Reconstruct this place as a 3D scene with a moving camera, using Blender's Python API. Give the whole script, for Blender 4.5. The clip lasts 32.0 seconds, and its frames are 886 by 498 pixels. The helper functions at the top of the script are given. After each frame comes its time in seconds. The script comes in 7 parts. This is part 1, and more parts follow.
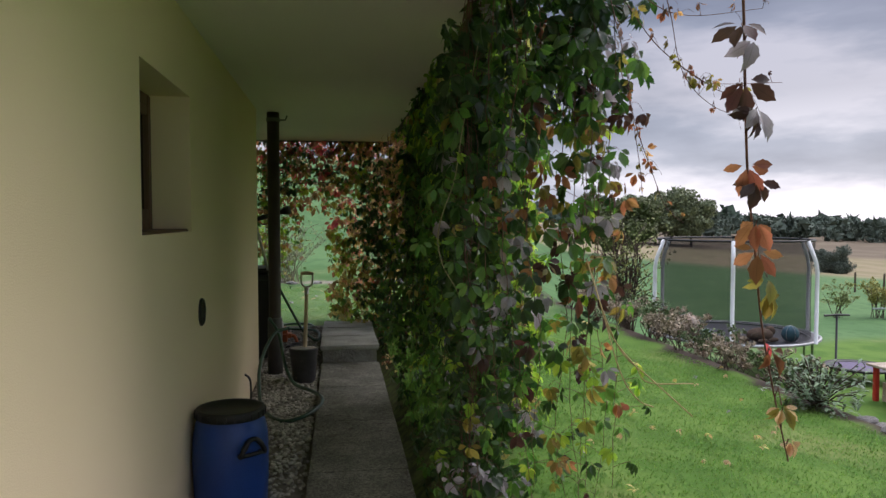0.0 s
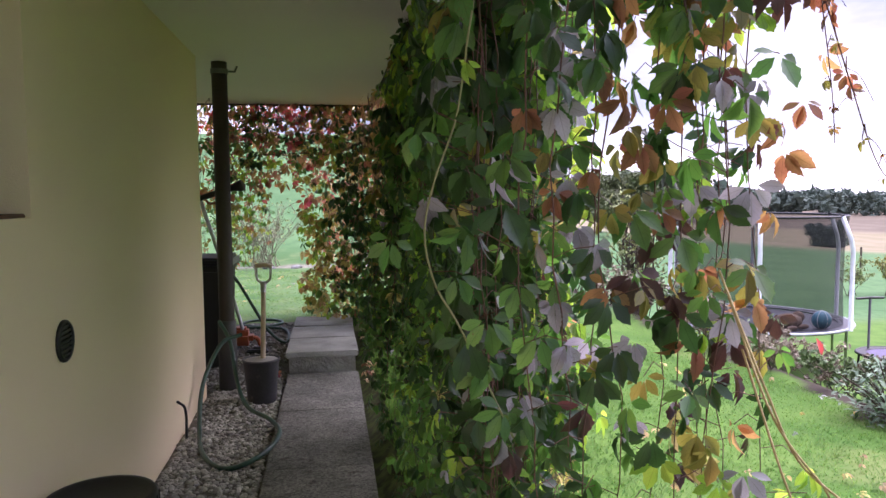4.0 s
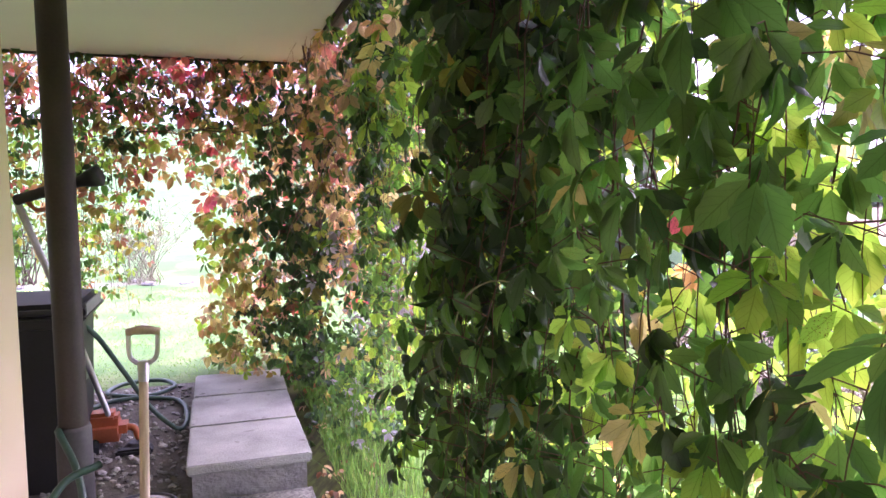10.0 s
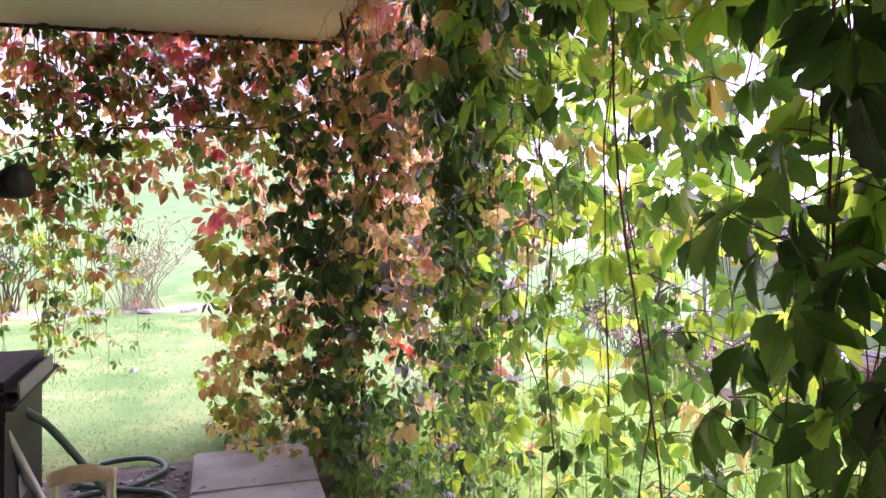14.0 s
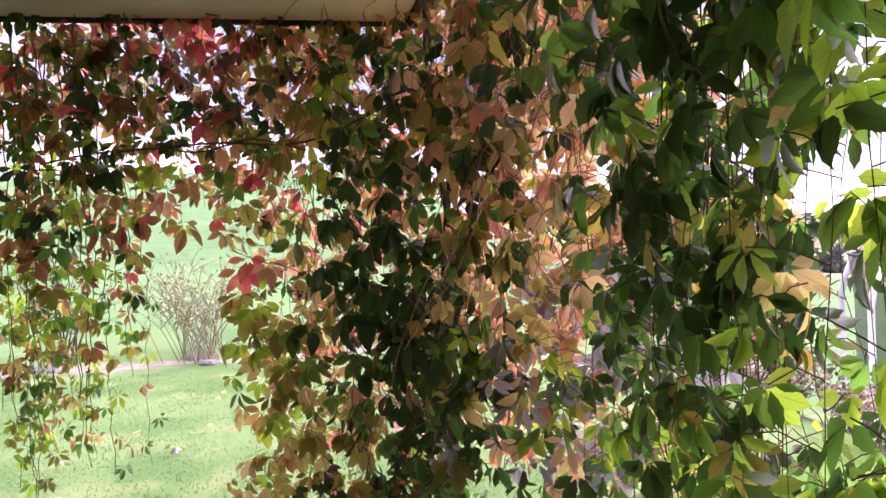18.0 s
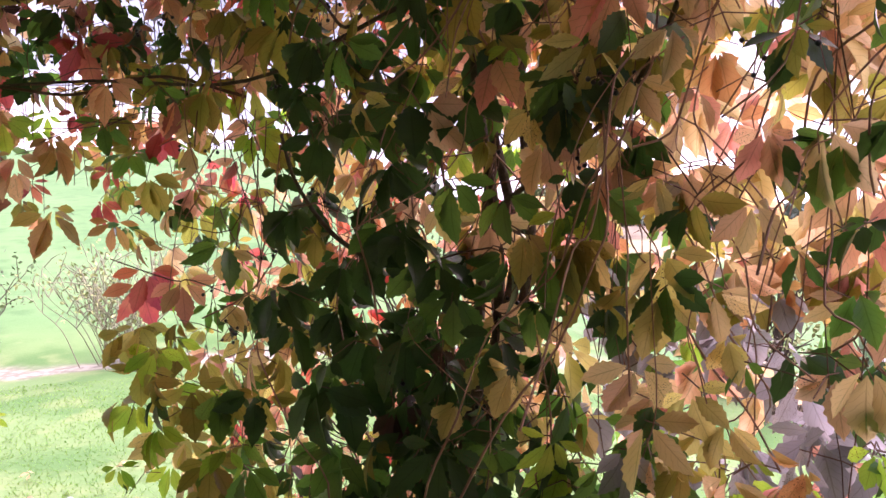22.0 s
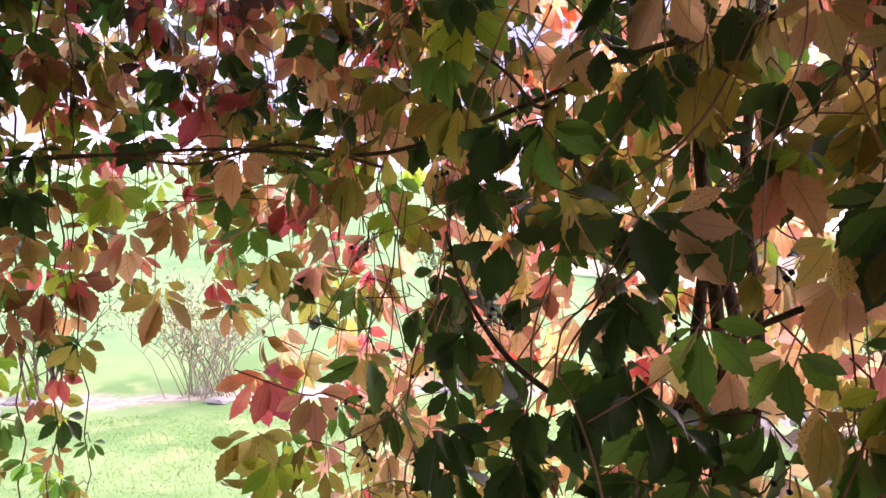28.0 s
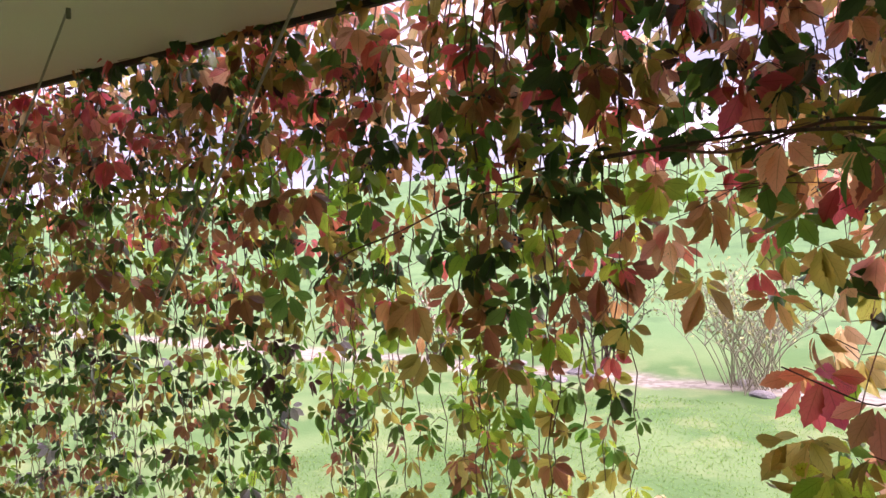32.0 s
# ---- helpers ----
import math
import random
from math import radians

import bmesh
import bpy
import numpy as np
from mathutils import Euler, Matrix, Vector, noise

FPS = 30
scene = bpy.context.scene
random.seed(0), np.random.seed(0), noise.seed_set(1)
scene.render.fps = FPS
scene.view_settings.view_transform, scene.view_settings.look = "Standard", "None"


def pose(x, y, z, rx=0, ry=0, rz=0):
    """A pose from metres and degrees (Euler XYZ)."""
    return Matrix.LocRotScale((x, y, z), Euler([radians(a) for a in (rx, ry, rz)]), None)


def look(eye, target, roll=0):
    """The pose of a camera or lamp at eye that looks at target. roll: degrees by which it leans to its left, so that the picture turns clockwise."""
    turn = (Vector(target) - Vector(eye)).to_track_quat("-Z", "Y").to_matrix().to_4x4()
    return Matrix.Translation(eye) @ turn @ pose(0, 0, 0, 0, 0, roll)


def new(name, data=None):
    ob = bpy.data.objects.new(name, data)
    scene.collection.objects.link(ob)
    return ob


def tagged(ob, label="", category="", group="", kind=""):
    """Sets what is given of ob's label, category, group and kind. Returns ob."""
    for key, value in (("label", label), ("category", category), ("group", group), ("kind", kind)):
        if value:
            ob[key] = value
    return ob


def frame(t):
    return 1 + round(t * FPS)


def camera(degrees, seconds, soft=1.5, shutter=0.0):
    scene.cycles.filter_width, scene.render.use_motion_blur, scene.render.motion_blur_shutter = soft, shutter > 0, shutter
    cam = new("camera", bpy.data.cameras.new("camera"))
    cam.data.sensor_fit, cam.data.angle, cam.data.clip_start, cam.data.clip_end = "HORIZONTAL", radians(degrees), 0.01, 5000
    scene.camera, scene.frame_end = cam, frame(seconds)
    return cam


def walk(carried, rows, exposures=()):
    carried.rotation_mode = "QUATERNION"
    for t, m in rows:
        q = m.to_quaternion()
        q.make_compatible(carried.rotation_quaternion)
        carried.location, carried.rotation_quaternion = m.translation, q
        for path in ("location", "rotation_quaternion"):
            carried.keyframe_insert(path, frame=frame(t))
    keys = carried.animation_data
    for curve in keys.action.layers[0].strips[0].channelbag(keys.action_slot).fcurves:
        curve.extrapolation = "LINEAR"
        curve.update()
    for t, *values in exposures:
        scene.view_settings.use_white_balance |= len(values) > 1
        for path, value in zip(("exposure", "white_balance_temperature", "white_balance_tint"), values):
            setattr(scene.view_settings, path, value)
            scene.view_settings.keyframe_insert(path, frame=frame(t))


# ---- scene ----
cam = camera(63.7, 32.0)
METRES, EYE, TILT, LEAN, TURN = 8.0, 1.4, -2.5, 0.0, -8.4
ROWS = [
    (0.0, 0.0, 0.0, 0.0, 0.0, 0.0, -0.0),
    (0.5, -0.005, 0.0255, 0.0035, -1.05, -0.04, 0.28),
    (1.0, -0.0062, 0.0451, 0.0023, -2.42, -0.74, 0.41),
    (1.5, -0.0048, 0.0627, 0.0026, -3.06, -0.97, 0.35),
    (2.0, 0.0016, 0.0829, 0.0048, -2.68, -0.93, 0.33),
    (2.5, 0.0066, 0.0997, 0.0048, -1.97, -1.1, 0.43),
    (4.5, -0.0031, 0.1887, 0.0075, 0.47, -2.15, 0.2),
    (5.0, -0.006, 0.2142, 0.0087, 1.82, -2.43, -0.1),
    (5.5, -0.0113, 0.231, 0.0086, 2.15, -2.55, 0.0),
    (6.0, -0.0249, 0.2576, 0.0116, 1.22, -2.31, 0.37),
    (6.5, -0.0397, 0.2821, 0.0122, -0.68, -2.35, 1.02),
    (7.0, -0.047, 0.306, 0.0127, -2.31, -2.12, 1.23),
    (7.5, -0.05, 0.3328, 0.0149, -3.83, -1.88, 1.03),
    (8.0, -0.0494, 0.3514, 0.0151, -5.74, -2.04, 1.1),
    (8.5, -0.0528, 0.3806, 0.0186, -8.04, -1.98, 1.36),
    (9.0, -0.0598, 0.4004, 0.0197, -9.27, -2.04, 1.35),
    (9.5, -0.0647, 0.4156, 0.0187, -9.41, -2.25, 0.97),
    (10.0, -0.0669, 0.4422, 0.0207, -9.39, -2.39, 0.96),
    (10.5, -0.0656, 0.4673, 0.0213, -9.73, -2.67, 1.03),
    (11.0, -0.0665, 0.4863, 0.021, -9.29, -3.12, 1.11),
    (11.5, -0.0746, 0.5119, 0.0243, -9.36, -3.02, 0.88),
    (12.0, -0.0768, 0.5261, 0.0251, -8.94, -2.9, 0.97),
    (12.5, -0.0824, 0.5382, 0.0235, -9.22, -2.19, 0.96),
    (13.0, -0.0855, 0.56, 0.0254, -9.46, -1.32, 1.06),
    (13.5, -0.0871, 0.5814, 0.0262, -8.79, -1.08, 0.93),
    (15.5, -0.1, 0.652, 0.0332, -9.8, -1.41, 0.69),
    (16.0, -0.097, 0.6729, 0.0355, -8.66, -1.07, 0.61),
    (16.5, -0.0919, 0.6956, 0.0377, -6.92, -1.0, 0.91),
    (17.0, -0.0897, 0.7098, 0.0368, -5.33, -0.55, 1.32),
    (17.5, -0.0893, 0.732, 0.0386, -4.1, 0.48, 1.95),
    (18.0, -0.0899, 0.7515, 0.0408, -2.71, 1.02, 2.61),
    (18.5, -0.0916, 0.762, 0.0398, -1.64, 1.51, 2.88),
    (19.0, -0.0914, 0.7835, 0.0384, -0.81, 1.71, 3.08),
    (19.5, -0.0902, 0.8095, 0.0424, -0.6, 0.82, 3.28),
    (20.0, -0.0915, 0.826, 0.0436, -1.76, 0.01, 3.35),
    (20.5, -0.1006, 0.8428, 0.0467, -3.85, -0.25, 3.47),
    (21.0, -0.1057, 0.8533, 0.0466, -5.23, -0.45, 3.06),
    (21.5, -0.1054, 0.8615, 0.0467, -6.37, -0.51, 2.44),
    (22.0, -0.1052, 0.8766, 0.0514, -6.76, -0.51, 1.9),
    (22.5, -0.1042, 0.8942, 0.0585, -6.89, 0.33, 1.3),
    (23.0, -0.1037, 0.9002, 0.0711, -6.89, 1.33, 1.1),
    (23.5, -0.1071, 0.8985, 0.0768, -7.7, 2.95, 1.14),
    (24.0, -0.1125, 0.8985, 0.0803, -9.18, 4.46, 1.16),
    (24.5, -0.1163, 0.8992, 0.0805, -10.61, 4.76, 1.03),
    (26.5, -0.1151, 0.9041, 0.0716, -12.64, 0.88, 0.79),
    (27.0, -0.1195, 0.906, 0.0718, -10.81, 0.7, 1.08),
    (27.5, -0.1247, 0.9085, 0.0712, -6.96, 0.87, 0.95),
    (28.0, -0.1262, 0.9115, 0.0718, -1.24, 1.35, 0.45),
    (28.5, -0.1248, 0.9156, 0.0731, 5.27, 1.79, 0.11),
    (29.0, -0.1261, 0.9192, 0.0729, 11.41, 2.33, -0.23),
    (29.5, -0.1282, 0.9206, 0.0717, 17.13, 2.74, -0.71),
    (30.0, -0.1286, 0.92, 0.0718, 22.7, 2.5, -0.76),
    (30.5, -0.1286, 0.9173, 0.0718, 28.88, 2.38, -0.72),
    (31.0, -0.1279, 0.9156, 0.0713, 33.7, 2.42, -0.71),
    (31.5, -0.1271, 0.9139, 0.0716, 37.81, 1.95, -0.37),
    (32.0, -0.1266, 0.9121, 0.0724, 40.28, 0.59, 0.26),
]

EXPOSURES = [(0.0, 1.18, 6350, 22), (2.5, 1.42, 6350, 24), (4.5, 2.52, 5800, 44), (6.0, 3.15, 5750, 41), (9.0, 3.65, 5750, 62), (13.0, 3.4, 6100, 63), (16.0, 2.75, 6450, 54), (19.0, 2.9, 6500, 52), (22.5, 3.0, 6550, 50), (25.0, 3.25, 6600, 54), (27.5, 3.15, 6550, 54), (30.0, 2.82, 6500, 54), (32.0, 2.66, 6650, 54)]
walk(cam, [(t, pose(0, 0, EYE, TILT, LEAN, TURN) @ pose(METRES * x, METRES * y, METRES * z, 90 + pitch, roll, yaw)) for t, x, y, z, yaw, pitch, roll in ROWS], EXPOSURES)

# ---- daylight: a bright overcast sky and a wide, weak sun ----
SUN_ELEVATION, SUN_AZIMUTH = radians(42), radians(70)
world = bpy.data.worlds.new("overcast_sky")
scene.world = world
world.use_nodes = True


def build_sky(tree):
    tree.nodes.clear()
    out = tree.nodes.new("ShaderNodeOutputWorld")
    back = tree.nodes.new("ShaderNodeBackground")
    back.inputs["Strength"].default_value = 0.1
    sky = tree.nodes.new("ShaderNodeTexSky")
    sky.sky_type = "NISHITA"
    sky.sun_disc = False
    sky.sun_elevation, sky.sun_rotation = SUN_ELEVATION, SUN_AZIMUTH
    sky.air_density, sky.dust_density = 1.0, 2.0
    coord = tree.nodes.new("ShaderNodeTexCoord")
    stretch = tree.nodes.new("ShaderNodeMapping")
    stretch.inputs["Scale"].default_value = (1.6, 1.6, 6.0)
    stretch.inputs["Location"].default_value = (0.3, 1.1, 0.4)
    clouds = tree.nodes.new("ShaderNodeTexNoise")
    clouds.inputs["Scale"].default_value = 1.3
    clouds.inputs["Detail"].default_value = 7
    clouds.inputs["Roughness"].default_value = 0.52
    ramp = tree.nodes.new("ShaderNodeValToRGB")
    ramp.color_ramp.elements[0].position, ramp.color_ramp.elements[0].color = 0.40, (0.24, 0.285, 0.36, 1)
    ramp.color_ramp.elements[1].position, ramp.color_ramp.elements[1].color = 0.62, (1.0, 1.02, 1.05, 1)
    mid = ramp.color_ramp.elements.new(0.52)
    mid.color = (0.46, 0.52, 0.60, 1)
    gain = tree.nodes.new("ShaderNodeMix")
    gain.data_type, gain.blend_type = "RGBA", "MULTIPLY"
    gain.inputs[0].default_value = 1.0
    # an overcast sky is brighter overhead than at the horizon
    up = tree.nodes.new("ShaderNodeSeparateXYZ")
    rise = tree.nodes.new("ShaderNodeValToRGB")
    stops = rise.color_ramp.elements
    stops[0].position, stops[0].color = 0.0, (0.31, 0.31, 0.31, 1)
    stops[1].position, stops[1].color = 1.0, (1, 1, 1, 1)
    for place, level in ((0.07, 0.215), (0.16, 0.115), (0.36, 0.13)):
        stops.new(place).color = (level, level, level, 1)
    scaled = tree.nodes.new("ShaderNodeVectorMath")
    scaled.operation = "SCALE"
    scaled.inputs[3].default_value = 19.0
    tree.links.new(coord.outputs["Generated"], up.inputs[0])
    tree.links.new(up.outputs[2], rise.inputs["Fac"])
    tree.links.new(rise.outputs["Color"], scaled.inputs[0])
    tree.links.new(scaled.outputs[0], gain.inputs[7])
    mix = tree.nodes.new("ShaderNodeMix")
    mix.data_type = "RGBA"
    mix.inputs[0].default_value = 0.88
    link = tree.links.new
    link(coord.outputs["Generated"], stretch.inputs["Vector"])
    link(stretch.outputs["Vector"], clouds.inputs["Vector"])
    link(clouds.outputs["Fac"], ramp.inputs["Fac"])
    link(ramp.outputs["Color"], gain.inputs[6])
    link(sky.outputs["Color"], mix.inputs[6])
    link(gain.outputs[2], mix.inputs[7])
    link(mix.outputs[2], back.inputs["Color"])
    link(back.outputs["Background"], out.inputs["Surface"])


build_sky(world.node_tree)
sun = new("sun", bpy.data.lights.new("sun", "SUN"))
sun.data.energy, sun.data.angle, sun.data.color = 0.9, radians(60), (1.0, 0.96, 0.9)
sun.matrix_world = look((20 * math.sin(SUN_AZIMUTH), 20 * math.cos(SUN_AZIMUTH), 20 * math.tan(SUN_ELEVATION)), (0, 0, 0))


# ---- materials ----
def material(name, colors, rough=0.8, scale=6.0, fine=60.0, bump=0.2, metal=0.0, spot=None, spot_at=0.62, island=0.0, rand=0.0, coords="Object", alpha=1.0, transmission=0.0, bump_scale=None, stretch=(1, 1, 1), speck=0):
    """Two noises (stains and grain) drive the colour, a third the relief."""
    m = bpy.data.materials.new(name)
    m.use_nodes = True
    t = m.node_tree
    link = t.links.new
    b = t.nodes["Principled BSDF"]
    b.inputs["Roughness"].default_value, b.inputs["Metallic"].default_value = rough, metal
    b.inputs["Alpha"].default_value = alpha
    b.inputs["Transmission Weight"].default_value = transmission
    coord = t.nodes.new("ShaderNodeTexCoord")
    mp = t.nodes.new("ShaderNodeMapping")
    mp.inputs["Scale"].default_value = stretch
    if coords == "World":
        geo = t.nodes.new("ShaderNodeNewGeometry")
        link(geo.outputs["Position"], mp.inputs["Vector"])
    else:
        link(coord.outputs[coords], mp.inputs["Vector"])
    big = t.nodes.new("ShaderNodeTexNoise")
    big.inputs["Scale"].default_value, big.inputs["Detail"].default_value = scale, 6
    small = t.nodes.new("ShaderNodeTexNoise")
    small.inputs["Scale"].default_value, small.inputs["Detail"].default_value = fine, 4
    link(mp.outputs["Vector"], big.inputs["Vector"])
    link(mp.outputs["Vector"], small.inputs["Vector"])
    blend = t.nodes.new("ShaderNodeMath")
    blend.operation = "MULTIPLY_ADD"
    blend.inputs[1].default_value = 0.6
    part_small = t.nodes.new("ShaderNodeMath")
    part_small.operation = "MULTIPLY"
    part_small.inputs[1].default_value = 0.4
    link(small.outputs["Fac"], part_small.inputs[0])
    link(big.outputs["Fac"], blend.inputs[0])
    link(part_small.outputs[0], blend.inputs[2])
    ramp = t.nodes.new("ShaderNodeValToRGB")
    el = ramp.color_ramp.elements
    el[0].position, el[0].color = 0.35, (*colors[0], 1)
    el[1].position, el[1].color = 0.65, (*colors[-1], 1)
    if len(colors) > 2:
        e = el.new(0.5)
        e.color = (*colors[1], 1)
    link(blend.outputs[0], ramp.inputs["Fac"])
    col = ramp.outputs["Color"]
    if spot:
        sn = t.nodes.new("ShaderNodeTexNoise")
        sn.inputs["Scale"].default_value, sn.inputs["Detail"].default_value = scale * 2.3, 3
        link(mp.outputs["Vector"], sn.inputs["Vector"])
        sr = t.nodes.new("ShaderNodeMapRange")
        sr.inputs[1].default_value, sr.inputs[2].default_value = spot_at, spot_at + 0.08
        link(sn.outputs["Fac"], sr.inputs[0])
        sm = t.nodes.new("ShaderNodeMix")
        sm.data_type = "RGBA"
        sm.inputs[7].default_value = (*spot, 1)
        link(sr.outputs[0], sm.inputs[0])
        link(col, sm.inputs[6])
        col = sm.outputs[2]
    if speck:
        cells = t.nodes.new("ShaderNodeTexVoronoi")
        cells.inputs["Scale"].default_value = speck
        link(mp.outputs["Vector"], cells.inputs["Vector"])
        one = t.nodes.new("ShaderNodeSeparateColor")
        link(cells.outputs["Color"], one.inputs[0])
        level = t.nodes.new("ShaderNodeMapRange")
        level.inputs[3].default_value, level.inputs[4].default_value = 0.55, 1.5
        link(one.outputs[0], level.inputs[0])
        grit = t.nodes.new("ShaderNodeHueSaturation")
        link(level.outputs[0], grit.inputs["Value"])
        link(col, grit.inputs["Color"])
        col = grit.outputs["Color"]
    if island or rand:
        hsv = t.nodes.new("ShaderNodeHueSaturation")
        src_node = t.nodes.new("ShaderNodeNewGeometry") if island else t.nodes.new("ShaderNodeObjectInfo")
        rng = t.nodes.new("ShaderNodeMapRange")
        w = island or rand
        rng.inputs[3].default_value, rng.inputs[4].default_value = 1 - w, 1 + w
        link(src_node.outputs["Random Per Island" if island else "Random"], rng.inputs[0])
        link(rng.outputs[0], hsv.inputs["Value"])
        link(col, hsv.inputs["Color"])
        col = hsv.outputs["Color"]
    link(col, b.inputs["Base Color"])
    if bump:
        rel = t.nodes.new("ShaderNodeTexNoise")
        rel.inputs["Scale"].default_value, rel.inputs["Detail"].default_value = bump_scale or fine, 5
        link(mp.outputs["Vector"], rel.inputs["Vector"])
        bp = t.nodes.new("ShaderNodeBump")
        bp.inputs["Strength"].default_value, bp.inputs["Distance"].default_value = bump, 0.01
        link(rel.outputs["Fac"], bp.inputs["Height"])
        link(bp.outputs["Normal"], b.inputs["Normal"])
    return m


def leaf_material(name, base, edge, through_color, rough=0.45, shine=0.5, thin=0.6, freckles=0.06, sheen=0.72):
    """A thin leaf: veins from its UV map, patches of the edge colour, light that shines through."""
    m = bpy.data.materials.new(name)
    m.use_nodes = True
    t = m.node_tree
    link = t.links.new
    b = t.nodes["Principled BSDF"]
    out = t.nodes["Material Output"]
    uv = t.nodes.new("ShaderNodeUVMap")
    sep = t.nodes.new("ShaderNodeSeparateXYZ")
    link(uv.outputs["UV"], sep.inputs[0])

    def math_node(op, a, b2=None, c=None):
        n = t.nodes.new("ShaderNodeMath")
        n.operation = op
        for k, v in enumerate((a, b2, c)):
            if v is None:
                continue
            if isinstance(v, (int, float)):
                n.inputs[k].default_value = v
            else:
                link(v, n.inputs[k])
        return n.outputs[0]

    side = math_node("ABSOLUTE", math_node("SUBTRACT", sep.outputs[0], 0.5))
    rib = math_node("LESS_THAN", side, 0.025)
    wave = math_node("SINE", math_node("MULTIPLY", math_node("SUBTRACT", sep.outputs[1], math_node("MULTIPLY", side, 0.55)), 44.0))
    vein = math_node("GREATER_THAN", wave, 0.93)
    lines = math_node("MAXIMUM", rib, math_node("MULTIPLY", vein, 0.55))
    geo = t.nodes.new("ShaderNodeNewGeometry")
    no = t.nodes.new("ShaderNodeTexNoise")
    no.inputs["Scale"].default_value, no.inputs["Detail"].default_value = 14.0, 4
    link(geo.outputs["Position"], no.inputs["Vector"])
    patch = t.nodes.new("ShaderNodeMapRange")
    patch.inputs[1].default_value, patch.inputs[2].default_value = 0.45, 0.68
    link(no.outputs["Fac"], patch.inputs[0])
    mixc = t.nodes.new("ShaderNodeMix")
    mixc.data_type = "RGBA"
    mixc.inputs[6].default_value, mixc.inputs[7].default_value = (*base, 1), (*edge, 1)
    link(patch.outputs[0], mixc.inputs[0])
    hsv = t.nodes.new("ShaderNodeHueSaturation")
    info = t.nodes.new("ShaderNodeObjectInfo")
    both = math_node("FRACT", math_node("ADD", geo.outputs["Random Per Island"], info.outputs["Random"]))
    val = math_node("MULTIPLY_ADD", both, 0.75, 0.78)
    hue = math_node("MULTIPLY_ADD", math_node("FRACT", math_node("MULTIPLY", both, 7.31)), 0.05, 0.475)
    link(val, hsv.inputs["Value"])
    link(hue, hsv.inputs["Hue"])
    link(mixc.outputs[2], hsv.inputs["Color"])
    veins = t.nodes.new("ShaderNodeMix")
    veins.data_type, veins.blend_type = "RGBA", "MULTIPLY"
    veins.inputs[7].default_value = (0.72, 0.72, 0.66, 1)
    link(lines, veins.inputs[0])
    link(hsv.outputs["Color"], veins.inputs[6])
    dots = t.nodes.new("ShaderNodeTexNoise")
    dots.inputs["Scale"].default_value, dots.inputs["Detail"].default_value = 520.0, 1
    link(geo.outputs["Position"], dots.inputs["Vector"])
    where = math_node("MULTIPLY", math_node("GREATER_THAN", dots.outputs["Fac"], 0.66), math_node("GREATER_THAN", both, 1.0 - freckles))
    spotted = t.nodes.new("ShaderNodeMix")
    spotted.data_type = "RGBA"
    spotted.inputs[7].default_value = (0.12, 0.06, 0.03, 1)
    link(where, spotted.inputs[0])
    link(veins.outputs[2], spotted.inputs[6])
    face = t.nodes.new("ShaderNodeMix")
    face.data_type, face.blend_type = "RGBA", "MULTIPLY"
    face.inputs[0].default_value = 1.0
    face.inputs[7].default_value = (sheen, sheen, sheen, 1)
    link(spotted.outputs[2], face.inputs[6])
    link(face.outputs[2], b.inputs["Base Color"])
    b.inputs["Roughness"].default_value = rough
    b.inputs["Specular IOR Level"].default_value = shine
    bp = t.nodes.new("ShaderNodeBump")
    bp.inputs["Strength"].default_value, bp.inputs["Distance"].default_value = 0.4, 0.002
    link(lines, bp.inputs["Height"])
    link(bp.outputs["Normal"], b.inputs["Normal"])
    tr = t.nodes.new("ShaderNodeBsdfTranslucent")
    thr = t.nodes.new("ShaderNodeMix")
    thr.data_type, thr.blend_type = "RGBA", "MULTIPLY"
    thr.inputs[0].default_value = 1.0
    thr.inputs[7].default_value = (*through_color, 1)
    link(spotted.outputs[2], thr.inputs[6])
    link(thr.outputs[2], tr.inputs["Color"])
    mx = t.nodes.new("ShaderNodeMixShader")
    mx.inputs[0].default_value = thin
    link(b.outputs[0], mx.inputs[1])
    link(tr.outputs[0], mx.inputs[2])
    link(mx.outputs[0], out.inputs["Surface"])
    return m


PLASTER = material("cream_render", [(0.87, 0.715, 0.475), (0.90, 0.75, 0.51)], 0.9, 1.2, 240, 0.25, coords="World")
SOFFIT = material("white_soffit_paint", [(0.82, 0.79, 0.75), (0.86, 0.83, 0.79)], 0.85, 0.9, 160, 0.12, coords="World")
TRIM = material("dark_eaves_board", [(0.035, 0.028, 0.024), (0.06, 0.05, 0.045)], 0.7, 5, 60, 0.2, stretch=(1, 1, 8))
ZINC = material("weathered_zinc", [(0.13, 0.14, 0.13), (0.22, 0.23, 0.22)], 0.5, 5, 70, 0.1, metal=0.6)
ROOF = material("clay_roof", [(0.20, 0.07, 0.045), (0.28, 0.11, 0.07)], 0.85, 3, 30, 0.3)
PIPE = material("dark_brown_pipe", [(0.030, 0.022, 0.018), (0.052, 0.038, 0.030)], 0.55, 7, 90, 0.1)
GREYPIPE = material("grey_standpipe", [(0.055, 0.053, 0.052), (0.085, 0.083, 0.08)], 0.6, 6, 80, 0.1)
WOODFRAME = material("brown_window_wood", [(0.09, 0.045, 0.025), (0.16, 0.085, 0.05)], 0.55, 4, 40, 0.15, stretch=(1, 1, 0.2))
GLASS = material("window_glass", [(0.02, 0.022, 0.025), (0.03, 0.032, 0.035)], 0.05, 2, 10, 0.0)
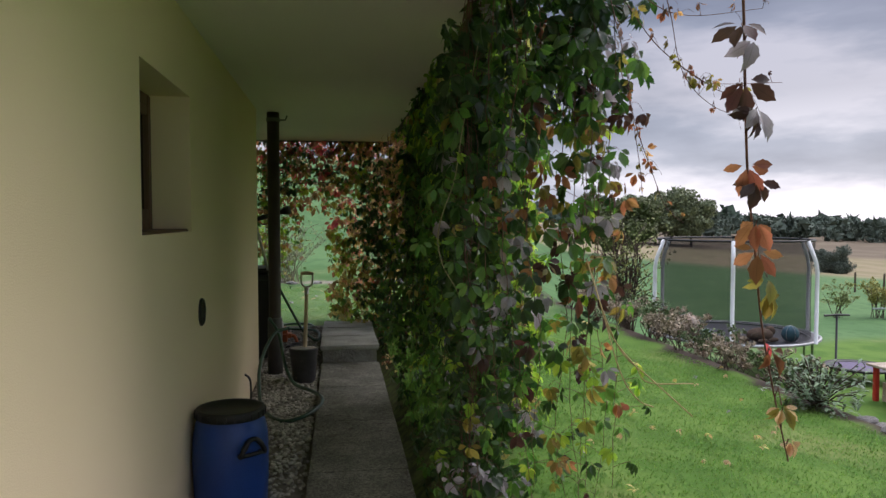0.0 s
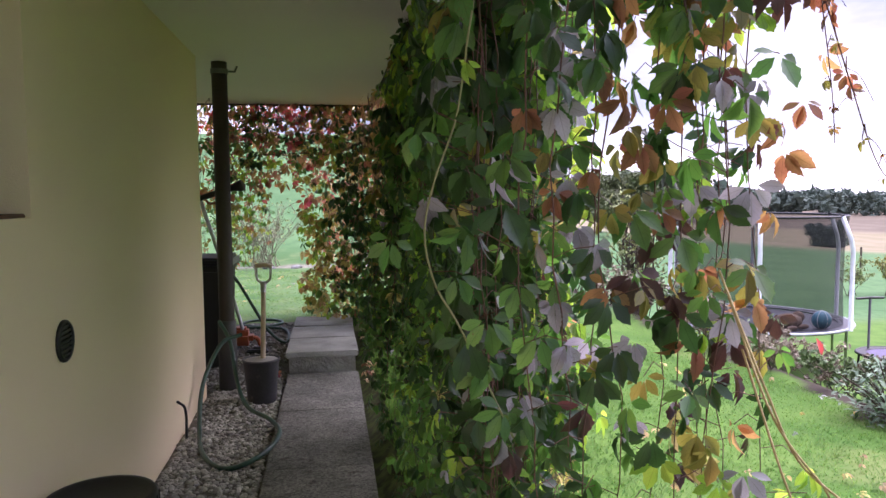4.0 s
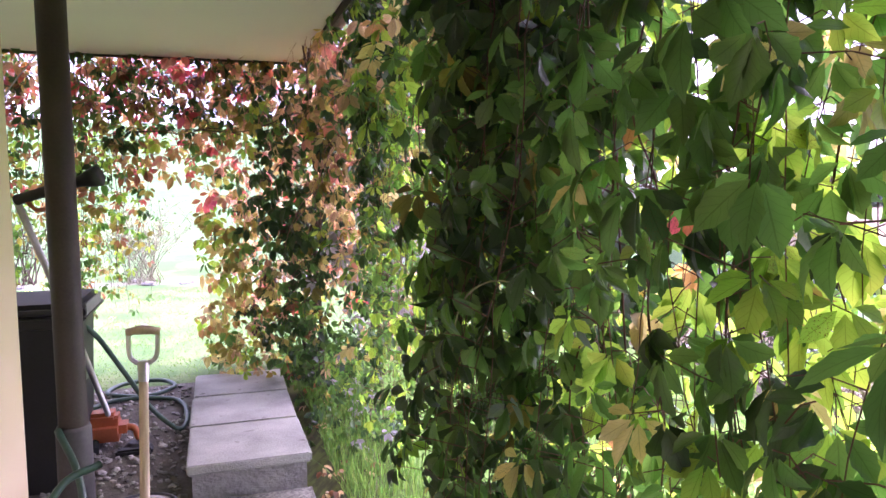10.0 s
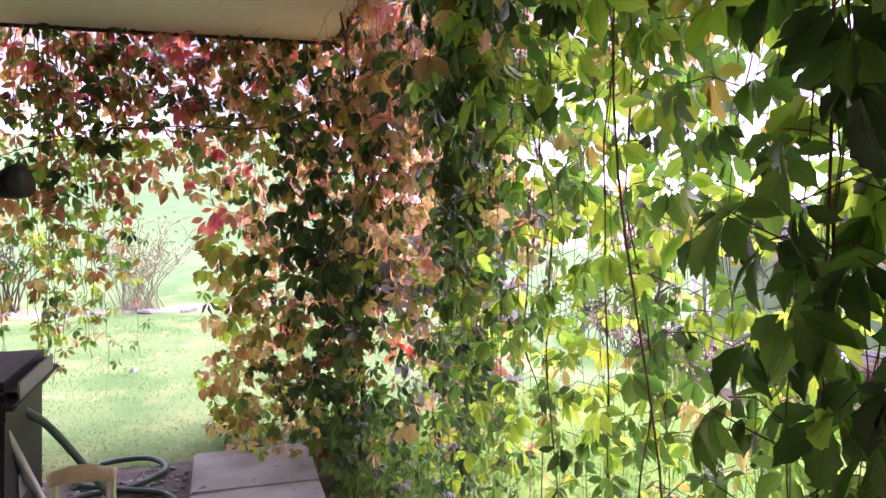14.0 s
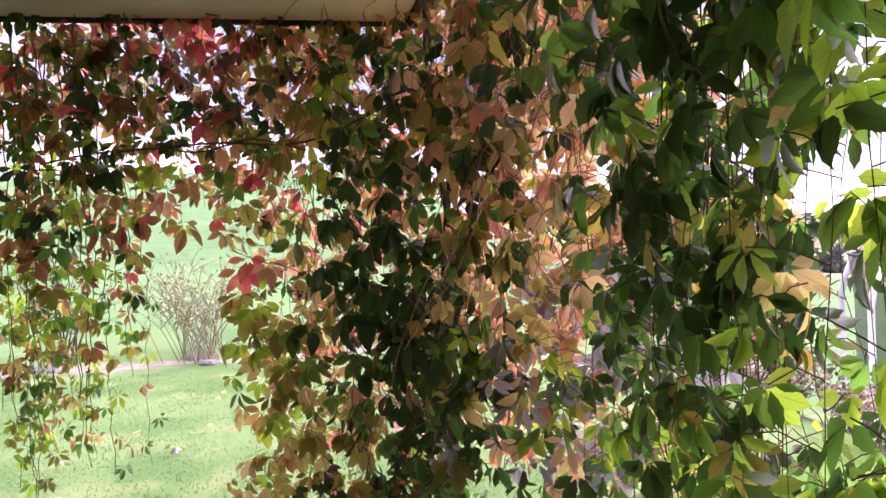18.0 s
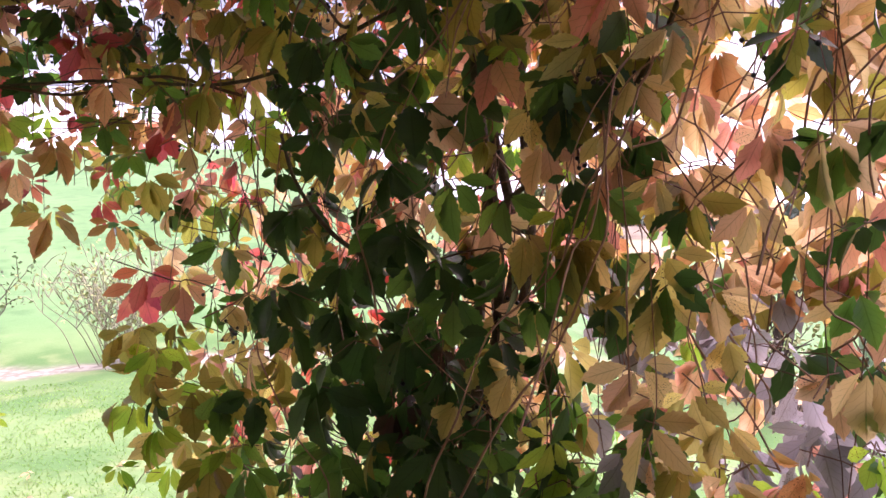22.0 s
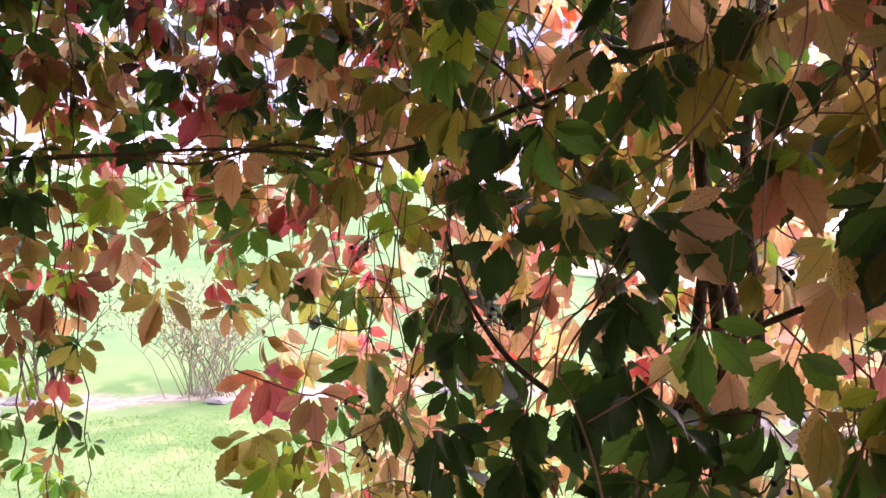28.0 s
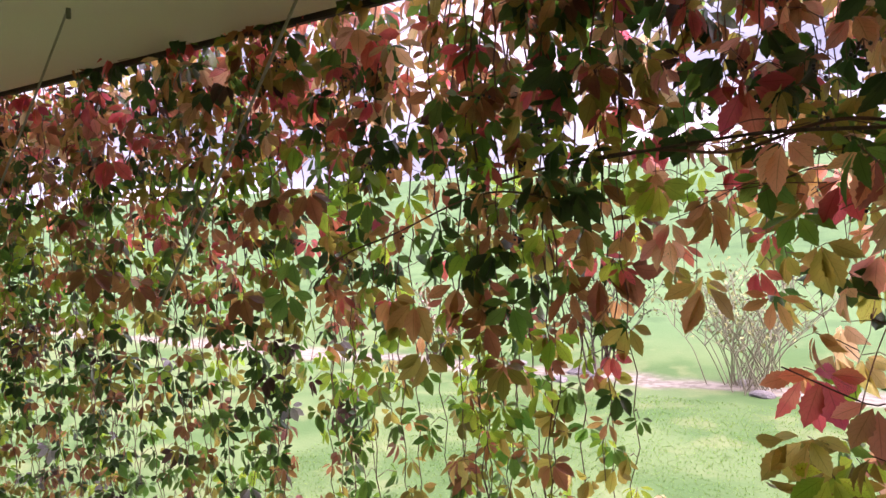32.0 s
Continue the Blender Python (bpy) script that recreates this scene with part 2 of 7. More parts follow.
CONCRETE = material("exposed_concrete_slab", [(0.25, 0.255, 0.225), (0.36, 0.365, 0.325), (0.46, 0.465, 0.42)], 0.92, 5, 130, 0.5, spot=(0.13, 0.12, 0.10), spot_at=0.66, rand=0.08, coords="World")
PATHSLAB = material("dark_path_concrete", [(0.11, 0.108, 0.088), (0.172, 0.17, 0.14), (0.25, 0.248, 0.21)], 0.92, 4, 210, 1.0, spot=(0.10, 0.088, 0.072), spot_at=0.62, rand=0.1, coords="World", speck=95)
PALESTEM = material("pale_vine_shoot", [(0.20, 0.21, 0.09), (0.30, 0.28, 0.13)], 0.6, 9, 90, 0.2, coords="World")
TWIG = material("grey_twig", [(0.16, 0.145, 0.09), (0.26, 0.24, 0.155)], 0.85, 9, 60, 0.3, coords="World")
MORTAR = material("rough_mortar", [(0.27, 0.26, 0.24), (0.42, 0.41, 0.39)], 0.95, 9, 60, 0.9, coords="World")
GRAVELBED = material("gravel_soil", [(0.075, 0.066, 0.052), (0.16, 0.145, 0.118)], 0.95, 22, 90, 0.9, coords="World")
PEBBLE = material("pebble", [(0.22, 0.215, 0.19), (0.40, 0.39, 0.35)], 0.85, 18, 90, 0.3, island=0.5, coords="World")
PEBBLE_ONE = material("pebble_single", [(0.22, 0.215, 0.19), (0.40, 0.39, 0.35)], 0.85, 18, 90, 0.3, rand=0.5, coords="World")
BLUE = material("blue_barrel_plastic", [(0.010, 0.045, 0.22), (0.018, 0.07, 0.30)], 0.38, 5, 120, 0.08)
BLACK = material("black_plastic", [(0.008, 0.008, 0.009), (0.015, 0.015, 0.016)], 0.52, 6, 90, 0.08)
GREYLID = material("grey_plastic", [(0.16, 0.17, 0.165), (0.23, 0.24, 0.235)], 0.5, 6, 90, 0.08)
BUCKET = material("anthracite_bucket", [(0.030, 0.030, 0.034), (0.055, 0.055, 0.06)], 0.55, 9, 70, 0.15, spot=(0.12, 0.11, 0.10), spot_at=0.66)
CAST = material("set_cement", [(0.28, 0.27, 0.25), (0.38, 0.36, 0.34)], 0.95, 14, 90, 0.6)
ASH = material("pale_ash_wood", [(0.36, 0.27, 0.17), (0.50, 0.40, 0.27)], 0.55, 3, 30, 0.15, stretch=(8, 8, 0.6))
STEEL = material("brushed_steel", [(0.42, 0.42, 0.42), (0.55, 0.55, 0.55)], 0.35, 6, 80, 0.05, metal=0.9)
BINBLACK = material("black_bin_plastic", [(0.008, 0.008, 0.009), (0.016, 0.016, 0.018)], 0.55, 6, 90, 0.08)
ORANGE = material("orange_plastic", [(0.36, 0.085, 0.025), (0.47, 0.13, 0.045)], 0.5, 8, 80, 0.08, spot=(0.10, 0.06, 0.04), spot_at=0.68)
HOSEGREEN = material("green_hose_rubber", [(0.012, 0.045, 0.030), (0.03, 0.085, 0.055)], 0.4, 12, 90, 0.1)
HOSEGREY = material("grey_hose_rubber", [(0.03, 0.075, 0.052), (0.065, 0.125, 0.092)], 0.5, 12, 90, 0.1)
BARK = material("vine_bark", [(0.045, 0.030, 0.022), (0.12, 0.085, 0.06)], 0.9, 18, 90, 0.7, coords="World")
REDSTEM = material("reddish_shoot", [(0.17, 0.07, 0.05), (0.36, 0.18, 0.12)], 0.6, 9, 90, 0.2, coords="World")
STEM = material("vine_stem", [(0.075, 0.035, 0.025), (0.17, 0.075, 0.05)], 0.7, 9, 90, 0.3, coords="World")
DRYSTEM = material("dry_stem", [(0.34, 0.25, 0.11), (0.48, 0.37, 0.18)], 0.8, 9, 90, 0.3, coords="World")
BERRY = material("blue_black_berry", [(0.006, 0.006, 0.012), (0.014, 0.013, 0.022)], 0.4, 30, 90, 0.0)
ROPE = material("grey_cord", [(0.30, 0.30, 0.28), (0.42, 0.41, 0.38)], 0.9, 30, 200, 0.4)
NETTING = material("black_net", [(0.004, 0.005, 0.005), (0.008, 0.009, 0.009)], 1.0, 30, 200, 0.0, alpha=0.48)
MAT = material("jumping_mat", [(0.025, 0.026, 0.032), (0.045, 0.046, 0.055)], 0.5, 8, 200, 0.1)
FOAM = material("white_foam_sleeve", [(0.62, 0.63, 0.63), (0.75, 0.76, 0.76)], 0.7, 6, 60, 0.1)
GALV = material("galvanised_tube", [(0.36, 0.37, 0.38), (0.48, 0.49, 0.50)], 0.45, 6, 60, 0.05, metal=0.7)
PURPLE = material("violet_mat", [(0.09, 0.07, 0.13), (0.13, 0.10, 0.18)], 0.7, 8, 120, 0.1)
RED = material("red_paint", [(0.55, 0.035, 0.025), (0.65, 0.05, 0.04)], 0.5, 6, 60, 0.08)
PLANK = material("weathered_plank", [(0.36, 0.29, 0.22), (0.50, 0.42, 0.33)], 0.85, 4, 40, 0.3, stretch=(0.3, 6, 6), rand=0.1)
BALLA = material("beach_ball", [(0.62, 0.38, 0.26), (0.80, 0.72, 0.60)], 0.5, 4, 60, 0.0)
BALLB = material("teal_ball", [(0.02, 0.09, 0.14), (0.10, 0.30, 0.36)], 0.45, 7, 60, 0.0)
PLUSH = material("brown_plush", [(0.10, 0.06, 0.04), (0.22, 0.15, 0.10)], 0.95, 20, 160, 0.5)
STONE = material("bed_stone", [(0.14, 0.13, 0.12), (0.26, 0.25, 0.23)], 0.9, 7, 60, 0.5, rand=0.25)
GRASS = leaf_material("grass_blade", (0.078, 0.162, 0.034), (0.125, 0.21, 0.055), (1.7, 1.7, 1.2), 0.6, 0.25, 0.6, 0.0, sheen=1.0)
SHRUBLEAF = material("shrub_leaf", [(0.06, 0.11, 0.035), (0.13, 0.18, 0.06)], 0.6, 3, 30, 0.0, island=0.45, coords="World")
BROWNLEAF = material("brown_bed_leaf", [(0.24, 0.19, 0.13), (0.38, 0.31, 0.22)], 0.8, 3, 30, 0.0, island=0.45, coords="World")
SAGELEAF = material("sage_leaf", [(0.10, 0.17, 0.085), (0.20, 0.28, 0.155)], 0.6, 5, 50, 0.0, island=0.35, coords="World")
YELLOWBUSH = material("yellow_bush_leaf", [(0.26, 0.24, 0.05), (0.38, 0.34, 0.09)], 0.7, 5, 50, 0.0, island=0.35, coords="World")
TREELEAF = material("tree_leaf", [(0.12, 0.155, 0.075), (0.20, 0.235, 0.12)], 0.7, 0.4, 5, 0.0, island=0.5, coords="World")
TREELEAF2 = material("autumn_tree_leaf", [(0.08, 0.10, 0.03), (0.14, 0.15, 0.055)], 0.7, 0.4, 5, 0.0, island=0.4, coords="World")
# distance haze is put into this pale grey-green leaf colour
WOODS = material("hazed_wood_foliage", [(0.085, 0.115, 0.085), (0.13, 0.165, 0.12)], 0.9, 0.15, 2.0, 0.0, island=0.4, coords="World")
LIMESHRUB = material("yellow_green_shrub_leaf", [(0.22, 0.25, 0.08), (0.33, 0.35, 0.13)], 0.7, 2, 20, 0.0, island=0.3, coords="World")
# foliage tone lifted a little to stand in for haze
FIR = material("far_wood_foliage", [(0.08, 0.11, 0.088), (0.13, 0.16, 0.125)], 0.9, 0.08, 1.2, 0.0, island=0.5, coords="World")
DARKBOX = material("dark_trailer_sheet", [(0.05, 0.045, 0.045), (0.08, 0.075, 0.075)], 0.6, 3, 40, 0.1)

LEAVES = {
    # dark green leaves; inside curtain and clump this colour also stands for shade
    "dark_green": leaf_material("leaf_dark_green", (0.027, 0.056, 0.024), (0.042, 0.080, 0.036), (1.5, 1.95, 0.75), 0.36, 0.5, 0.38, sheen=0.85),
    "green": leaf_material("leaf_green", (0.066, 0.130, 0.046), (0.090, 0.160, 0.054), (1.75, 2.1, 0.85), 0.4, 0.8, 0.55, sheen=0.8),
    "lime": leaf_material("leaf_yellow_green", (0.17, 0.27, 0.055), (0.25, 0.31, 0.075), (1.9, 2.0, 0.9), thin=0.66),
    "olive": leaf_material("leaf_olive", (0.19, 0.175, 0.055), (0.26, 0.19, 0.065), (1.7, 1.7, 1.0)),
    "yellow": leaf_material("leaf_yellow", (0.52, 0.41, 0.15), (0.58, 0.47, 0.22), (1.25, 1.3, 1.2), thin=0.64, freckles=0.10, sheen=0.85),
    "peach": leaf_material("leaf_peach", (0.57, 0.39, 0.215), (0.62, 0.45, 0.28), (1.2, 1.2, 1.15), thin=0.64, sheen=0.9),
    "orange": leaf_material("leaf_orange", (0.38, 0.20, 0.095), (0.45, 0.28, 0.14), (1.4, 1.35, 1.0)),
    "rust": leaf_material("leaf_rust", (0.23, 0.105, 0.065), (0.30, 0.16, 0.085), (1.55, 1.35, 1.0)),
    "red": leaf_material("leaf_red", (0.44, 0.080, 0.078), (0.52, 0.16, 0.12), (1.5, 1.45, 1.3), thin=0.66),
    "pink": leaf_material("leaf_pink", (0.55, 0.25, 0.185), (0.60, 0.33, 0.23), (1.35, 1.4, 1.3), thin=0.66, sheen=0.8),
    "bronze": leaf_material("leaf_bronze", (0.058, 0.036, 0.034), (0.090, 0.050, 0.040), (1.5, 1.05, 0.9), 0.4, 0.5, 0.4, sheen=0.9),
    # mauve-grey leaf with the sky's sheen put into its base colour
    "mauve_sheen": leaf_material("leaf_mauve_sheen", (0.27, 0.255, 0.28), (0.35, 0.32, 0.35), (1.2, 1.15, 1.15), 0.32, 0.9, 0.5, sheen=1.0),
}


# ---- mesh helpers ----
def link_mesh(name, me, mat, parent=None, label=""):
    ob = new(name, me)
    for m in (mat if isinstance(mat, (list, tuple)) else [mat]):
        if m is not None:
            me.materials.append(m)
    ob.parent = parent
    if label:
        tagged(ob, label)
    return ob


def part(name, bm, mat, parent=None, label="", smooth=False):
    """Links a bmesh as one mesh object under a thing or a part."""
    me = bpy.data.meshes.new(name)
    bmesh.ops.recalc_face_normals(bm, faces=bm.faces[:])
    if smooth:
        for f in bm.faces:
            f.smooth = True
    bm.to_mesh(me)
    bm.free()
    return link_mesh(name, me, mat, parent, label)


def raw_mesh(name, verts, faces):
    me = bpy.data.meshes.new(name)
    me.from_pydata([tuple(v) for v in verts], [], [tuple(int(i) for i in f) for f in faces])
    me.update()
    return me


def thing(name, at, label, category, group="", kind="", turn=0):
    e = new(name)
    e.matrix_world = pose(*at, 0, 0, turn)
    return tagged(e, label, category, group, kind)


def box(bm, x0, x1, y0, y1, z0, z1, bevel=0.0):
    m = Matrix.LocRotScale(((x0 + x1) / 2, (y0 + y1) / 2, (z0 + z1) / 2), None, (x1 - x0, y1 - y0, z1 - z0))
    r = bmesh.ops.create_cube(bm, size=1.0, matrix=m)
    if bevel:
        edges = list({e for v in r["verts"] for e in v.link_edges})
        bmesh.ops.bevel(bm, geom=edges, offset=bevel, segments=2, affect="EDGES", clamp_overlap=True)
    return bm


def block(x0, x1, y0, y1, z0, z1, bevel=0.0):
    return box(bmesh.new(), x0, x1, y0, y1, z0, z1, bevel)


def lathe(profile, segments=32, bm=None):
    """Turns (radius, z) points round the z axis."""
    bm = bm or bmesh.new()
    rings = []
    for r, z in profile:
        if r < 1e-5:
            rings.append([bm.verts.new((0, 0, z))])
        else:
            rings.append([bm.verts.new((r * math.cos(2 * math.pi * k / segments), r * math.sin(2 * math.pi * k / segments), z)) for k in range(segments)])
    for a, b in zip(rings, rings[1:]):
        for k in range(segments):
            q = [a[k % len(a)], a[(k + 1) % len(a)], b[(k + 1) % len(b)], b[k % len(b)]]
            q = list(dict.fromkeys(q))
            if len(q) > 2:
                bm.faces.new(q)
    return bm


def tube_data(points, radius, sides=8):
    """Vertices and quads of a tube along points; radius is one number or one a point."""
    pts = np.array(points, float)
    n = len(pts)
    rad = np.full(n, radius) if np.isscalar(radius) else np.array(radius, float)
    tan = np.gradient(pts, axis=0)
    tan /= np.linalg.norm(tan, axis=1)[:, None] + 1e-9
    ref = np.array((0.0, 0.0, 1.0)) if abs(tan[:, 2]).mean() < 0.8 else np.array((1.0, 0.0, 0.0))
    u = np.cross(tan, ref)
    u /= np.linalg.norm(u, axis=1)[:, None] + 1e-9
    w = np.cross(tan, u)
    ang = np.arange(sides) * 2 * np.pi / sides
    v = pts[:, None] + rad[:, None, None] * (np.cos(ang)[None, :, None] * u[:, None] + np.sin(ang)[None, :, None] * w[:, None])
    i = np.arange(n - 1)[:, None] * sides
    k = np.arange(sides)[None]
    k2 = (k + 1) % sides
    f = np.stack([i + k, i + k2, i + sides + k2, i + sides + k], -1).reshape(-1, 4)
    return v.reshape(-1, 3), f


def tube(name, points, radius, mat, parent=None, label="", sides=10, cap=True):
    v, f = tube_data(points, radius, sides)
    faces = [tuple(q) for q in f]
    if cap:
        faces += [tuple(range(sides)), tuple(range(len(v) - sides, len(v)))]
    me = raw_mesh(name, v, faces)
    me.shade_smooth()
    return link_mesh(name, me, mat, parent, label)


def smooth_path(points, per=8):
    """Catmull-Rom through the points."""
    p = [Vector(q) for q in points]
    p = [2 * p[0] - p[1], *p, 2 * p[-1] - p[-2]]
    out = []
    for a, b, c, d in zip(p, p[1:], p[2:], p[3:]):
        for k in range(per):
            s = k / per
            out.append(0.5 * (2 * b + (c - a) * s + (2 * a - 5 * b + 4 * c - d) * s * s + (3 * b - a - 3 * c + d) * s ** 3))
    out.append(p[-2])
    return [tuple(q) for q in out]


class Heap:
    """Collects many small pieces into one mesh."""

    def __init__(self):
        self.v, self.f, self.m, self.uv, self.n = [], [], [], [], 0

    def add(self, v, f, mat=0, uv=None):
        self.v.append(v)
        self.f.append(f + self.n)
        self.m.append(np.full(len(f), mat))
        self.uv.append(np.zeros((f.size, 2)) if uv is None else uv[f.reshape(-1)])
        self.n += len(v)

    def mesh(self, name, smooth=True):
        me = bpy.data.meshes.new(name)
        v = np.concatenate(self.v).astype(np.float32)
        f = np.concatenate(self.f).astype(np.int32)
        k = f.shape[1]
        me.vertices.add(len(v))
        me.vertices.foreach_set("co", v.ravel())
        me.loops.add(f.size)
        me.loops.foreach_set("vertex_index", f.ravel())
        me.polygons.add(len(f))
        me.polygons.foreach_set("loop_start", np.arange(0, f.size, k, dtype=np.int32))
        me.polygons.foreach_set("material_index", np.concatenate(self.m).astype(np.int32))
        me.polygons.foreach_set("use_smooth", np.full(len(f), smooth))
        lay = me.uv_layers.new(name="UVMap")
        lay.data.foreach_set("uv", np.concatenate(self.uv).astype(np.float32).ravel())
        me.update(calc_edges=True)
        me.validate()
        return me


# ---- the lie of the land ----
def smoothstep(a, b, x):
    s = np.clip((x - a) / (b - a), 0, 1)
    return s * s * (3 - 2 * s)


def land(x, y):
    """Height of the ground: level by the house, a lower garden to the east, a meadow that climbs to the north, a wide valley."""
    x, y = np.asarray(x, float), np.asarray(y, float)
    r = np.hypot(x, y)
    east = -0.05 - 0.32 * smoothstep(0.9, 4.3, x) - 1.08 * smoothstep(4.5, 6.0, x)
    valley = np.interp(r, [0, 14, 40, 90, 200, 450, 900, 3000], [0, 0, -0.8, -3.6, -2.0, -5.5, -16.0, -60.0])
    e = east + valley * smoothstep(0.15, 0.7, x / (r + 1e-6))
    north = 0.10 * smoothstep(7.5, 9.2, y) + np.interp(y, [0, 14.8, 17, 55, 90, 200, 3000], [0, 0, 0.28, 5.8, 8.6, 10, -10])
    w = smoothstep(0.05, 0.20, np.arctan2(x - 0.6, np.maximum(y, 0.01)) / (math.pi / 2)) * (y > -50)
    w = np.where(y < 0.5, smoothstep(0.6, 2.0, x), w)
    w = np.maximum(w, smoothstep(1.0, 3.5, x) * (1 - smoothstep(12, 20, y)))
    south = np.where(y < 0, np.interp(-y, [0, 20, 3000], [0, -0.6, -10]), 0)
    return north * (1 - w) + e * w + south * (1 - w)


def ground_material():
    m = bpy.data.materials.new("garden_ground")
    m.use_nodes = True
    t = m.node_tree
    link = t.links.new
    b = t.nodes["Principled BSDF"]
    b.inputs["Roughness"].default_value = 0.95
    b.inputs["Specular IOR Level"].default_value = 0.2
    geo = t.nodes.new("ShaderNodeNewGeometry")
    sep = t.nodes.new("ShaderNodeSeparateXYZ")
    link(geo.outputs["Position"], sep.inputs[0])

    def noise_node(scale, detail=5):
        n = t.nodes.new("ShaderNodeTexNoise")
        n.inputs["Scale"].default_value, n.inputs["Detail"].default_value = scale, detail
        link(geo.outputs["Position"], n.inputs["Vector"])
        return n.outputs["Fac"]

    def calc(op, a, b2=0.0):
        n = t.nodes.new("ShaderNodeMath")
        n.operation = op
        for k, v in enumerate((a, b2)):
            if isinstance(v, (int, float)):
                n.inputs[k].default_value = v
            else:
                link(v, n.inputs[k])
        return n.outputs[0]

    def ramp01(x, a, c):
        n = t.nodes.new("ShaderNodeMapRange")
        n.interpolation_type = "SMOOTHSTEP"
        n.inputs[1].default_value, n.inputs[2].default_value = a, c
        link(x, n.inputs[0])
        return n.outputs[0]

    def blend(f, a, c):
        n = t.nodes.new("ShaderNodeMix")
        n.data_type = "RGBA"
        for k, v in ((6, a), (7, c)):
            if isinstance(v, tuple):
                n.inputs[k].default_value = (*v, 1)
            else:
                link(v, n.inputs[k])
        link(f, n.inputs[0])
        return n.outputs[2]

    x, y = sep.outputs[0], sep.outputs[1]
    wob = calc("MULTIPLY", calc("SUBTRACT", noise_node(0.9), 0.5), 1.2)
    far_wob = calc("MULTIPLY", calc("SUBTRACT", noise_node(0.02), 0.5), 40.0)
    r = calc("ADD", calc("SQRT", calc("ADD", calc("MULTIPLY", x, x), calc("MULTIPLY", y, y))), far_wob)
    lawn = blend(ramp01(noise_node(1.4), 0.38, 0.62), (0.062, 0.142, 0.016), (0.108, 0.198, 0.030))
    lawn = blend(ramp01(noise_node(0.9, 5), 0.54, 0.72), lawn, (0.165, 0.21, 0.055))
    lawn = blend(calc("MULTIPLY", ramp01(noise_node(26.0, 5), 0.35, 0.75), 0.45), lawn, (0.07, 0.135, 0.028))
    meadow = blend(ramp01(noise_node(0.35), 0.35, 0.65), (0.072, 0.155, 0.052), (0.10, 0.19, 0.068))
    meadow = blend(calc("MULTIPLY", ramp01(noise_node(2.6, 6), 0.46, 0.66), 0.55), meadow, (0.046, 0.112, 0.036))
    # north lawn bluer: washed-out light and house shade put into its colour
    shade_lawn = blend(ramp01(noise_node(1.1), 0.36, 0.62), (0.060, 0.132, 0.036), (0.105, 0.178, 0.060))
    shade_lawn = blend(calc("MULTIPLY", ramp01(noise_node(2.4, 4), 0.5, 0.68), 0.6), shade_lawn, (0.17, 0.215, 0.085))
    lawn = blend(ramp01(calc("SUBTRACT", y, calc("MULTIPLY", x, 0.6)), 8.2, 9.0), lawn, shade_lawn)
    lawn = blend(ramp01(y, 15.2, 17.0), lawn, meadow)
    strip = calc("MULTIPLY", ramp01(calc("ADD", y, wob), 14.2, 14.4), calc("SUBTRACT", 1.0, ramp01(calc("ADD", y, wob), 14.65, 15.0)))
    strip = calc("MULTIPLY", strip, calc("SUBTRACT", 1.0, ramp01(x, 3.5, 4.5)))
    soil = blend(ramp01(noise_node(9.0), 0.4, 0.6), (0.17, 0.155, 0.11), (0.28, 0.255, 0.195))
    col = blend(strip, lawn, soil)
    # bed between the upper and the lower lawn
    bed = calc("MULTIPLY", ramp01(calc("ADD", x, wob), 4.3, 4.5), calc("SUBTRACT", 1.0, ramp01(calc("ADD", x, wob), 5.1, 5.4)))
    bed = calc("MULTIPLY", bed, calc("SUBTRACT", 1.0, ramp01(y, 14, 17)))
    col = blend(bed, col, (0.06, 0.045, 0.032))
    # worn earth under the creeper
    edge = calc("MULTIPLY", ramp01(x, -0.3, 0.3), calc("SUBTRACT", 1.0, ramp01(calc("ADD", x, wob), 0.65, 1.05)))
    edge = calc("MULTIPLY", edge, calc("SUBTRACT", 1.0, ramp01(y, 8.9, 9.3)))
    col = blend(calc("MULTIPLY", edge, 0.85), col, blend(ramp01(noise_node(14.0), 0.4, 0.62), (0.055, 0.045, 0.030), (0.10, 0.12, 0.04)))
    # pasture, stubble and ploughed field in the valley
    east = ramp01(calc("SUBTRACT", x, calc("MULTIPLY", y, 0.12)), 6.0, 14.0)
    tan = calc("MULTIPLY", calc("MULTIPLY", ramp01(r, 66, 78), calc("SUBTRACT", 1.0, ramp01(r, 420, 440))), east)
    col = blend(tan, col, blend(ramp01(noise_node(0.2), 0.4, 0.6), (0.22, 0.19, 0.10), (0.27, 0.22, 0.13)))
    plough = calc("MULTIPLY", calc("MULTIPLY", ramp01(r, 112, 124), calc("SUBTRACT", 1.0, ramp01(r, 300, 330))), east)
    col = blend(plough, col, blend(ramp01(noise_node(0.15), 0.4, 0.6), (0.135, 0.105, 0.068), (0.17, 0.135, 0.09)))
    link(col, b.inputs["Base Color"])
    bp = t.nodes.new("ShaderNodeBump")
    bp.inputs["Strength"].default_value, bp.inputs["Distance"].default_value = 0.35, 0.012
    link(noise_node(30.0, 6), bp.inputs["Height"])
    link(bp.outputs["Normal"], b.inputs["Normal"])
    return m


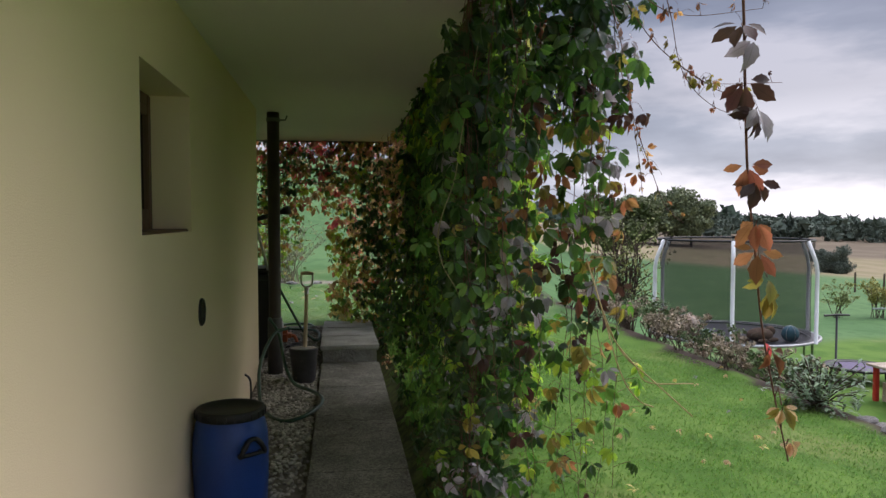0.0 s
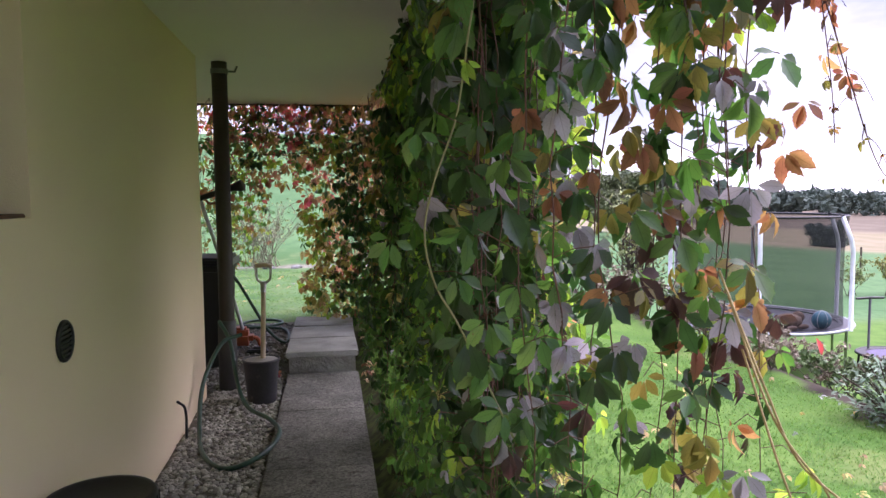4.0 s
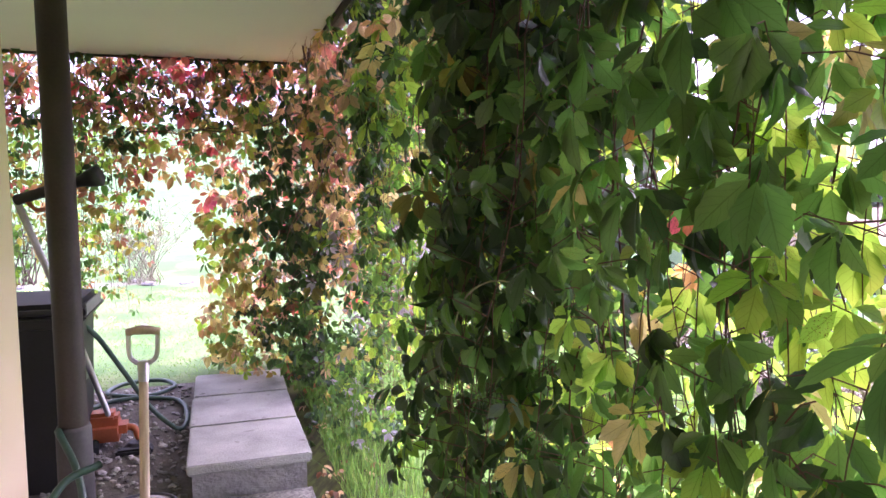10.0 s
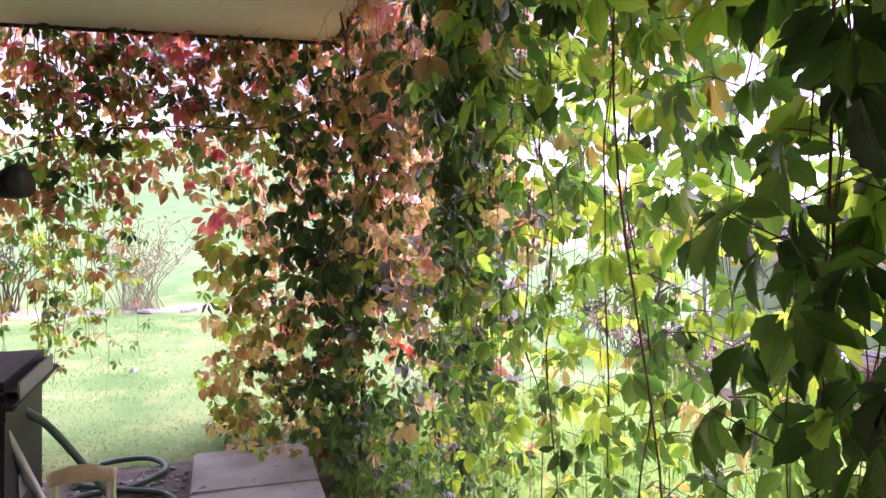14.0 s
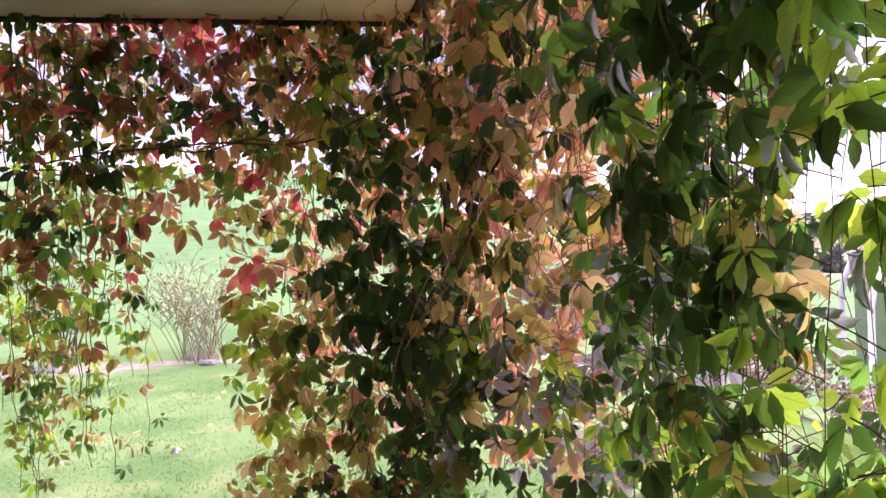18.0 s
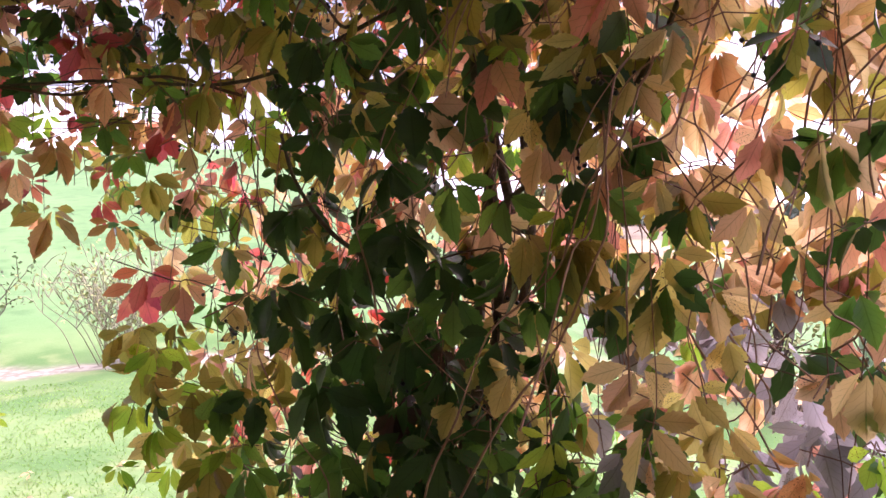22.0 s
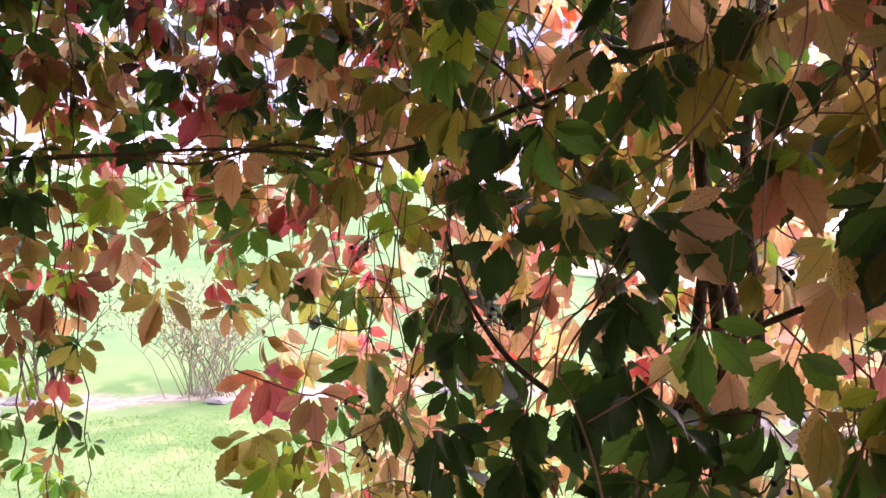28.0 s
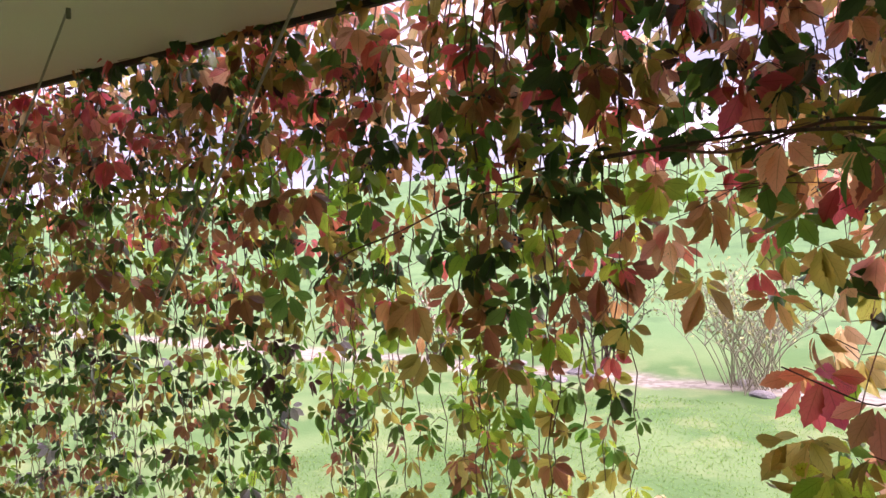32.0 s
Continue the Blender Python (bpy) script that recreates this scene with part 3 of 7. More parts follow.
def build_ground():
    s = np.linspace(-1, 1, 241)
    far = np.sign(s) * (14 * np.abs(s) + 2986 * np.abs(s) ** 7)
    xs, ys = far + 1.0, far + 7.0
    gx, gy = np.meshgrid(xs, ys)
    z = land(gx, gy)
    under = (gx < 0.45) & (gy < np.where(gx < -0.2, 8.6, 8.5))
    z = np.where(under, np.minimum(z, -0.10), z)
    n = len(xs)
    v = np.stack([gx, gy, z], -1).reshape(-1, 3)
    i = (np.arange(n - 1)[:, None] * n + np.arange(n - 1)[None]).reshape(-1)
    f = np.stack([i, i + 1, i + n + 1, i + n], -1)
    h = Heap()
    h.add(v, f)
    tagged(link_mesh("ground", h.mesh("ground"), ground_material()), "green garden lawn with meadow, fields and bare beds", "ground", kind="structure")


build_ground()

# ---- the house ----
WALL_X, CORNER_Y, SOFFIT_Z, EDGE_X, EDGE_Y = -0.705, 6.5, 2.36, 0.65, 9.10
WIN = (2.73, 3.62, 1.335, 1.985)


def build_house():
    y0, y1, z0, z1 = WIN
    bm = bmesh.new()
    back = WALL_X - 0.32
    for a, c, lo, hi in ((-5.0, y0, -0.2, SOFFIT_Z), (y1, CORNER_Y, -0.2, SOFFIT_Z), (y0, y1, -0.2, z0), (y0, y1, z1, SOFFIT_Z)):
        box(bm, back, WALL_X, a, c, lo, hi)
    wall = tagged(part("wall_east", bm, PLASTER), "cream rendered house wall with fine plaster grain", "wall", kind="structure")
    tagged(part("wall_north", block(-6.0, back, CORNER_Y - 0.32, CORNER_Y, -0.2, SOFFIT_Z), PLASTER), "cream rendered house wall round the corner", "wall", kind="structure")
    tagged(part("wall_south", block(-6.0, back, -5.0, -4.7, -0.2, SOFFIT_Z), PLASTER), "cream rendered end wall of the house", "wall", kind="structure")
    tagged(part("wall_west", block(-6.3, -6.0, -5.0, CORNER_Y, -0.2, SOFFIT_Z), PLASTER), "cream rendered rear wall of the house", "wall", kind="structure")
    tagged(part("wall_upper", block(-6.3, WALL_X, -5.0, CORNER_Y, SOFFIT_Z + 0.26, 4.9), PLASTER), "cream rendered upper storey of the house", "wall", kind="structure")
    tagged(part("ceiling", block(-6.3, EDGE_X, -5.0, EDGE_Y, SOFFIT_Z, SOFFIT_Z + 0.24, 0.01), SOFFIT), "white painted soffit of the overhanging balcony", "ceiling", kind="structure")
    # unseen wall, added past the view's edge to keep light out of the porch
    tagged(part("shade_wall", block(-5.75, -5.45, CORNER_Y, EDGE_Y, -0.2, SOFFIT_Z), PLASTER), "unseen rendered wall added to darken the porch", "wall", kind="structure")
    bm = bmesh.new()
    for a, c in (((-6.8, -5.5, 4.9), (-3.4, -5.5, 6.6)), ((0.0, -5.5, 4.9), (-3.4, -5.5, 6.6))):
        vs = [bm.verts.new(p) for p in (a, c, (c[0], 6.8, c[2]), (a[0], 6.8, a[2]))]
        top = [bm.verts.new((v.co.x, v.co.y, v.co.z + 0.18)) for v in vs]
        bm.faces.new(vs)
        bm.faces.new(top)
        for k in range(4):
            bm.faces.new((vs[k], vs[(k + 1) % 4], top[(k + 1) % 4], top[k]))
    tagged(part("roof", bm, ROOF), "clay-red pitched roof of the house", "roof", kind="structure")
    # boards and gutter round the edge of the soffit
    tagged(part("trim_north", block(-6.3, EDGE_X + 0.03, EDGE_Y, EDGE_Y + 0.03, SOFFIT_Z - 0.014, SOFFIT_Z + 0.24, 0.004), TRIM), "dark stained board along the soffit edge", "trim", kind="structure")
    tagged(part("trim_east", block(EDGE_X, EDGE_X + 0.03, -5.0, EDGE_Y, SOFFIT_Z - 0.012, SOFFIT_Z + 0.24, 0.004), TRIM), "dark stained board along the soffit edge", "trim", kind="structure")
    gut = thing("rain_gutter", (EDGE_X + 0.10, 0, SOFFIT_Z + 0.10), "weathered grey zinc gutter along the balcony edge", "gutter")
    bm = bmesh.new()
    prof = [(0.065 * math.cos(a), 0.065 * math.sin(a)) for a in [math.pi + math.pi * k / 10 for k in range(11)]]
    prof += [(x * 0.92, z * 0.92) for x, z in reversed(prof)]
    ends = [[bm.verts.new((x, y, z)) for x, z in prof] for y in (-5.0, EDGE_Y + 0.1)]
    for k in range(len(prof)):
        bm.faces.new((ends[0][k], ends[0][(k + 1) % len(prof)], ends[1][(k + 1) % len(prof)], ends[1][k]))
    for e in ends:
        bm.faces.new(e)
    part("trough", bm, ZINC, gut)
    # the small window
    d = WALL_X - 0.18
    win = thing("window_1", (d, (y0 + y1) / 2, z0), "small window with a dark brown wooden frame", "window", kind="structure")
    hw, hh = (y1 - y0) / 2, z1 - z0
    bm = bmesh.new()
    w = 0.06
    box(bm, -0.05, 0.0, -hw, -hw + w, 0, hh, 0.006)
    box(bm, -0.05, 0.0, hw - w, hw, 0, hh, 0.006)
    box(bm, -0.05, 0.0, -hw + w, hw - w, 0, w, 0.006)
    box(bm, -0.05, 0.0, -hw + w, hw - w, hh - w, hh, 0.006)
    part("window_frame", bm, WOODFRAME, win)
    bm = bmesh.new()
    v = 0.045
    a, c = -hw + w, hw - w
    box(bm, -0.035, 0.012, a, a + v, w, hh - w, 0.005)
    box(bm, -0.035, 0.012, c - v, c, w, hh - w, 0.005)
    box(bm, -0.035, 0.012, a + v, c - v, w, w + v, 0.005)
    box(bm, -0.035, 0.012, a + v, c - v, hh - w - v, hh - w, 0.005)
    part("sash", bm, WOODFRAME, win)
    part("pane", block(-0.018, -0.012, a + v, c - v, w + v, hh - w - v), GLASS, win)
    part("window_sill", block(0.0, 0.165, -hw, hw, -0.012, 0.012, 0.004), WOODFRAME, win)
    part("backing", block(-0.09, -0.07, -hw, hw, 0, hh), BLACK, win)
    # round vent
    vent = thing("wall_vent", (WALL_X, 3.83, 0.912), "round dark grille of a vent in the wall", "vent")
    vent.matrix_world = pose(WALL_X, 3.83, 0.912, 0, 90, 0)
    part("rim", lathe([(0.058, 0.0), (0.072, 0.0), (0.072, 0.008), (0.066, 0.014), (0.058, 0.010), (0.058, 0.0)], 28), BLACK, vent, smooth=True)
    part("backing", lathe([(0.0, 0.001), (0.059, 0.001)], 28), BLACK, vent)
    for k in range(-3, 4):
        half = math.sqrt(0.057 ** 2 - (k * 0.016) ** 2)
        part("slat", block(k * 0.016 - 0.004, k * 0.016 + 0.004, -half, half, 0.002, 0.009), BLACK, vent)


build_house()


def build_downpipe():
    p = thing("downpipe", (-0.575, 6.68, -0.03), "dark brown drainpipe in a grey standpipe beside the house corner", "drainpipe")
    part("pipe", lathe([(0.055, 0.45), (0.055, 2.385), (0.0, 2.385)], 24), PIPE, p, smooth=True)
    part("standpipe", lathe([(0.0, 0.0), (0.068, 0.0), (0.066, 0.50), (0.060, 0.515), (0.055, 0.515)], 24), GREYPIPE, p, smooth=True)
    clip = part("clamp", lathe([(0.056, 2.30), (0.062, 2.30), (0.062, 2.335), (0.056, 2.335)], 24), ZINC, p)
    tube("clamp_screw", [(0.06, 0, 2.32), (0.11, 0.0, 2.32), (0.125, 0, 2.36)], 0.008, ZINC, clip, sides=6)


build_downpipe()

# ---- path, step and gravel ----
PATH = (-0.165, 0.385)


def slab_mesh(name, lx, ly, lz, rng, rough=0.004, bevel=0.008):
    """A worn concrete slab, its corners a little off square; origin in the middle of the top."""
    bm = bmesh.new()
    box(bm, -lx / 2, lx / 2, -ly / 2, ly / 2, -lz, 0, bevel)
    for v in bm.verts:
        v.co += Vector((rng.uniform(-1, 1), rng.uniform(-1, 1), rng.uniform(-0.6, 0.6))) * rough
    me = bpy.data.meshes.new(name)
    bm.to_mesh(me)
    bm.free()
    return me


def build_path():
    rng = random.Random(3)
    w, xm = PATH[1] - PATH[0], (PATH[0] + PATH[1]) / 2
    path = thing("pavement", (xm, 3, -0.06), "walkway of worn exposed-aggregate concrete slabs", "path", kind="structure")
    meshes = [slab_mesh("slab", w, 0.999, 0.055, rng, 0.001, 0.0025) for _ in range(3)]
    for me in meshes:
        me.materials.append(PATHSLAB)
    for k in range(11):
        ob = new("slab", meshes[k % 3])
        ob.parent = path
        ob.matrix_local = pose(rng.uniform(-0.006, 0.006), 3.42 - k * 1.0, 0.06 + rng.uniform(-0.0015, 0.0015), rng.uniform(-0.1, 0.1), rng.uniform(-0.2, 0.2), rng.uniform(-0.2, 0.2))
    step = thing("garden_step", (xm, 6.92, -0.05), "raised concrete step with three slabs on a rough mortar riser", "step", kind="structure")
    bm = block(-w / 2 + 0.015, w / 2 - 0.015, 0.025, 1.66, 0.0, 0.165)
    bmesh.ops.subdivide_edges(bm, edges=bm.edges[:], cuts=15, use_grid_fill=True)
    for v in bm.verts:
        v.co += Vector((0, 1, 0)) * (0.010 * noise.noise(v.co * 9) + 0.006 * noise.noise(v.co * 31)) if v.co.y < 0.1 else Vector()
    part("riser", bm, MORTAR, step)
    for k, ly in enumerate((0.575, 0.575, 0.54)):
        me = slab_mesh("slab", w + 0.012, ly - 0.012, 0.05, rng)
        me.materials.append(CONCRETE)
        ob = new("slab", me)
        ob.parent = step
        ob.matrix_local = pose(rng.uniform(-0.004, 0.004), sum((0.575, 0.575, 0.54)[:k]) + ly / 2 - 0.01, 0.217 + rng.uniform(-0.003, 0.003), 0, 0, rng.uniform(-0.3, 0.3))


build_path()


def gravel_height(x, y):
    return -0.035 + 0.14 * smoothstep(6.7, 8.3, y) + 0.0 * x


def pebble_shape(rng, k=0):
    bm = bmesh.new()
    bmesh.ops.create_icosphere(bm, subdivisions=1, radius=1.0)
    off = rng.uniform(0, 50)
    for v in bm.verts:
        v.co *= 1 + 0.3 * noise.noise(v.co * 1.3 + Vector((off, k, 0)))
        v.co.z *= 0.62
        v.co.x *= 1.25
    bm.verts.ensure_lookup_table()
    v = np.array([q.co[:] for q in bm.verts])
    f = np.array([[q.index for q in p.verts] for p in bm.faces])
    bm.free()
    return v, f


def build_gravel():
    rng = random.Random(8)
    h = Heap()
    xs, ys = np.linspace(-2.6, PATH[0] + 0.01, 40), np.linspace(-2.0, 8.66, 120)
    gx, gy = np.meshgrid(xs, ys)
    gz = gravel_height(gx, gy)
    gz += np.array([0.016 * noise.noise(Vector((a * 3, c * 3, 0))) for a, c in zip(gx.ravel(), gy.ravel())]).reshape(gz.shape)
    n = len(xs)
    i = (np.arange(len(ys) - 1)[:, None] * n + np.arange(n - 1)[None]).reshape(-1)
    h.add(np.stack([gx, gy, gz], -1).reshape(-1, 3), np.stack([i, i + 1, i + n + 1, i + n], -1))
    bed = tagged(link_mesh("gravel_strip", h.mesh("gravel_strip"), GRAVELBED), "dark gravel strip between house wall and slab path", "gravel", kind="structure")
    shapes = [pebble_shape(rng, k) for k in range(8)]
    singles = []
    for v, f in shapes:
        me = raw_mesh("pebble", v, f)
        me.materials.append(PEBBLE_ONE)
        singles.append(me)
    rest = Heap()
    made = 0
    for k in range(5200):
        y = rng.uniform(2.0, 8.6) if k % 3 else rng.uniform(4.6, 7.0)
        x = rng.uniform(WALL_X + 0.02, PATH[0] - 0.02) if y < CORNER_Y + 0.1 else rng.uniform(-1.1, PATH[0] - 0.02)
        if y > 7.9 and rng.random() < 0.5:
            continue
        s = rng.uniform(0.008, 0.017) * (1.5 if rng.random() < 0.06 else 1)
        z = float(gravel_height(x, y)) + 0.016 * noise.noise(Vector((x * 3, y * 3, 0))) + s * 0.25
        if 5.0 < y < 6.0 and made < 300 and s > 0.012:
            ob = new("pebble", singles[k % 8])
            ob.parent = bed
            ob.matrix_local = pose(x, y, z, rng.uniform(-20, 20), rng.uniform(-20, 20), rng.uniform(0, 360)) @ Matrix.Scale(s, 4)
            made += 1
        else:
            v, f = shapes[k % 8]
            m = np.array(pose(x, y, z, rng.uniform(-25, 25), rng.uniform(-25, 25), rng.uniform(0, 360)))
            rest.add((v * s) @ m[:3, :3].T + m[:3, 3], f)
    tagged(link_mesh("pebbles", rest.mesh("pebbles", False), PEBBLE, bed), kind="stuff")


# ---- things on the porch ----
def build_barrel():
    b = thing("barrel", (-0.522, 3.55, -0.035), "blue plastic keg barrel with a black screw lid", "barrel")
    b.scale = (1.03, 1.03, 0.90)
    part("body", lathe([(0.0, 0.0), (0.14, 0.0), (0.157, 0.015), (0.166, 0.06), (0.173, 0.2), (0.174, 0.32), (0.171, 0.42), (0.160, 0.50), (0.147, 0.525), (0.147, 0.545), (0.0, 0.545)], 40), BLUE, b, smooth=True)
    lid = part("lid", lathe([(0.154, 0.525), (0.160, 0.530), (0.161, 0.565), (0.155, 0.575), (0.138, 0.575), (0.130, 0.563), (0.0, 0.563)], 40), BLACK, b, smooth=True)
    for k in range(24):
        a = 2 * math.pi * k / 24
        bm = block(0.159, 0.164, -0.006, 0.006, 0.532, 0.564)
        bmesh.ops.rotate(bm, verts=bm.verts[:], cent=(0, 0, 0), matrix=Matrix.Rotation(a, 3, "Z"))
        part("grip_rib", bm, BLACK, lid)
    for a in (-0.92, 2.22):
        turned = lambda x, y, z: (x * math.cos(a) - y * math.sin(a), x * math.sin(a) + y * math.cos(a), z)
        loop = [(0.170, -0.048, 0.362), (0.196, -0.060, 0.366), (0.203, -0.045, 0.405), (0.198, -0.018, 0.440), (0.196, 0.018, 0.440), (0.203, 0.045, 0.405), (0.196, 0.060, 0.366), (0.170, 0.048, 0.362)]
        grip = tube("handle", smooth_path([turned(*q) for q in loop], 5), 0.0125, BLACK, b, "black moulded carrying handle", sides=8)
        tube("handle_bar", [turned(0.197, y, 0.366) for y in (-0.06, -0.02, 0.02, 0.06)], 0.0115, BLACK, grip, sides=8)


build_barrel()


def build_bucket_and_spade():
    k = thing("bucket", (-0.30, 6.30, -0.03), "dark grey plastic bucket filled with set cement", "bucket")
    part("body", lathe([(0.0, 0.0), (0.092, 0.0), (0.098, 0.012), (0.122, 0.285), (0.128, 0.29), (0.128, 0.30), (0.118, 0.302), (0.116, 0.29)], 36), BUCKET, k, smooth=True)
    part("filling", lathe([(0.0, 0.302), (0.08, 0.300), (0.117, 0.293)], 36), CAST, k, smooth=True)
    s = thing("spade", (-0.288, 6.31, 0.268), "garden spade handle with a D-shaped steel grip standing in a bucket", "spade")
    lean = Matrix.Rotation(radians(2.5), 3, "X") @ Matrix.Rotation(radians(2.0), 3, "Y")
    P = lambda x, y, z: tuple(lean @ Vector((x, y, z)))
    tube("shaft", [P(0, 0, z) for z in (-0.0, 0.16, 0.33, 0.50)], [0.0175, 0.017, 0.0165, 0.016], ASH, s, sides=14)
    tube("socket", [P(0, 0, 0.47), P(0, 0, 0.54)], [0.018, 0.021], STEEL, s, sides=14)
    for q in (-1, 1):
        tube("grip_arm", smooth_path([P(0, 0, 0.525), P(q * 0.036, 0, 0.548), P(q * 0.047, 0, 0.580), P(q * 0.048, 0, 0.65)], 5), 0.0085, STEEL, s, sides=8)
    tube("grip", smooth_path([P(-0.056, 0, 0.647), P(-0.02, 0, 0.654), P(0.02, 0, 0.654), P(0.056, 0, 0.647)], 4), [0.014] * 4 + [0.0165] * 5 + [0.014] * 4, ASH, s, "pale wooden crossbar of the grip", sides=12)


build_bucket_and_spade()


def build_bin():
    b = thing("wheeled_bin", (-0.875, 7.46, -0.015), "black plastic bin with a grey-edged lid on gravel", "bin")
    bm = bmesh.new()
    lo = [(-0.20, -0.22), (0.20, -0.22), (0.20, 0.22), (-0.20, 0.22)]
    rings = []
    for z, s in ((0.0, 1.0), (0.35, 1.1), (0.80, 1.2), (0.805, 1.27), (0.85, 1.27)):
        rings.append([bm.verts.new((x * s, y * s, z)) for x, y in lo])
    for a, c in zip(rings, rings[1:]):
        for k in range(4):
            bm.faces.new((a[k], a[(k + 1) % 4], c[(k + 1) % 4], c[k]))
    bm.faces.new(rings[0])
    bm.faces.new(rings[-1])
    bmesh.ops.bevel(bm, geom=[e for e in bm.edges if abs(e.verts[0].co.z - e.verts[1].co.z) > 0.1], offset=0.03, segments=3, affect="EDGES")
    part("body", bm, BINBLACK, b)
    lid = part("lid", block(-0.265, 0.275, -0.28, 0.29, 0.85, 0.915, 0.03), BINBLACK, b, "black hinged lid")
    part("lid_panel", block(0.272, 0.279, -0.22, 0.23, 0.835, 0.905, 0.003), GREYLID, lid, "pale grey edge of the lid")
    part("lid_rim", block(-0.275, 0.285, -0.29, 0.30, 0.835, 0.855, 0.006), BINBLACK, lid)
    tube("handle", smooth_path([(-0.2, -0.28, 0.88), (-0.2, -0.34, 0.89), (0.2, -0.34, 0.89), (0.2, -0.28, 0.88)], 5), 0.014, BLACK, b)
    for q in (-1, 1):
        w = lathe([(0.0, -0.02), (0.09, -0.02), (0.10, 0.0), (0.09, 0.02), (0.0, 0.02)], 20)
        bmesh.ops.transform(w, matrix=pose(q * 0.23, 0.2, 0.07, 0, 90, 0), verts=w.verts[:])
        part("wheel", w, BLACK, b)
    part("sticker", block(0.232, 0.236, -0.1, 0.02, 0.5, 0.58), GREYLID, b, "pale grey label on the side")


build_bin()


def build_trimmer():
    t = thing("grass_trimmer", (-0.57, 7.64, 0.04), "orange grass trimmer with a steel shaft leaning on a black bin", "trimmer")
    # motor head lying at the foot
    bm = block(-0.17, 0.08, -0.09, 0.09, 0.06, 0.185, 0.04)
    part("housing", bm, ORANGE, t, "orange plastic housing")
    bm = block(-0.12, 0.04, -0.06, 0.06, 0.16, 0.215, 0.02)
    part("cover", bm, ORANGE, t)
    tube("neck", smooth_path([(0.05, 0, 0.12), (0.11, 0.0, 0.11), (0.14, -0.02, 0.05)], 5), 0.018, ORANGE, t, sides=10)
    bm = lathe([(0.0, 0.05), (0.04, 0.05), (0.075, 0.02), (0.08, 0.0), (0.0, 0.0)], 24)
    bmesh.ops.translate(bm, verts=bm.verts[:], vec=(0.13, -0.05, 0.0))
    part("spool", bm, BLACK, t)
    part("guard", block(0.03, 0.21, -0.14, -0.08, 0.0, 0.035, 0.01), BLACK, t)
    top = (-0.20, -0.78, 1.34)
    tube("shaft", [(0.0, 0.0, 0.16), (-0.09, -0.40, 0.75), top], 0.015, STEEL, t, "bare steel tube", sides=12)
    tube("grip_tube", smooth_path([top, (-0.10, -0.82, 1.37), (0.02, -0.86, 1.405), (0.125, -0.90, 1.435)], 5), [0.022] * 12 + [0.026, 0.034, 0.040, 0.042], BLACK, t, "black grip with a thick end", sides=12)
    tube("trigger_guard", smooth_path([(-0.17, -0.79, 1.35), (-0.12, -0.81, 1.30), (-0.04, -0.84, 1.33), (-0.02, -0.85, 1.385)], 5), 0.009, ORANGE, t, sides=8)


build_trimmer()


def build_hoses():
    a = thing("garden_hose", (-0.45, 5.9, 0.0), "green rubber hose looping over gravel beside the wall", "hose", group="garden hoses")
    g = lambda x, y, up=0.018: (x + 0.45, y - 5.9, float(gravel_height(x, y)) + up)
    pts = [(0.02, 0.42, 0.44), (-0.10, 0.32, 0.40), g(-0.64, 6.0, 0.22), g(-0.60, 5.6), g(-0.50, 5.2), g(-0.36, 5.02), g(-0.20, 5.1, 0.05), g(-0.12, 5.4, 0.062), g(-0.20, 5.72, 0.05), g(-0.36, 5.98, 0.06), g(-0.45, 6.2, 0.16), g(-0.52, 6.42, 0.40), g(-0.62, 6.62, 0.52)]
    tube("tube", smooth_path(pts, 8), 0.014, HOSEGREEN, a, sides=10)
    c = thing("garden_hose", (-0.35, 8.0, 0.1), "green hose coil running down from a bin to pale gravel", "hose", group="garden hoses")
    q = lambda x, y, up=0.016: (x + 0.35, y - 8.0, float(gravel_height(x, y)) - 0.1 + up)
    pts = [q(-0.66, 7.45, 0.74), q(-0.60, 7.6, 0.60), q(-0.50, 7.75, 0.35), q(-0.38, 7.85, 0.10), q(-0.24, 7.75), q(-0.20, 7.9), q(-0.26, 8.2), q(-0.5, 8.35), q(-0.7, 8.5), q(-0.62, 8.72), q(-0.40, 8.74), q(-0.30, 8.55), q(-0.44, 8.36), q(-0.66, 8.3), q(-0.8, 8.1)]
    tube("tube", smooth_path(pts, 8), 0.014, HOSEGREY, c, sides=10)
    tube("connector", [q(-0.80, 8.1), q(-0.83, 8.06), q(-0.87, 8.0)], [0.013, 0.018, 0.016], BLACK, c)
    w = thing("cable_stub", (-0.665, 5.55, -0.03), "black cable end sticking up out of gravel by the wall", "cable")
    tube("cable", smooth_path([(0.0, 0, 0.0), (0.0, 0.02, 0.12), (-0.005, 0.0, 0.20), (-0.03, -0.06, 0.25)], 6), 0.008, BLACK, w, sides=8)


build_hoses()


def build_cords():
    for a, c in (((-1.95, 8.6, 2.35), (-2.75, 8.62, 1.50)), ((-0.95, 8.6, 2.35), (-1.62, 8.62, 1.48))):
        cord = thing("cord", a, "thin grey cord hanging slantwise from the soffit", "cord", group="hanging cords")
        d = Vector(c) - Vector(a)
        tube("line", [tuple(d * s + Vector((0, 0, -0.05 * s * (1 - s)))) for s in (0, 0.2, 0.4, 0.6, 0.8, 1)], 0.004, ROPE, cord, sides=6)
        part("hook", lathe([(0.0, -0.03), (0.007, -0.03), (0.007, 0.0), (0.0, 0.0)], 8), ZINC, cord)


build_cords()


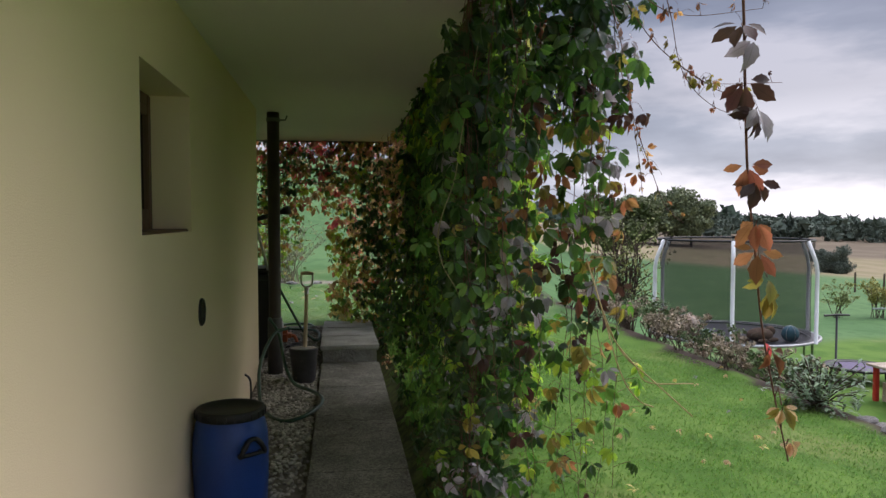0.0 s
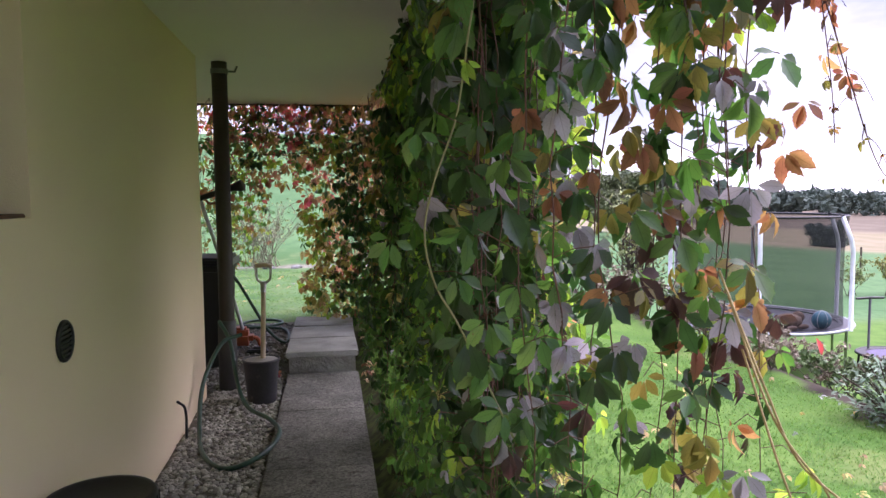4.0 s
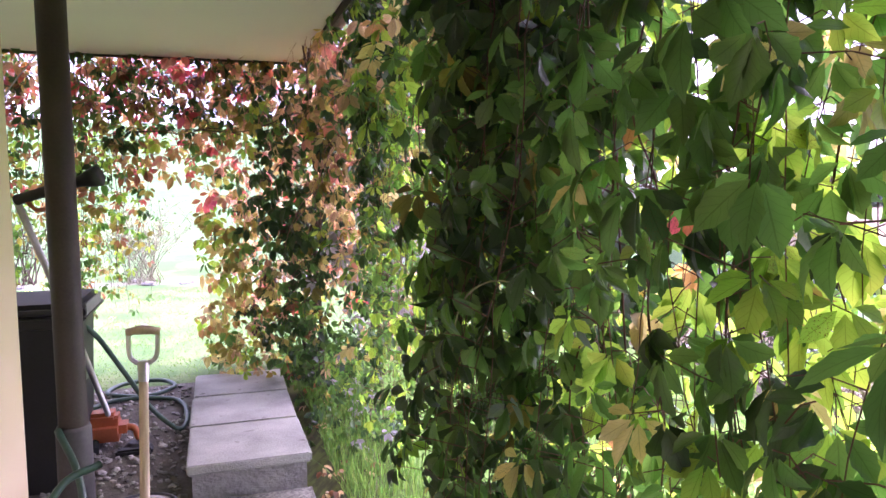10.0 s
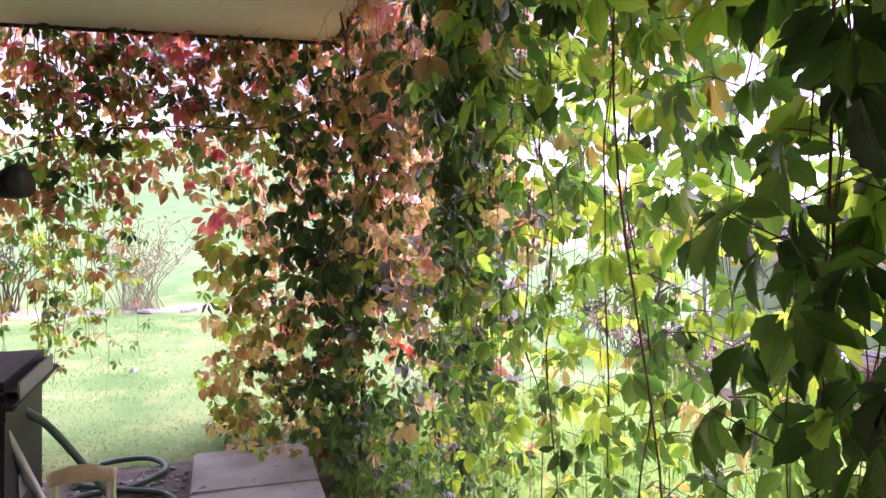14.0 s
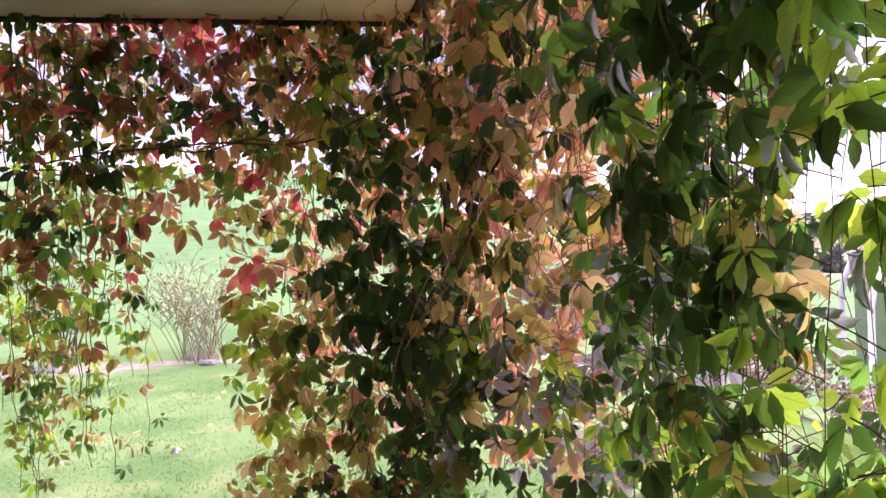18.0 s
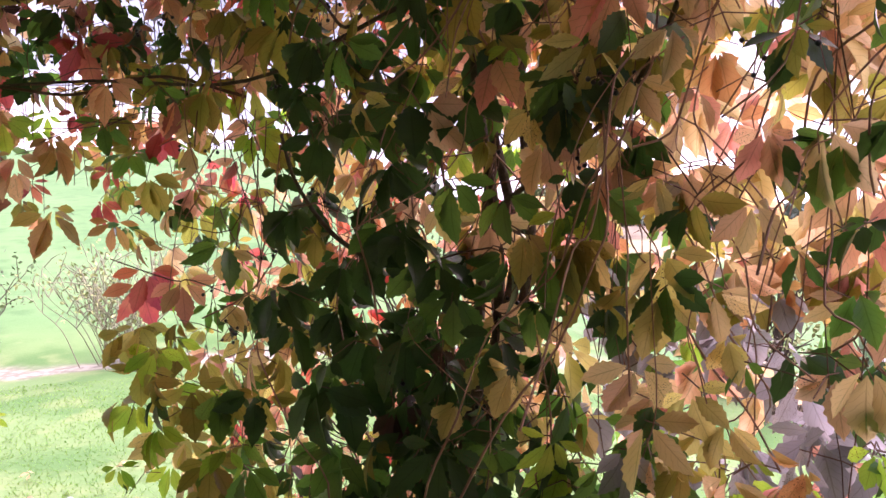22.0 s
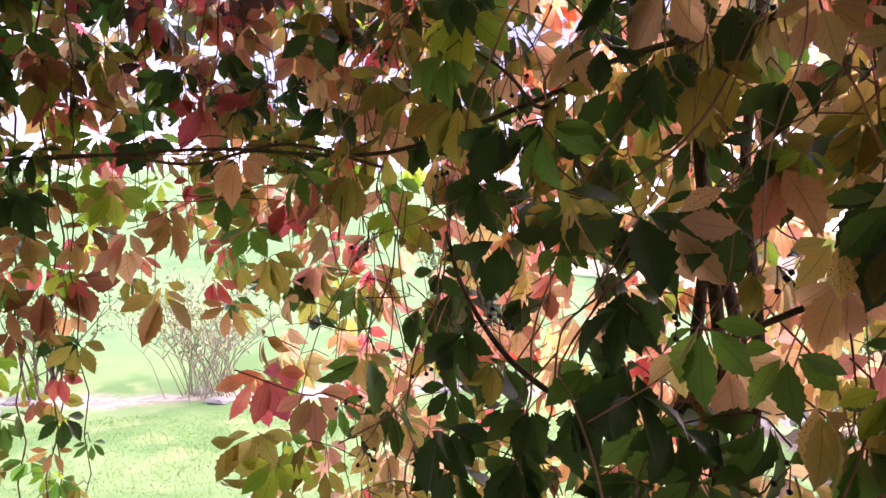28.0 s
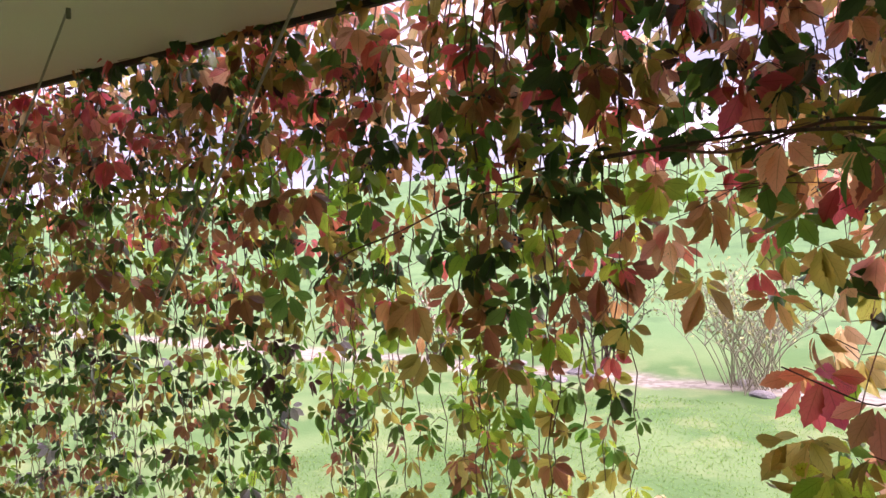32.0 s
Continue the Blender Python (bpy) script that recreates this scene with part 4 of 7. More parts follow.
# ---- Virginia creeper ----
def leaflet(length, width, curl, fold, rows=11, tooth=0.17):
    v = np.linspace(0, 1, rows)
    w = width * length * np.sin(np.pi * v ** 1.12) ** 0.9 * (1 - 0.42 * v ** 5)
    w[1:-1] *= 1 - tooth * (0.5 + v[1:-1]) * (np.arange(1, rows - 1) % 2)
    w = np.maximum(w, 0.012 * length)
    w[-1] = 0.004 * length
    vs, uv = [], []
    for k in range(rows):
        for u in (-1, 0, 1):
            vs.append((u * w[k] / 2, v[k] * length * (1 - 0.12 * curl * v[k]), fold * abs(u) * w[k] / 2 - curl * length * 0.42 * v[k] ** 2))
            uv.append((0.5 + 0.5 * u, v[k]))
    i = np.arange(rows - 1)[:, None] * 3 + np.arange(2)[None]
    i = i.reshape(-1)
    return np.array(vs), np.stack([i, i + 1, i + 4, i + 3], -1), np.array(uv)


def leaf_shape(rng, narrow=False, drooped=False, rows=11):
    """Five leaflets spread from the end of the stalk; unit length, +Y down the middle leaflet, +Z the upper side."""
    vs, fs, uvs, n = [], [], [], 0
    count = 5 if rng.random() < 0.88 else 3
    spread = (-86, -43, 0, 43, 86) if count == 5 else (-48, 0, 48)
    lens = (0.66, 0.88, 1.0, 0.88, 0.66) if count == 5 else (0.85, 1.0, 0.85)
    for a, s in zip(spread, lens):
        width = rng.uniform(0.34, 0.42) if narrow else rng.uniform(0.45, 0.56)
        if drooped:
            v, f, uv = leaflet(s * rng.uniform(0.9, 1.08), width, rng.uniform(0.3, 1.1), rng.uniform(0.2, 0.9), rows)
            m = np.array(pose(0, 0, 0, 0, 0, a * rng.uniform(0.55, 0.8)))[:3, :3] @ np.array(pose(0, 0, 0, rng.uniform(-34, 4) - abs(a) * 0.3, rng.uniform(-40, 40), 0))[:3, :3]
        else:
            v, f, uv = leaflet(s * rng.uniform(0.9, 1.08), width, rng.uniform(0.1, 0.8), rng.uniform(0.05, 0.5), rows)
            m = np.array(pose(0, 0, 0, rng.uniform(-34, 8), rng.uniform(-25, 25), a + rng.uniform(-11, 11)))[:3, :3]
        v = v + np.array((0, 0.16, 0))
        vs.append(v @ m.T)
        fs.append(f + n)
        uvs.append(uv)
        n += len(v)
    return np.concatenate(vs), np.concatenate(fs), np.concatenate(uvs)


def all_shapes(rows):
    rng = random.Random(21)
    return [leaf_shape(rng, drooped=k > 6, rows=rows) for k in range(12)] + [leaf_shape(rng, True, rows=rows) for _ in range(5)] + [leaf_shape(rng, True, True, rows) for _ in range(3)]


SHAPES, COARSE = all_shapes(15), all_shapes(9)
PALETTE = list(LEAVES)
LEAF_MESHES = {}


def leaf_mesh(shape, colour):
    if (shape, colour) not in LEAF_MESHES:
        v, f, uv = SHAPES[shape]
        h = Heap()
        h.add(v, f, 0, uv)
        me = h.mesh("leaf")
        me.materials.append(LEAVES[colour])
        LEAF_MESHES[shape, colour] = me
    return LEAF_MESHES[shape, colour]


def leaf_matrix(at, normal, down, size):
    n = Vector(normal).normalized()
    y = Vector(down)
    y = (y - n * y.dot(n)).normalized()
    x = y.cross(n)
    m = Matrix((x, y, n)).transposed().to_4x4()
    m.translation = at
    return m @ Matrix.Scale(size, 4)


def pick(rng, weights):
    k = rng.random() * sum(weights.values())
    for name, w in weights.items():
        k -= w
        if k <= 0:
            return name
    return name


class Vine:
    """One plant: strands that hang or climb, with stalked leaves."""

    def __init__(self, seed, face, colour, singles, droop=0.35, narrow=0.08):
        self.droop, self.narrow = droop, narrow
        self.rng, self.face, self.colour, self.singles = random.Random(seed), face, colour, singles
        self.stems, self.leaves, self.berries = Heap(), [], []

    def stem(self, pts, radius, sides=5):
        v, f = tube_data(pts, radius, sides)
        self.stems.add(v, f)

    def leaf(self, node, size=None, colour=None, reach=None, shape=None, facing=None):
        r = self.rng
        size = size or r.uniform(0.065, 0.105)
        a = math.radians(self.face + r.gauss(0, 48)) if facing is None else math.radians(facing)
        if facing is None and r.random() < 0.3:
            a += math.pi
        out = Vector((math.cos(a), math.sin(a), 0))
        reach = r.uniform(0.04, 0.12) if reach is None else reach
        base = Vector(node) + out * reach + Vector((0, 0, r.uniform(-0.01, 0.05)))
        if base.x < 0.6 and base.y < 9.04 and base.z > (2.2 if base.y < 7.5 else 2.08):
            return
        n = out + Vector((r.gauss(0, 0.25), r.gauss(0, 0.25), r.uniform(0.0, 0.9)))
        down = Vector((r.gauss(0, 0.28), r.gauss(0, 0.28), -1)) + out * r.uniform(0, 0.5)
        colour = colour or pick(r, self.colour(base.x, base.y, base.z))
        if shape is None:
            k = r.random()
            shape = 7 + r.randrange(5) if k < self.droop else 12 + r.randrange(5) if k > 1 - self.narrow else r.randrange(7)
        mid = Vector(node) + out * reach * 0.5 + Vector((0, 0, 0.02))
        if reach > 0:
            self.stem([tuple(node), tuple(mid), tuple(base)], 0.0012, 3)
        self.leaves.append((base, leaf_matrix(base, n, down, size), shape, colour))

    def strand(self, top, bottom_z, gap=0.085, sway=0.05, radius=0.0019, size=(0.064, 0.104), bare=0.0, drift=(0, 0), close=1.0):
        r = self.rng
        length = top[2] - bottom_z
        n = max(3, int(length / 0.09))
        px, py = r.uniform(0, 50), r.uniform(0, 50)
        pts = []
        for k in range(n + 1):
            s = k / n
            z = top[2] - s * length
            turn = 0.009 * (-1) ** k
            pts.append((top[0] + drift[0] * s + turn * r.random() + sway * noise.noise(Vector((px, 0, z * 1.8))) * (0.3 + s), top[1] + drift[1] * s + turn * r.random() + sway * noise.noise(Vector((0, py, z * 1.8))) * (0.3 + s), z))
        self.stem(pts, [radius * (1 - 0.55 * k / n) for k in range(n + 1)], 4)
        z = top[2] - r.uniform(0, gap)
        while z > bottom_z:
            s = (top[2] - z) / length
            k = min(n - 1, int(s * n))
            q = Vector(pts[k]).lerp(Vector(pts[k + 1]), s * n - k)
            if r.random() > bare:
                self.leaf(q, r.uniform(*size) * (1.12 - 0.42 * s), reach=close * r.uniform(0.04, 0.12))
            z -= gap * r.uniform(0.55, 1.5)
        return pts

    def sprigs(self, face, toward, colour, habit, *spots):
        """Outstanding leaves on the face of the plant, y = face(x): (x, z, size) of each."""
        for x, z, s in spots:
            y = face(x)
            turn = math.degrees(math.atan2(toward[1] - y, toward[0] - x)) + self.rng.gauss(0, 20)
            self.leaf((x, y, z), s, colour, 0.0, self.rng.randrange(7) if habit == "open" else 7 + self.rng.randrange(5), turn)

    def berry_cluster(self, at):
        r = self.rng
        for _ in range(r.randint(3, 7)):
            p = Vector(at) + Vector((r.gauss(0, 0.012), r.gauss(0, 0.012), r.gauss(-0.015, 0.012)))
            self.stem([tuple(at), tuple(Vector(at).lerp(p, 0.6)), tuple(p)], 0.001, 3)
            self.berries.append(p)

    def build(self, at, label, group):
        t = thing("virginia_creeper", at, label, "creeper", group)
        inv = np.array(at)
        rest, made = Heap(), 0
        for base, m, shape, colour in self.leaves:
            if made < 300 and self.singles(base):
                ob = new("leaf", leaf_mesh(shape, colour))
                ob.parent = t
                ob.matrix_local = Matrix.Translation(-Vector(at)) @ m
                made += 1
            else:
                v, f, uv = COARSE[shape]
                a = np.array(m)
                rest.add(v @ a[:3, :3].T + a[:3, 3] - inv, f, PALETTE.index(colour), uv)
        if rest.v:
            tagged(link_mesh("foliage", rest.mesh("foliage"), [LEAVES[c] for c in PALETTE], t), kind="stuff")
        self.stems.v = [v - inv for v in self.stems.v]
        tagged(link_mesh("stem", self.stems.mesh("stem"), STEM, t), kind="stuff")
        if self.berries:
            h = Heap()
            bm = bmesh.new()
            bmesh.ops.create_icosphere(bm, subdivisions=1, radius=0.0042)
            bm.verts.ensure_lookup_table()
            v = np.array([q.co[:] for q in bm.verts])
            f = np.array([[q.index for q in p.verts] for p in bm.faces])
            bm.free()
            for p in self.berries:
                h.add(v + np.array(p) - inv, f)
            tagged(link_mesh("berry", h.mesh("berry"), BERRY, t, "blue-black berries"), kind="stuff")
        return t


# leaf colours by depth: shade put into dark inner leaves, backlight into lime outer ones
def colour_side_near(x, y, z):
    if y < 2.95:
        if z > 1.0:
            return {"dark_green": 10, "green": 4, "mauve_sheen": 0.7, "bronze": 0.15, "rust": 0.1, "olive": 0.3} if x < 0.72 or z > 1.85 else {"dark_green": 2.5, "green": 5, "mauve_sheen": 0.8, "lime": 1, "bronze": 1.0, "rust": 1.4, "olive": 1.8, "orange": 0.5}
        return {"dark_green": 8, "green": 3, "mauve_sheen": 1.4, "bronze": 0.8, "lime": 0.8, "olive": 1.0} if x < 0.8 else {"green": 3, "olive": 2.4, "lime": 1.6, "bronze": 1.2, "orange": 0.6, "yellow": 0.5, "dark_green": 2}
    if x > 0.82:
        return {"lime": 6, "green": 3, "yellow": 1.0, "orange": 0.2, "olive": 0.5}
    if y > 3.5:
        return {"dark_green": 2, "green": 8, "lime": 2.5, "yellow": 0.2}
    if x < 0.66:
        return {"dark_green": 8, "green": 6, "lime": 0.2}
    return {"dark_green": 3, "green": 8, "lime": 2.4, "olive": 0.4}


# palette carries light too: dark for the shaded bundle, lime for backlit outer strands
def colour_side_far(x, y, z):
    if y > 6.9:
        return {"dark_green": 8, "green": 4, "lime": 0.8, "olive": 0.8} if z > 1.15 else {"dark_green": 3, "green": 5, "lime": 3.5}
    if y > 5.75:
        if z > 1.75:
            return {"green": 4, "lime": 4, "yellow": 1.6, "peach": 0.5, "olive": 1, "dark_green": 1}
        return {"lime": 5, "green": 5, "yellow": 0.7, "olive": 0.4, "dark_green": 0.6}
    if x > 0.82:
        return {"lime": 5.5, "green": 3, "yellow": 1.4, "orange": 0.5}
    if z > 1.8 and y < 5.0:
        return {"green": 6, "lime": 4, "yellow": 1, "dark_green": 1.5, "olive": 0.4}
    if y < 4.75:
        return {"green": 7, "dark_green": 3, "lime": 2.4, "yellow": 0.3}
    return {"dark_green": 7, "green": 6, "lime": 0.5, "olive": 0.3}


def colour_corner(x, y, z):
    if x > 0.66:
        if z > 1.2:
            return {"peach": 4, "yellow": 2.2, "pink": 2.4, "olive": 1.4, "green": 1.6, "dark_green": 1.6, "orange": 0.8}
        return {"dark_green": 3, "green": 3, "mauve_sheen": 2.6, "peach": 1, "lime": 1.4, "yellow": 1, "orange": 0.8, "pink": 0.8}
    if x > 0.5:
        if z > 1.2:
            return {"yellow": 3.4, "peach": 2.6, "olive": 2.6, "dark_green": 2.6, "green": 3, "orange": 0.6, "lime": 0.8}
        return {"dark_green": 6, "green": 5, "olive": 1.6, "yellow": 0.8, "lime": 1}
    if x > 0.22:
        return {"dark_green": 5, "green": 4, "olive": 3.6, "yellow": 1.6, "pink": 1.2, "peach": 1}
    if z > 1.5:
        return {"olive": 3.6, "peach": 2.4, "pink": 2.6, "green": 1.6, "dark_green": 1.2, "orange": 1.4, "lime": 0.8, "red": 0.5}
    return {"olive": 5, "yellow": 3.6, "orange": 1.2, "lime": 1.6, "green": 1.6, "dark_green": 1.4, "peach": 1.6, "rust": 0.6}


def colour_end(x, y, z):
    if z > 1.98:
        return {"red": 2.6, "rust": 2.0, "dark_green": 3.4, "olive": 2.8, "pink": 1.2, "orange": 2.0, "peach": 1.0, "green": 2.2, "bronze": 0.5}
    if x > -0.5:
        return {"rust": 1.2, "orange": 3.2, "lime": 2.2, "olive": 2.8, "green": 2.2, "pink": 1.6, "dark_green": 1.2, "red": 1.6}
    if z > 1.4:
        return {"green": 4, "lime": 2.8, "dark_green": 2.8, "rust": 2.6, "olive": 3, "orange": 2.4, "red": 1.2}
    if x < -1.35:
        return {"green": 3.6, "dark_green": 4.5, "lime": 1.6, "olive": 3, "rust": 2.4, "bronze": 1, "orange": 0.6, "mauve_sheen": 0.4}
    return {"olive": 4, "lime": 3.4, "green": 3, "rust": 1.6, "orange": 1.2, "yellow": 0.6}


def SOUTH_FACE(x):
    """The end of the side curtain, across the eaves."""
    return 2.58


def corner_face(x):
    """The clump's inner face runs slantwise from the porch end to the walkway."""
    return 8.74 - 1.2 * x


def END_FACE(x):
    return 9.02


def build_side_near():
    v = Vine(5, 200, colour_side_near, lambda p: p.y < 2.64 or (p.x < 0.66 and p.z < 2.2), 0.45)
    r = v.rng
    v.sprigs(SOUTH_FACE, (0.15, 1.2), "green", "open", (0.35, 1.48, 0.062), (0.30, 1.27, 0.062), (0.42, 1.21, 0.060), (0.48, 1.17, 0.072), (0.58, 1.08, 0.070), (0.54, 1.22, 0.061), (0.84, 1.92, 0.077), (0.76, 1.35, 0.078), (0.76, 0.95, 0.079), (0.51, 0.96, 0.065), (0.67, 0.79, 0.079))
    v.sprigs(SOUTH_FACE, (0.15, 1.2), "mauve_sheen", "open", (0.61, 1.53, 0.068), (0.64, 1.39, 0.057), (0.65, 1.65, 0.077), (1.01, 1.40, 0.080), (1.01, 0.82, 0.068))
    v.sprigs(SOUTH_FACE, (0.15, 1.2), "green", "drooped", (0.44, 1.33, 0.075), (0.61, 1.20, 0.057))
    v.sprigs(SOUTH_FACE, (0.15, 1.2), "mauve_sheen", "drooped", (0.65, 1.29, 0.066), (0.70, 1.29, 0.062), (0.77, 1.07, 0.068), (0.61, 1.15, 0.062), (0.99, 1.88, 0.079), (0.94, 1.59, 0.073))
    v.sprigs(SOUTH_FACE, (0.15, 1.2), "rust", "drooped", (0.70, 1.58, 0.060), (0.78, 1.49, 0.066), (0.68, 1.42, 0.053), (0.55, 1.54, 0.052), (0.75, 1.58, 0.077), (0.89, 1.08, 0.080), (1.08, 1.45, 0.068), (1.06, 0.65, 0.061))
    v.sprigs(SOUTH_FACE, (0.15, 1.2), "olive", "drooped", (0.75, 1.50, 0.061), (0.59, 1.47, 0.045), (0.69, 1.05, 0.067), (1.01, 1.55, 0.067), (0.91, 0.89, 0.080), (0.95, 0.72, 0.081))
    v.sprigs(SOUTH_FACE, (0.15, 1.2), "rust", "open", (0.61, 1.40, 0.053), (0.82, 1.37, 0.054), (0.83, 1.54, 0.069), (0.74, 1.73, 0.071), (1.12, 1.56, 0.054))
    v.sprigs(SOUTH_FACE, (0.15, 1.2), "olive", "open", (0.72, 1.37, 0.057), (0.78, 1.38, 0.046), (1.00, 1.25, 0.080))
    v.sprigs(SOUTH_FACE, (0.15, 1.2), "dark_green", "open", (0.51, 1.35, 0.090), (0.44, 1.13, 0.087), (0.46, 1.48, 0.055), (0.86, 1.59, 0.078), (0.94, 1.35, 0.080), (0.86, 1.16, 0.093), (0.81, 0.90, 0.080), (0.59, 0.68, 0.078))
    v.sprigs(SOUTH_FACE, (0.15, 1.2), "orange", "open", (0.72, 1.17, 0.067), (1.16, 1.65, 0.047))
    v.sprigs(SOUTH_FACE, (0.15, 1.2), "lime", "drooped", (0.44, 1.61, 0.044))
    v.sprigs(SOUTH_FACE, (0.15, 1.2), "bronze", "open", (0.77, 1.21, 0.079), (1.06, 1.80, 0.073))
    v.sprigs(SOUTH_FACE, (0.15, 1.2), "bronze", "drooped", (0.97, 1.11, 0.080), (1.15, 1.76, 0.060))
    v.sprigs(SOUTH_FACE, (0.15, 1.2), "orange", "drooped", (1.02, 1.15, 0.068))
    # the southern end, thick towards the soffit and ragged towards the garden
    for k in range(26):
        y = r.uniform(2.72, 3.5)
        v.strand((r.uniform(0.0, 1.0) * (0.66 * y - 1.79) + 0.50, y, r.uniform(2.25, 2.5)), r.uniform(0.0, 0.5), 0.092, 0.08, size=(0.066, 0.098))
    for x, b in ((0.88, 0.15), (0.95, 0.15), (0.99, 0.55), (1.05, 0.35), (0.92, 1.2), (1.04, 1.3), (0.70, 0.2), (0.90, 0.05), (0.97, 0.3), (1.02, 0.2)):
        v.strand((x, 2.58 + 0.20 * r.random(), 2.45), b, 0.082, 0.07, 0.0022, (0.062, 0.092))
    for x in (0.56, 0.62, 0.74):
        v.strand((x, r.uniform(2.54, 2.62), 2.45), r.uniform(0.3, 0.8), 0.14, 0.10, 0.0024, (0.062, 0.088))
    # the curtain along the walkway: an inner green layer and an outer lime one, backlight put into its colour
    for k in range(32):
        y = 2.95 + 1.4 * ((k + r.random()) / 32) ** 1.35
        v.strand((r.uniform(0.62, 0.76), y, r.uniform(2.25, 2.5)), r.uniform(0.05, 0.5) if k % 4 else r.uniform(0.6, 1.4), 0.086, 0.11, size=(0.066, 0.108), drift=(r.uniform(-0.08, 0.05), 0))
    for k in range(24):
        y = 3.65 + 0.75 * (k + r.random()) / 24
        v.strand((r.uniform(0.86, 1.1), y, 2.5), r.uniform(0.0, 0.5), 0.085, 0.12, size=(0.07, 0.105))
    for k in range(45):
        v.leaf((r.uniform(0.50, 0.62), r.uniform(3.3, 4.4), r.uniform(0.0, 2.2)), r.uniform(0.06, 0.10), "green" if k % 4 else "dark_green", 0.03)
    # mostly dark green fill, the curtain's inner shade put into leaf colour
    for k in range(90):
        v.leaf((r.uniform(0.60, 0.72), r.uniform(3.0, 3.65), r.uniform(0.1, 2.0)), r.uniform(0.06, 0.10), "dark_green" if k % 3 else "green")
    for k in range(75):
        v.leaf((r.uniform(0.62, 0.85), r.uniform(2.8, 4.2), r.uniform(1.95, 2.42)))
    # lime leaves on the garden side, backlight put into their colour
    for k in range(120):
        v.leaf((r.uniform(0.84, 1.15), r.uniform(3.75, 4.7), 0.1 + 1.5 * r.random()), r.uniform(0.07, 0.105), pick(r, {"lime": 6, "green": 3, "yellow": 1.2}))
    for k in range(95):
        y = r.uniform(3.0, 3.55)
        v.leaf((r.uniform(0.68, 0.80) + 0.45 * (y - 3.0), y, r.uniform(0.1, 2.2)), r.uniform(0.065, 0.095), pick(r, {"dark_green": 5, "green": 2, "mauve_sheen": 0.6, "bronze": 0.6}))
    # thick growth under the eaves at the southern end, and low down on the walkway's side
    for k in range(250):
        v.leaf((r.uniform(0.70, 1.10), r.uniform(2.56, 2.95), 1.72 + 0.73 * r.random() ** 0.8), r.uniform(0.06, 0.09))
    # dark green leaves that deepen the curtain's shade by colour
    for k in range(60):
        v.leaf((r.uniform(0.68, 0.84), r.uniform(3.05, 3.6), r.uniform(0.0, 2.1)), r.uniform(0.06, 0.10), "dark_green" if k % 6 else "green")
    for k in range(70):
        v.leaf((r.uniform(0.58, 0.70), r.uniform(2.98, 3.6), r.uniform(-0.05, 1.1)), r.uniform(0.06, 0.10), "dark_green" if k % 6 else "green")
    # a young shoot that swings in under the soffit
    cane = smooth_path([(0.60, 2.80, 2.33), (0.47, 2.66, 1.75), (0.45, 2.64, 1.64), (0.43, 2.64, 1.53), (0.39, 2.64, 1.42), (0.37, 2.64, 1.32), (0.39, 2.64, 1.22), (0.44, 2.64, 1.13), (0.55, 2.66, 0.9)], 6)
    # loose strand that hangs in front of the garden
    pts = smooth_path([(0.68, 1.12, 2.45), (0.682, 1.14, 1.9), (0.687, 1.14, 1.70), (0.697, 1.14, 1.48), (0.713, 1.14, 1.35), (0.73, 1.14, 1.21), (0.76, 1.14, 1.07), (0.785, 1.14, 0.97)], 8)
    v.stem(pts, [0.0030 - 0.0018 * k / len(pts) for k in range(len(pts))], 6)
    for z, c, s, f, a in ((1.696, "bronze", 0.062, 225, 0), (1.691, "mauve_sheen", 0.060, 290, 7), (1.603, "bronze", 0.062, 240, 1), (1.544, "mauve_sheen", 0.060, 300, 8), (1.544, "bronze", 0.05, 270, 9), (1.462, "rust", 0.056, 235, 2), (1.457, "bronze", 0.05, 285, 3), (1.363, "rust", 0.056, 250, 8), (1.299, "rust", 0.056, 240, 4), (1.293, "olive", 0.045, 290, 9), (1.234, "olive", 0.048, 270, 10), (1.152, "rust", 0.045, 250, 11), (1.082, "olive", 0.042, 270, 9), (1.030, "peach", 0.036, 240, 5), (0.989, "peach", 0.03, 260, 10)):
        q = min(pts, key=lambda p: abs(p[2] - z))
        v.leaf(q, 0.98 * s, c, 0.02, a, f)
    # trailing tendrils
    trails = (((1.02, 2.40, 2.4), (1.10, 2.3, 2.14), (1.16, 2.3, 1.90), (1.28, 2.3, 1.78), (1.45, 2.3, 1.74)), ((1.0, 2.4, 2.15), (1.06, 2.3, 1.99), (1.18, 2.3, 1.90), (1.27, 2.3, 1.86), (1.53, 2.3, 1.87)), ((0.98, 2.5, 2.2), (1.02, 2.45, 1.95), (1.05, 2.45, 1.76), (1.08, 2.45, 1.58), (1.09, 2.45, 1.48)), ((1.02, 2.5, 1.95), (1.07, 2.45, 1.71), (1.12, 2.45, 1.58), (1.18, 2.45, 1.44), (1.25, 2.45, 1.38)), ((1.16, 2.3, 1.91), (1.25, 2.28, 1.85), (1.32, 2.3, 1.83), (1.50, 2.32, 1.82)), ((1.0, 2.5, 2.3), (1.10, 2.4, 2.15), (1.22, 2.35, 2.10), (1.45, 2.3, 2.12)))
    for trail in trails:
        pts = smooth_path(trail, 7)
        v.stem(pts, [0.0022 - 0.0014 * k / len(pts) for k in range(len(pts))], 4)
        for k, q in enumerate(pts[3::3]):
            s = 0.05 - 0.0042 * k
            v.leaf(q, max(0.012, s * r.uniform(0.7, 1.1)), pick(r, {"olive": 2, "orange": 1, "rust": 2.4, "bronze": 1}), 0.012, r.randrange(12))
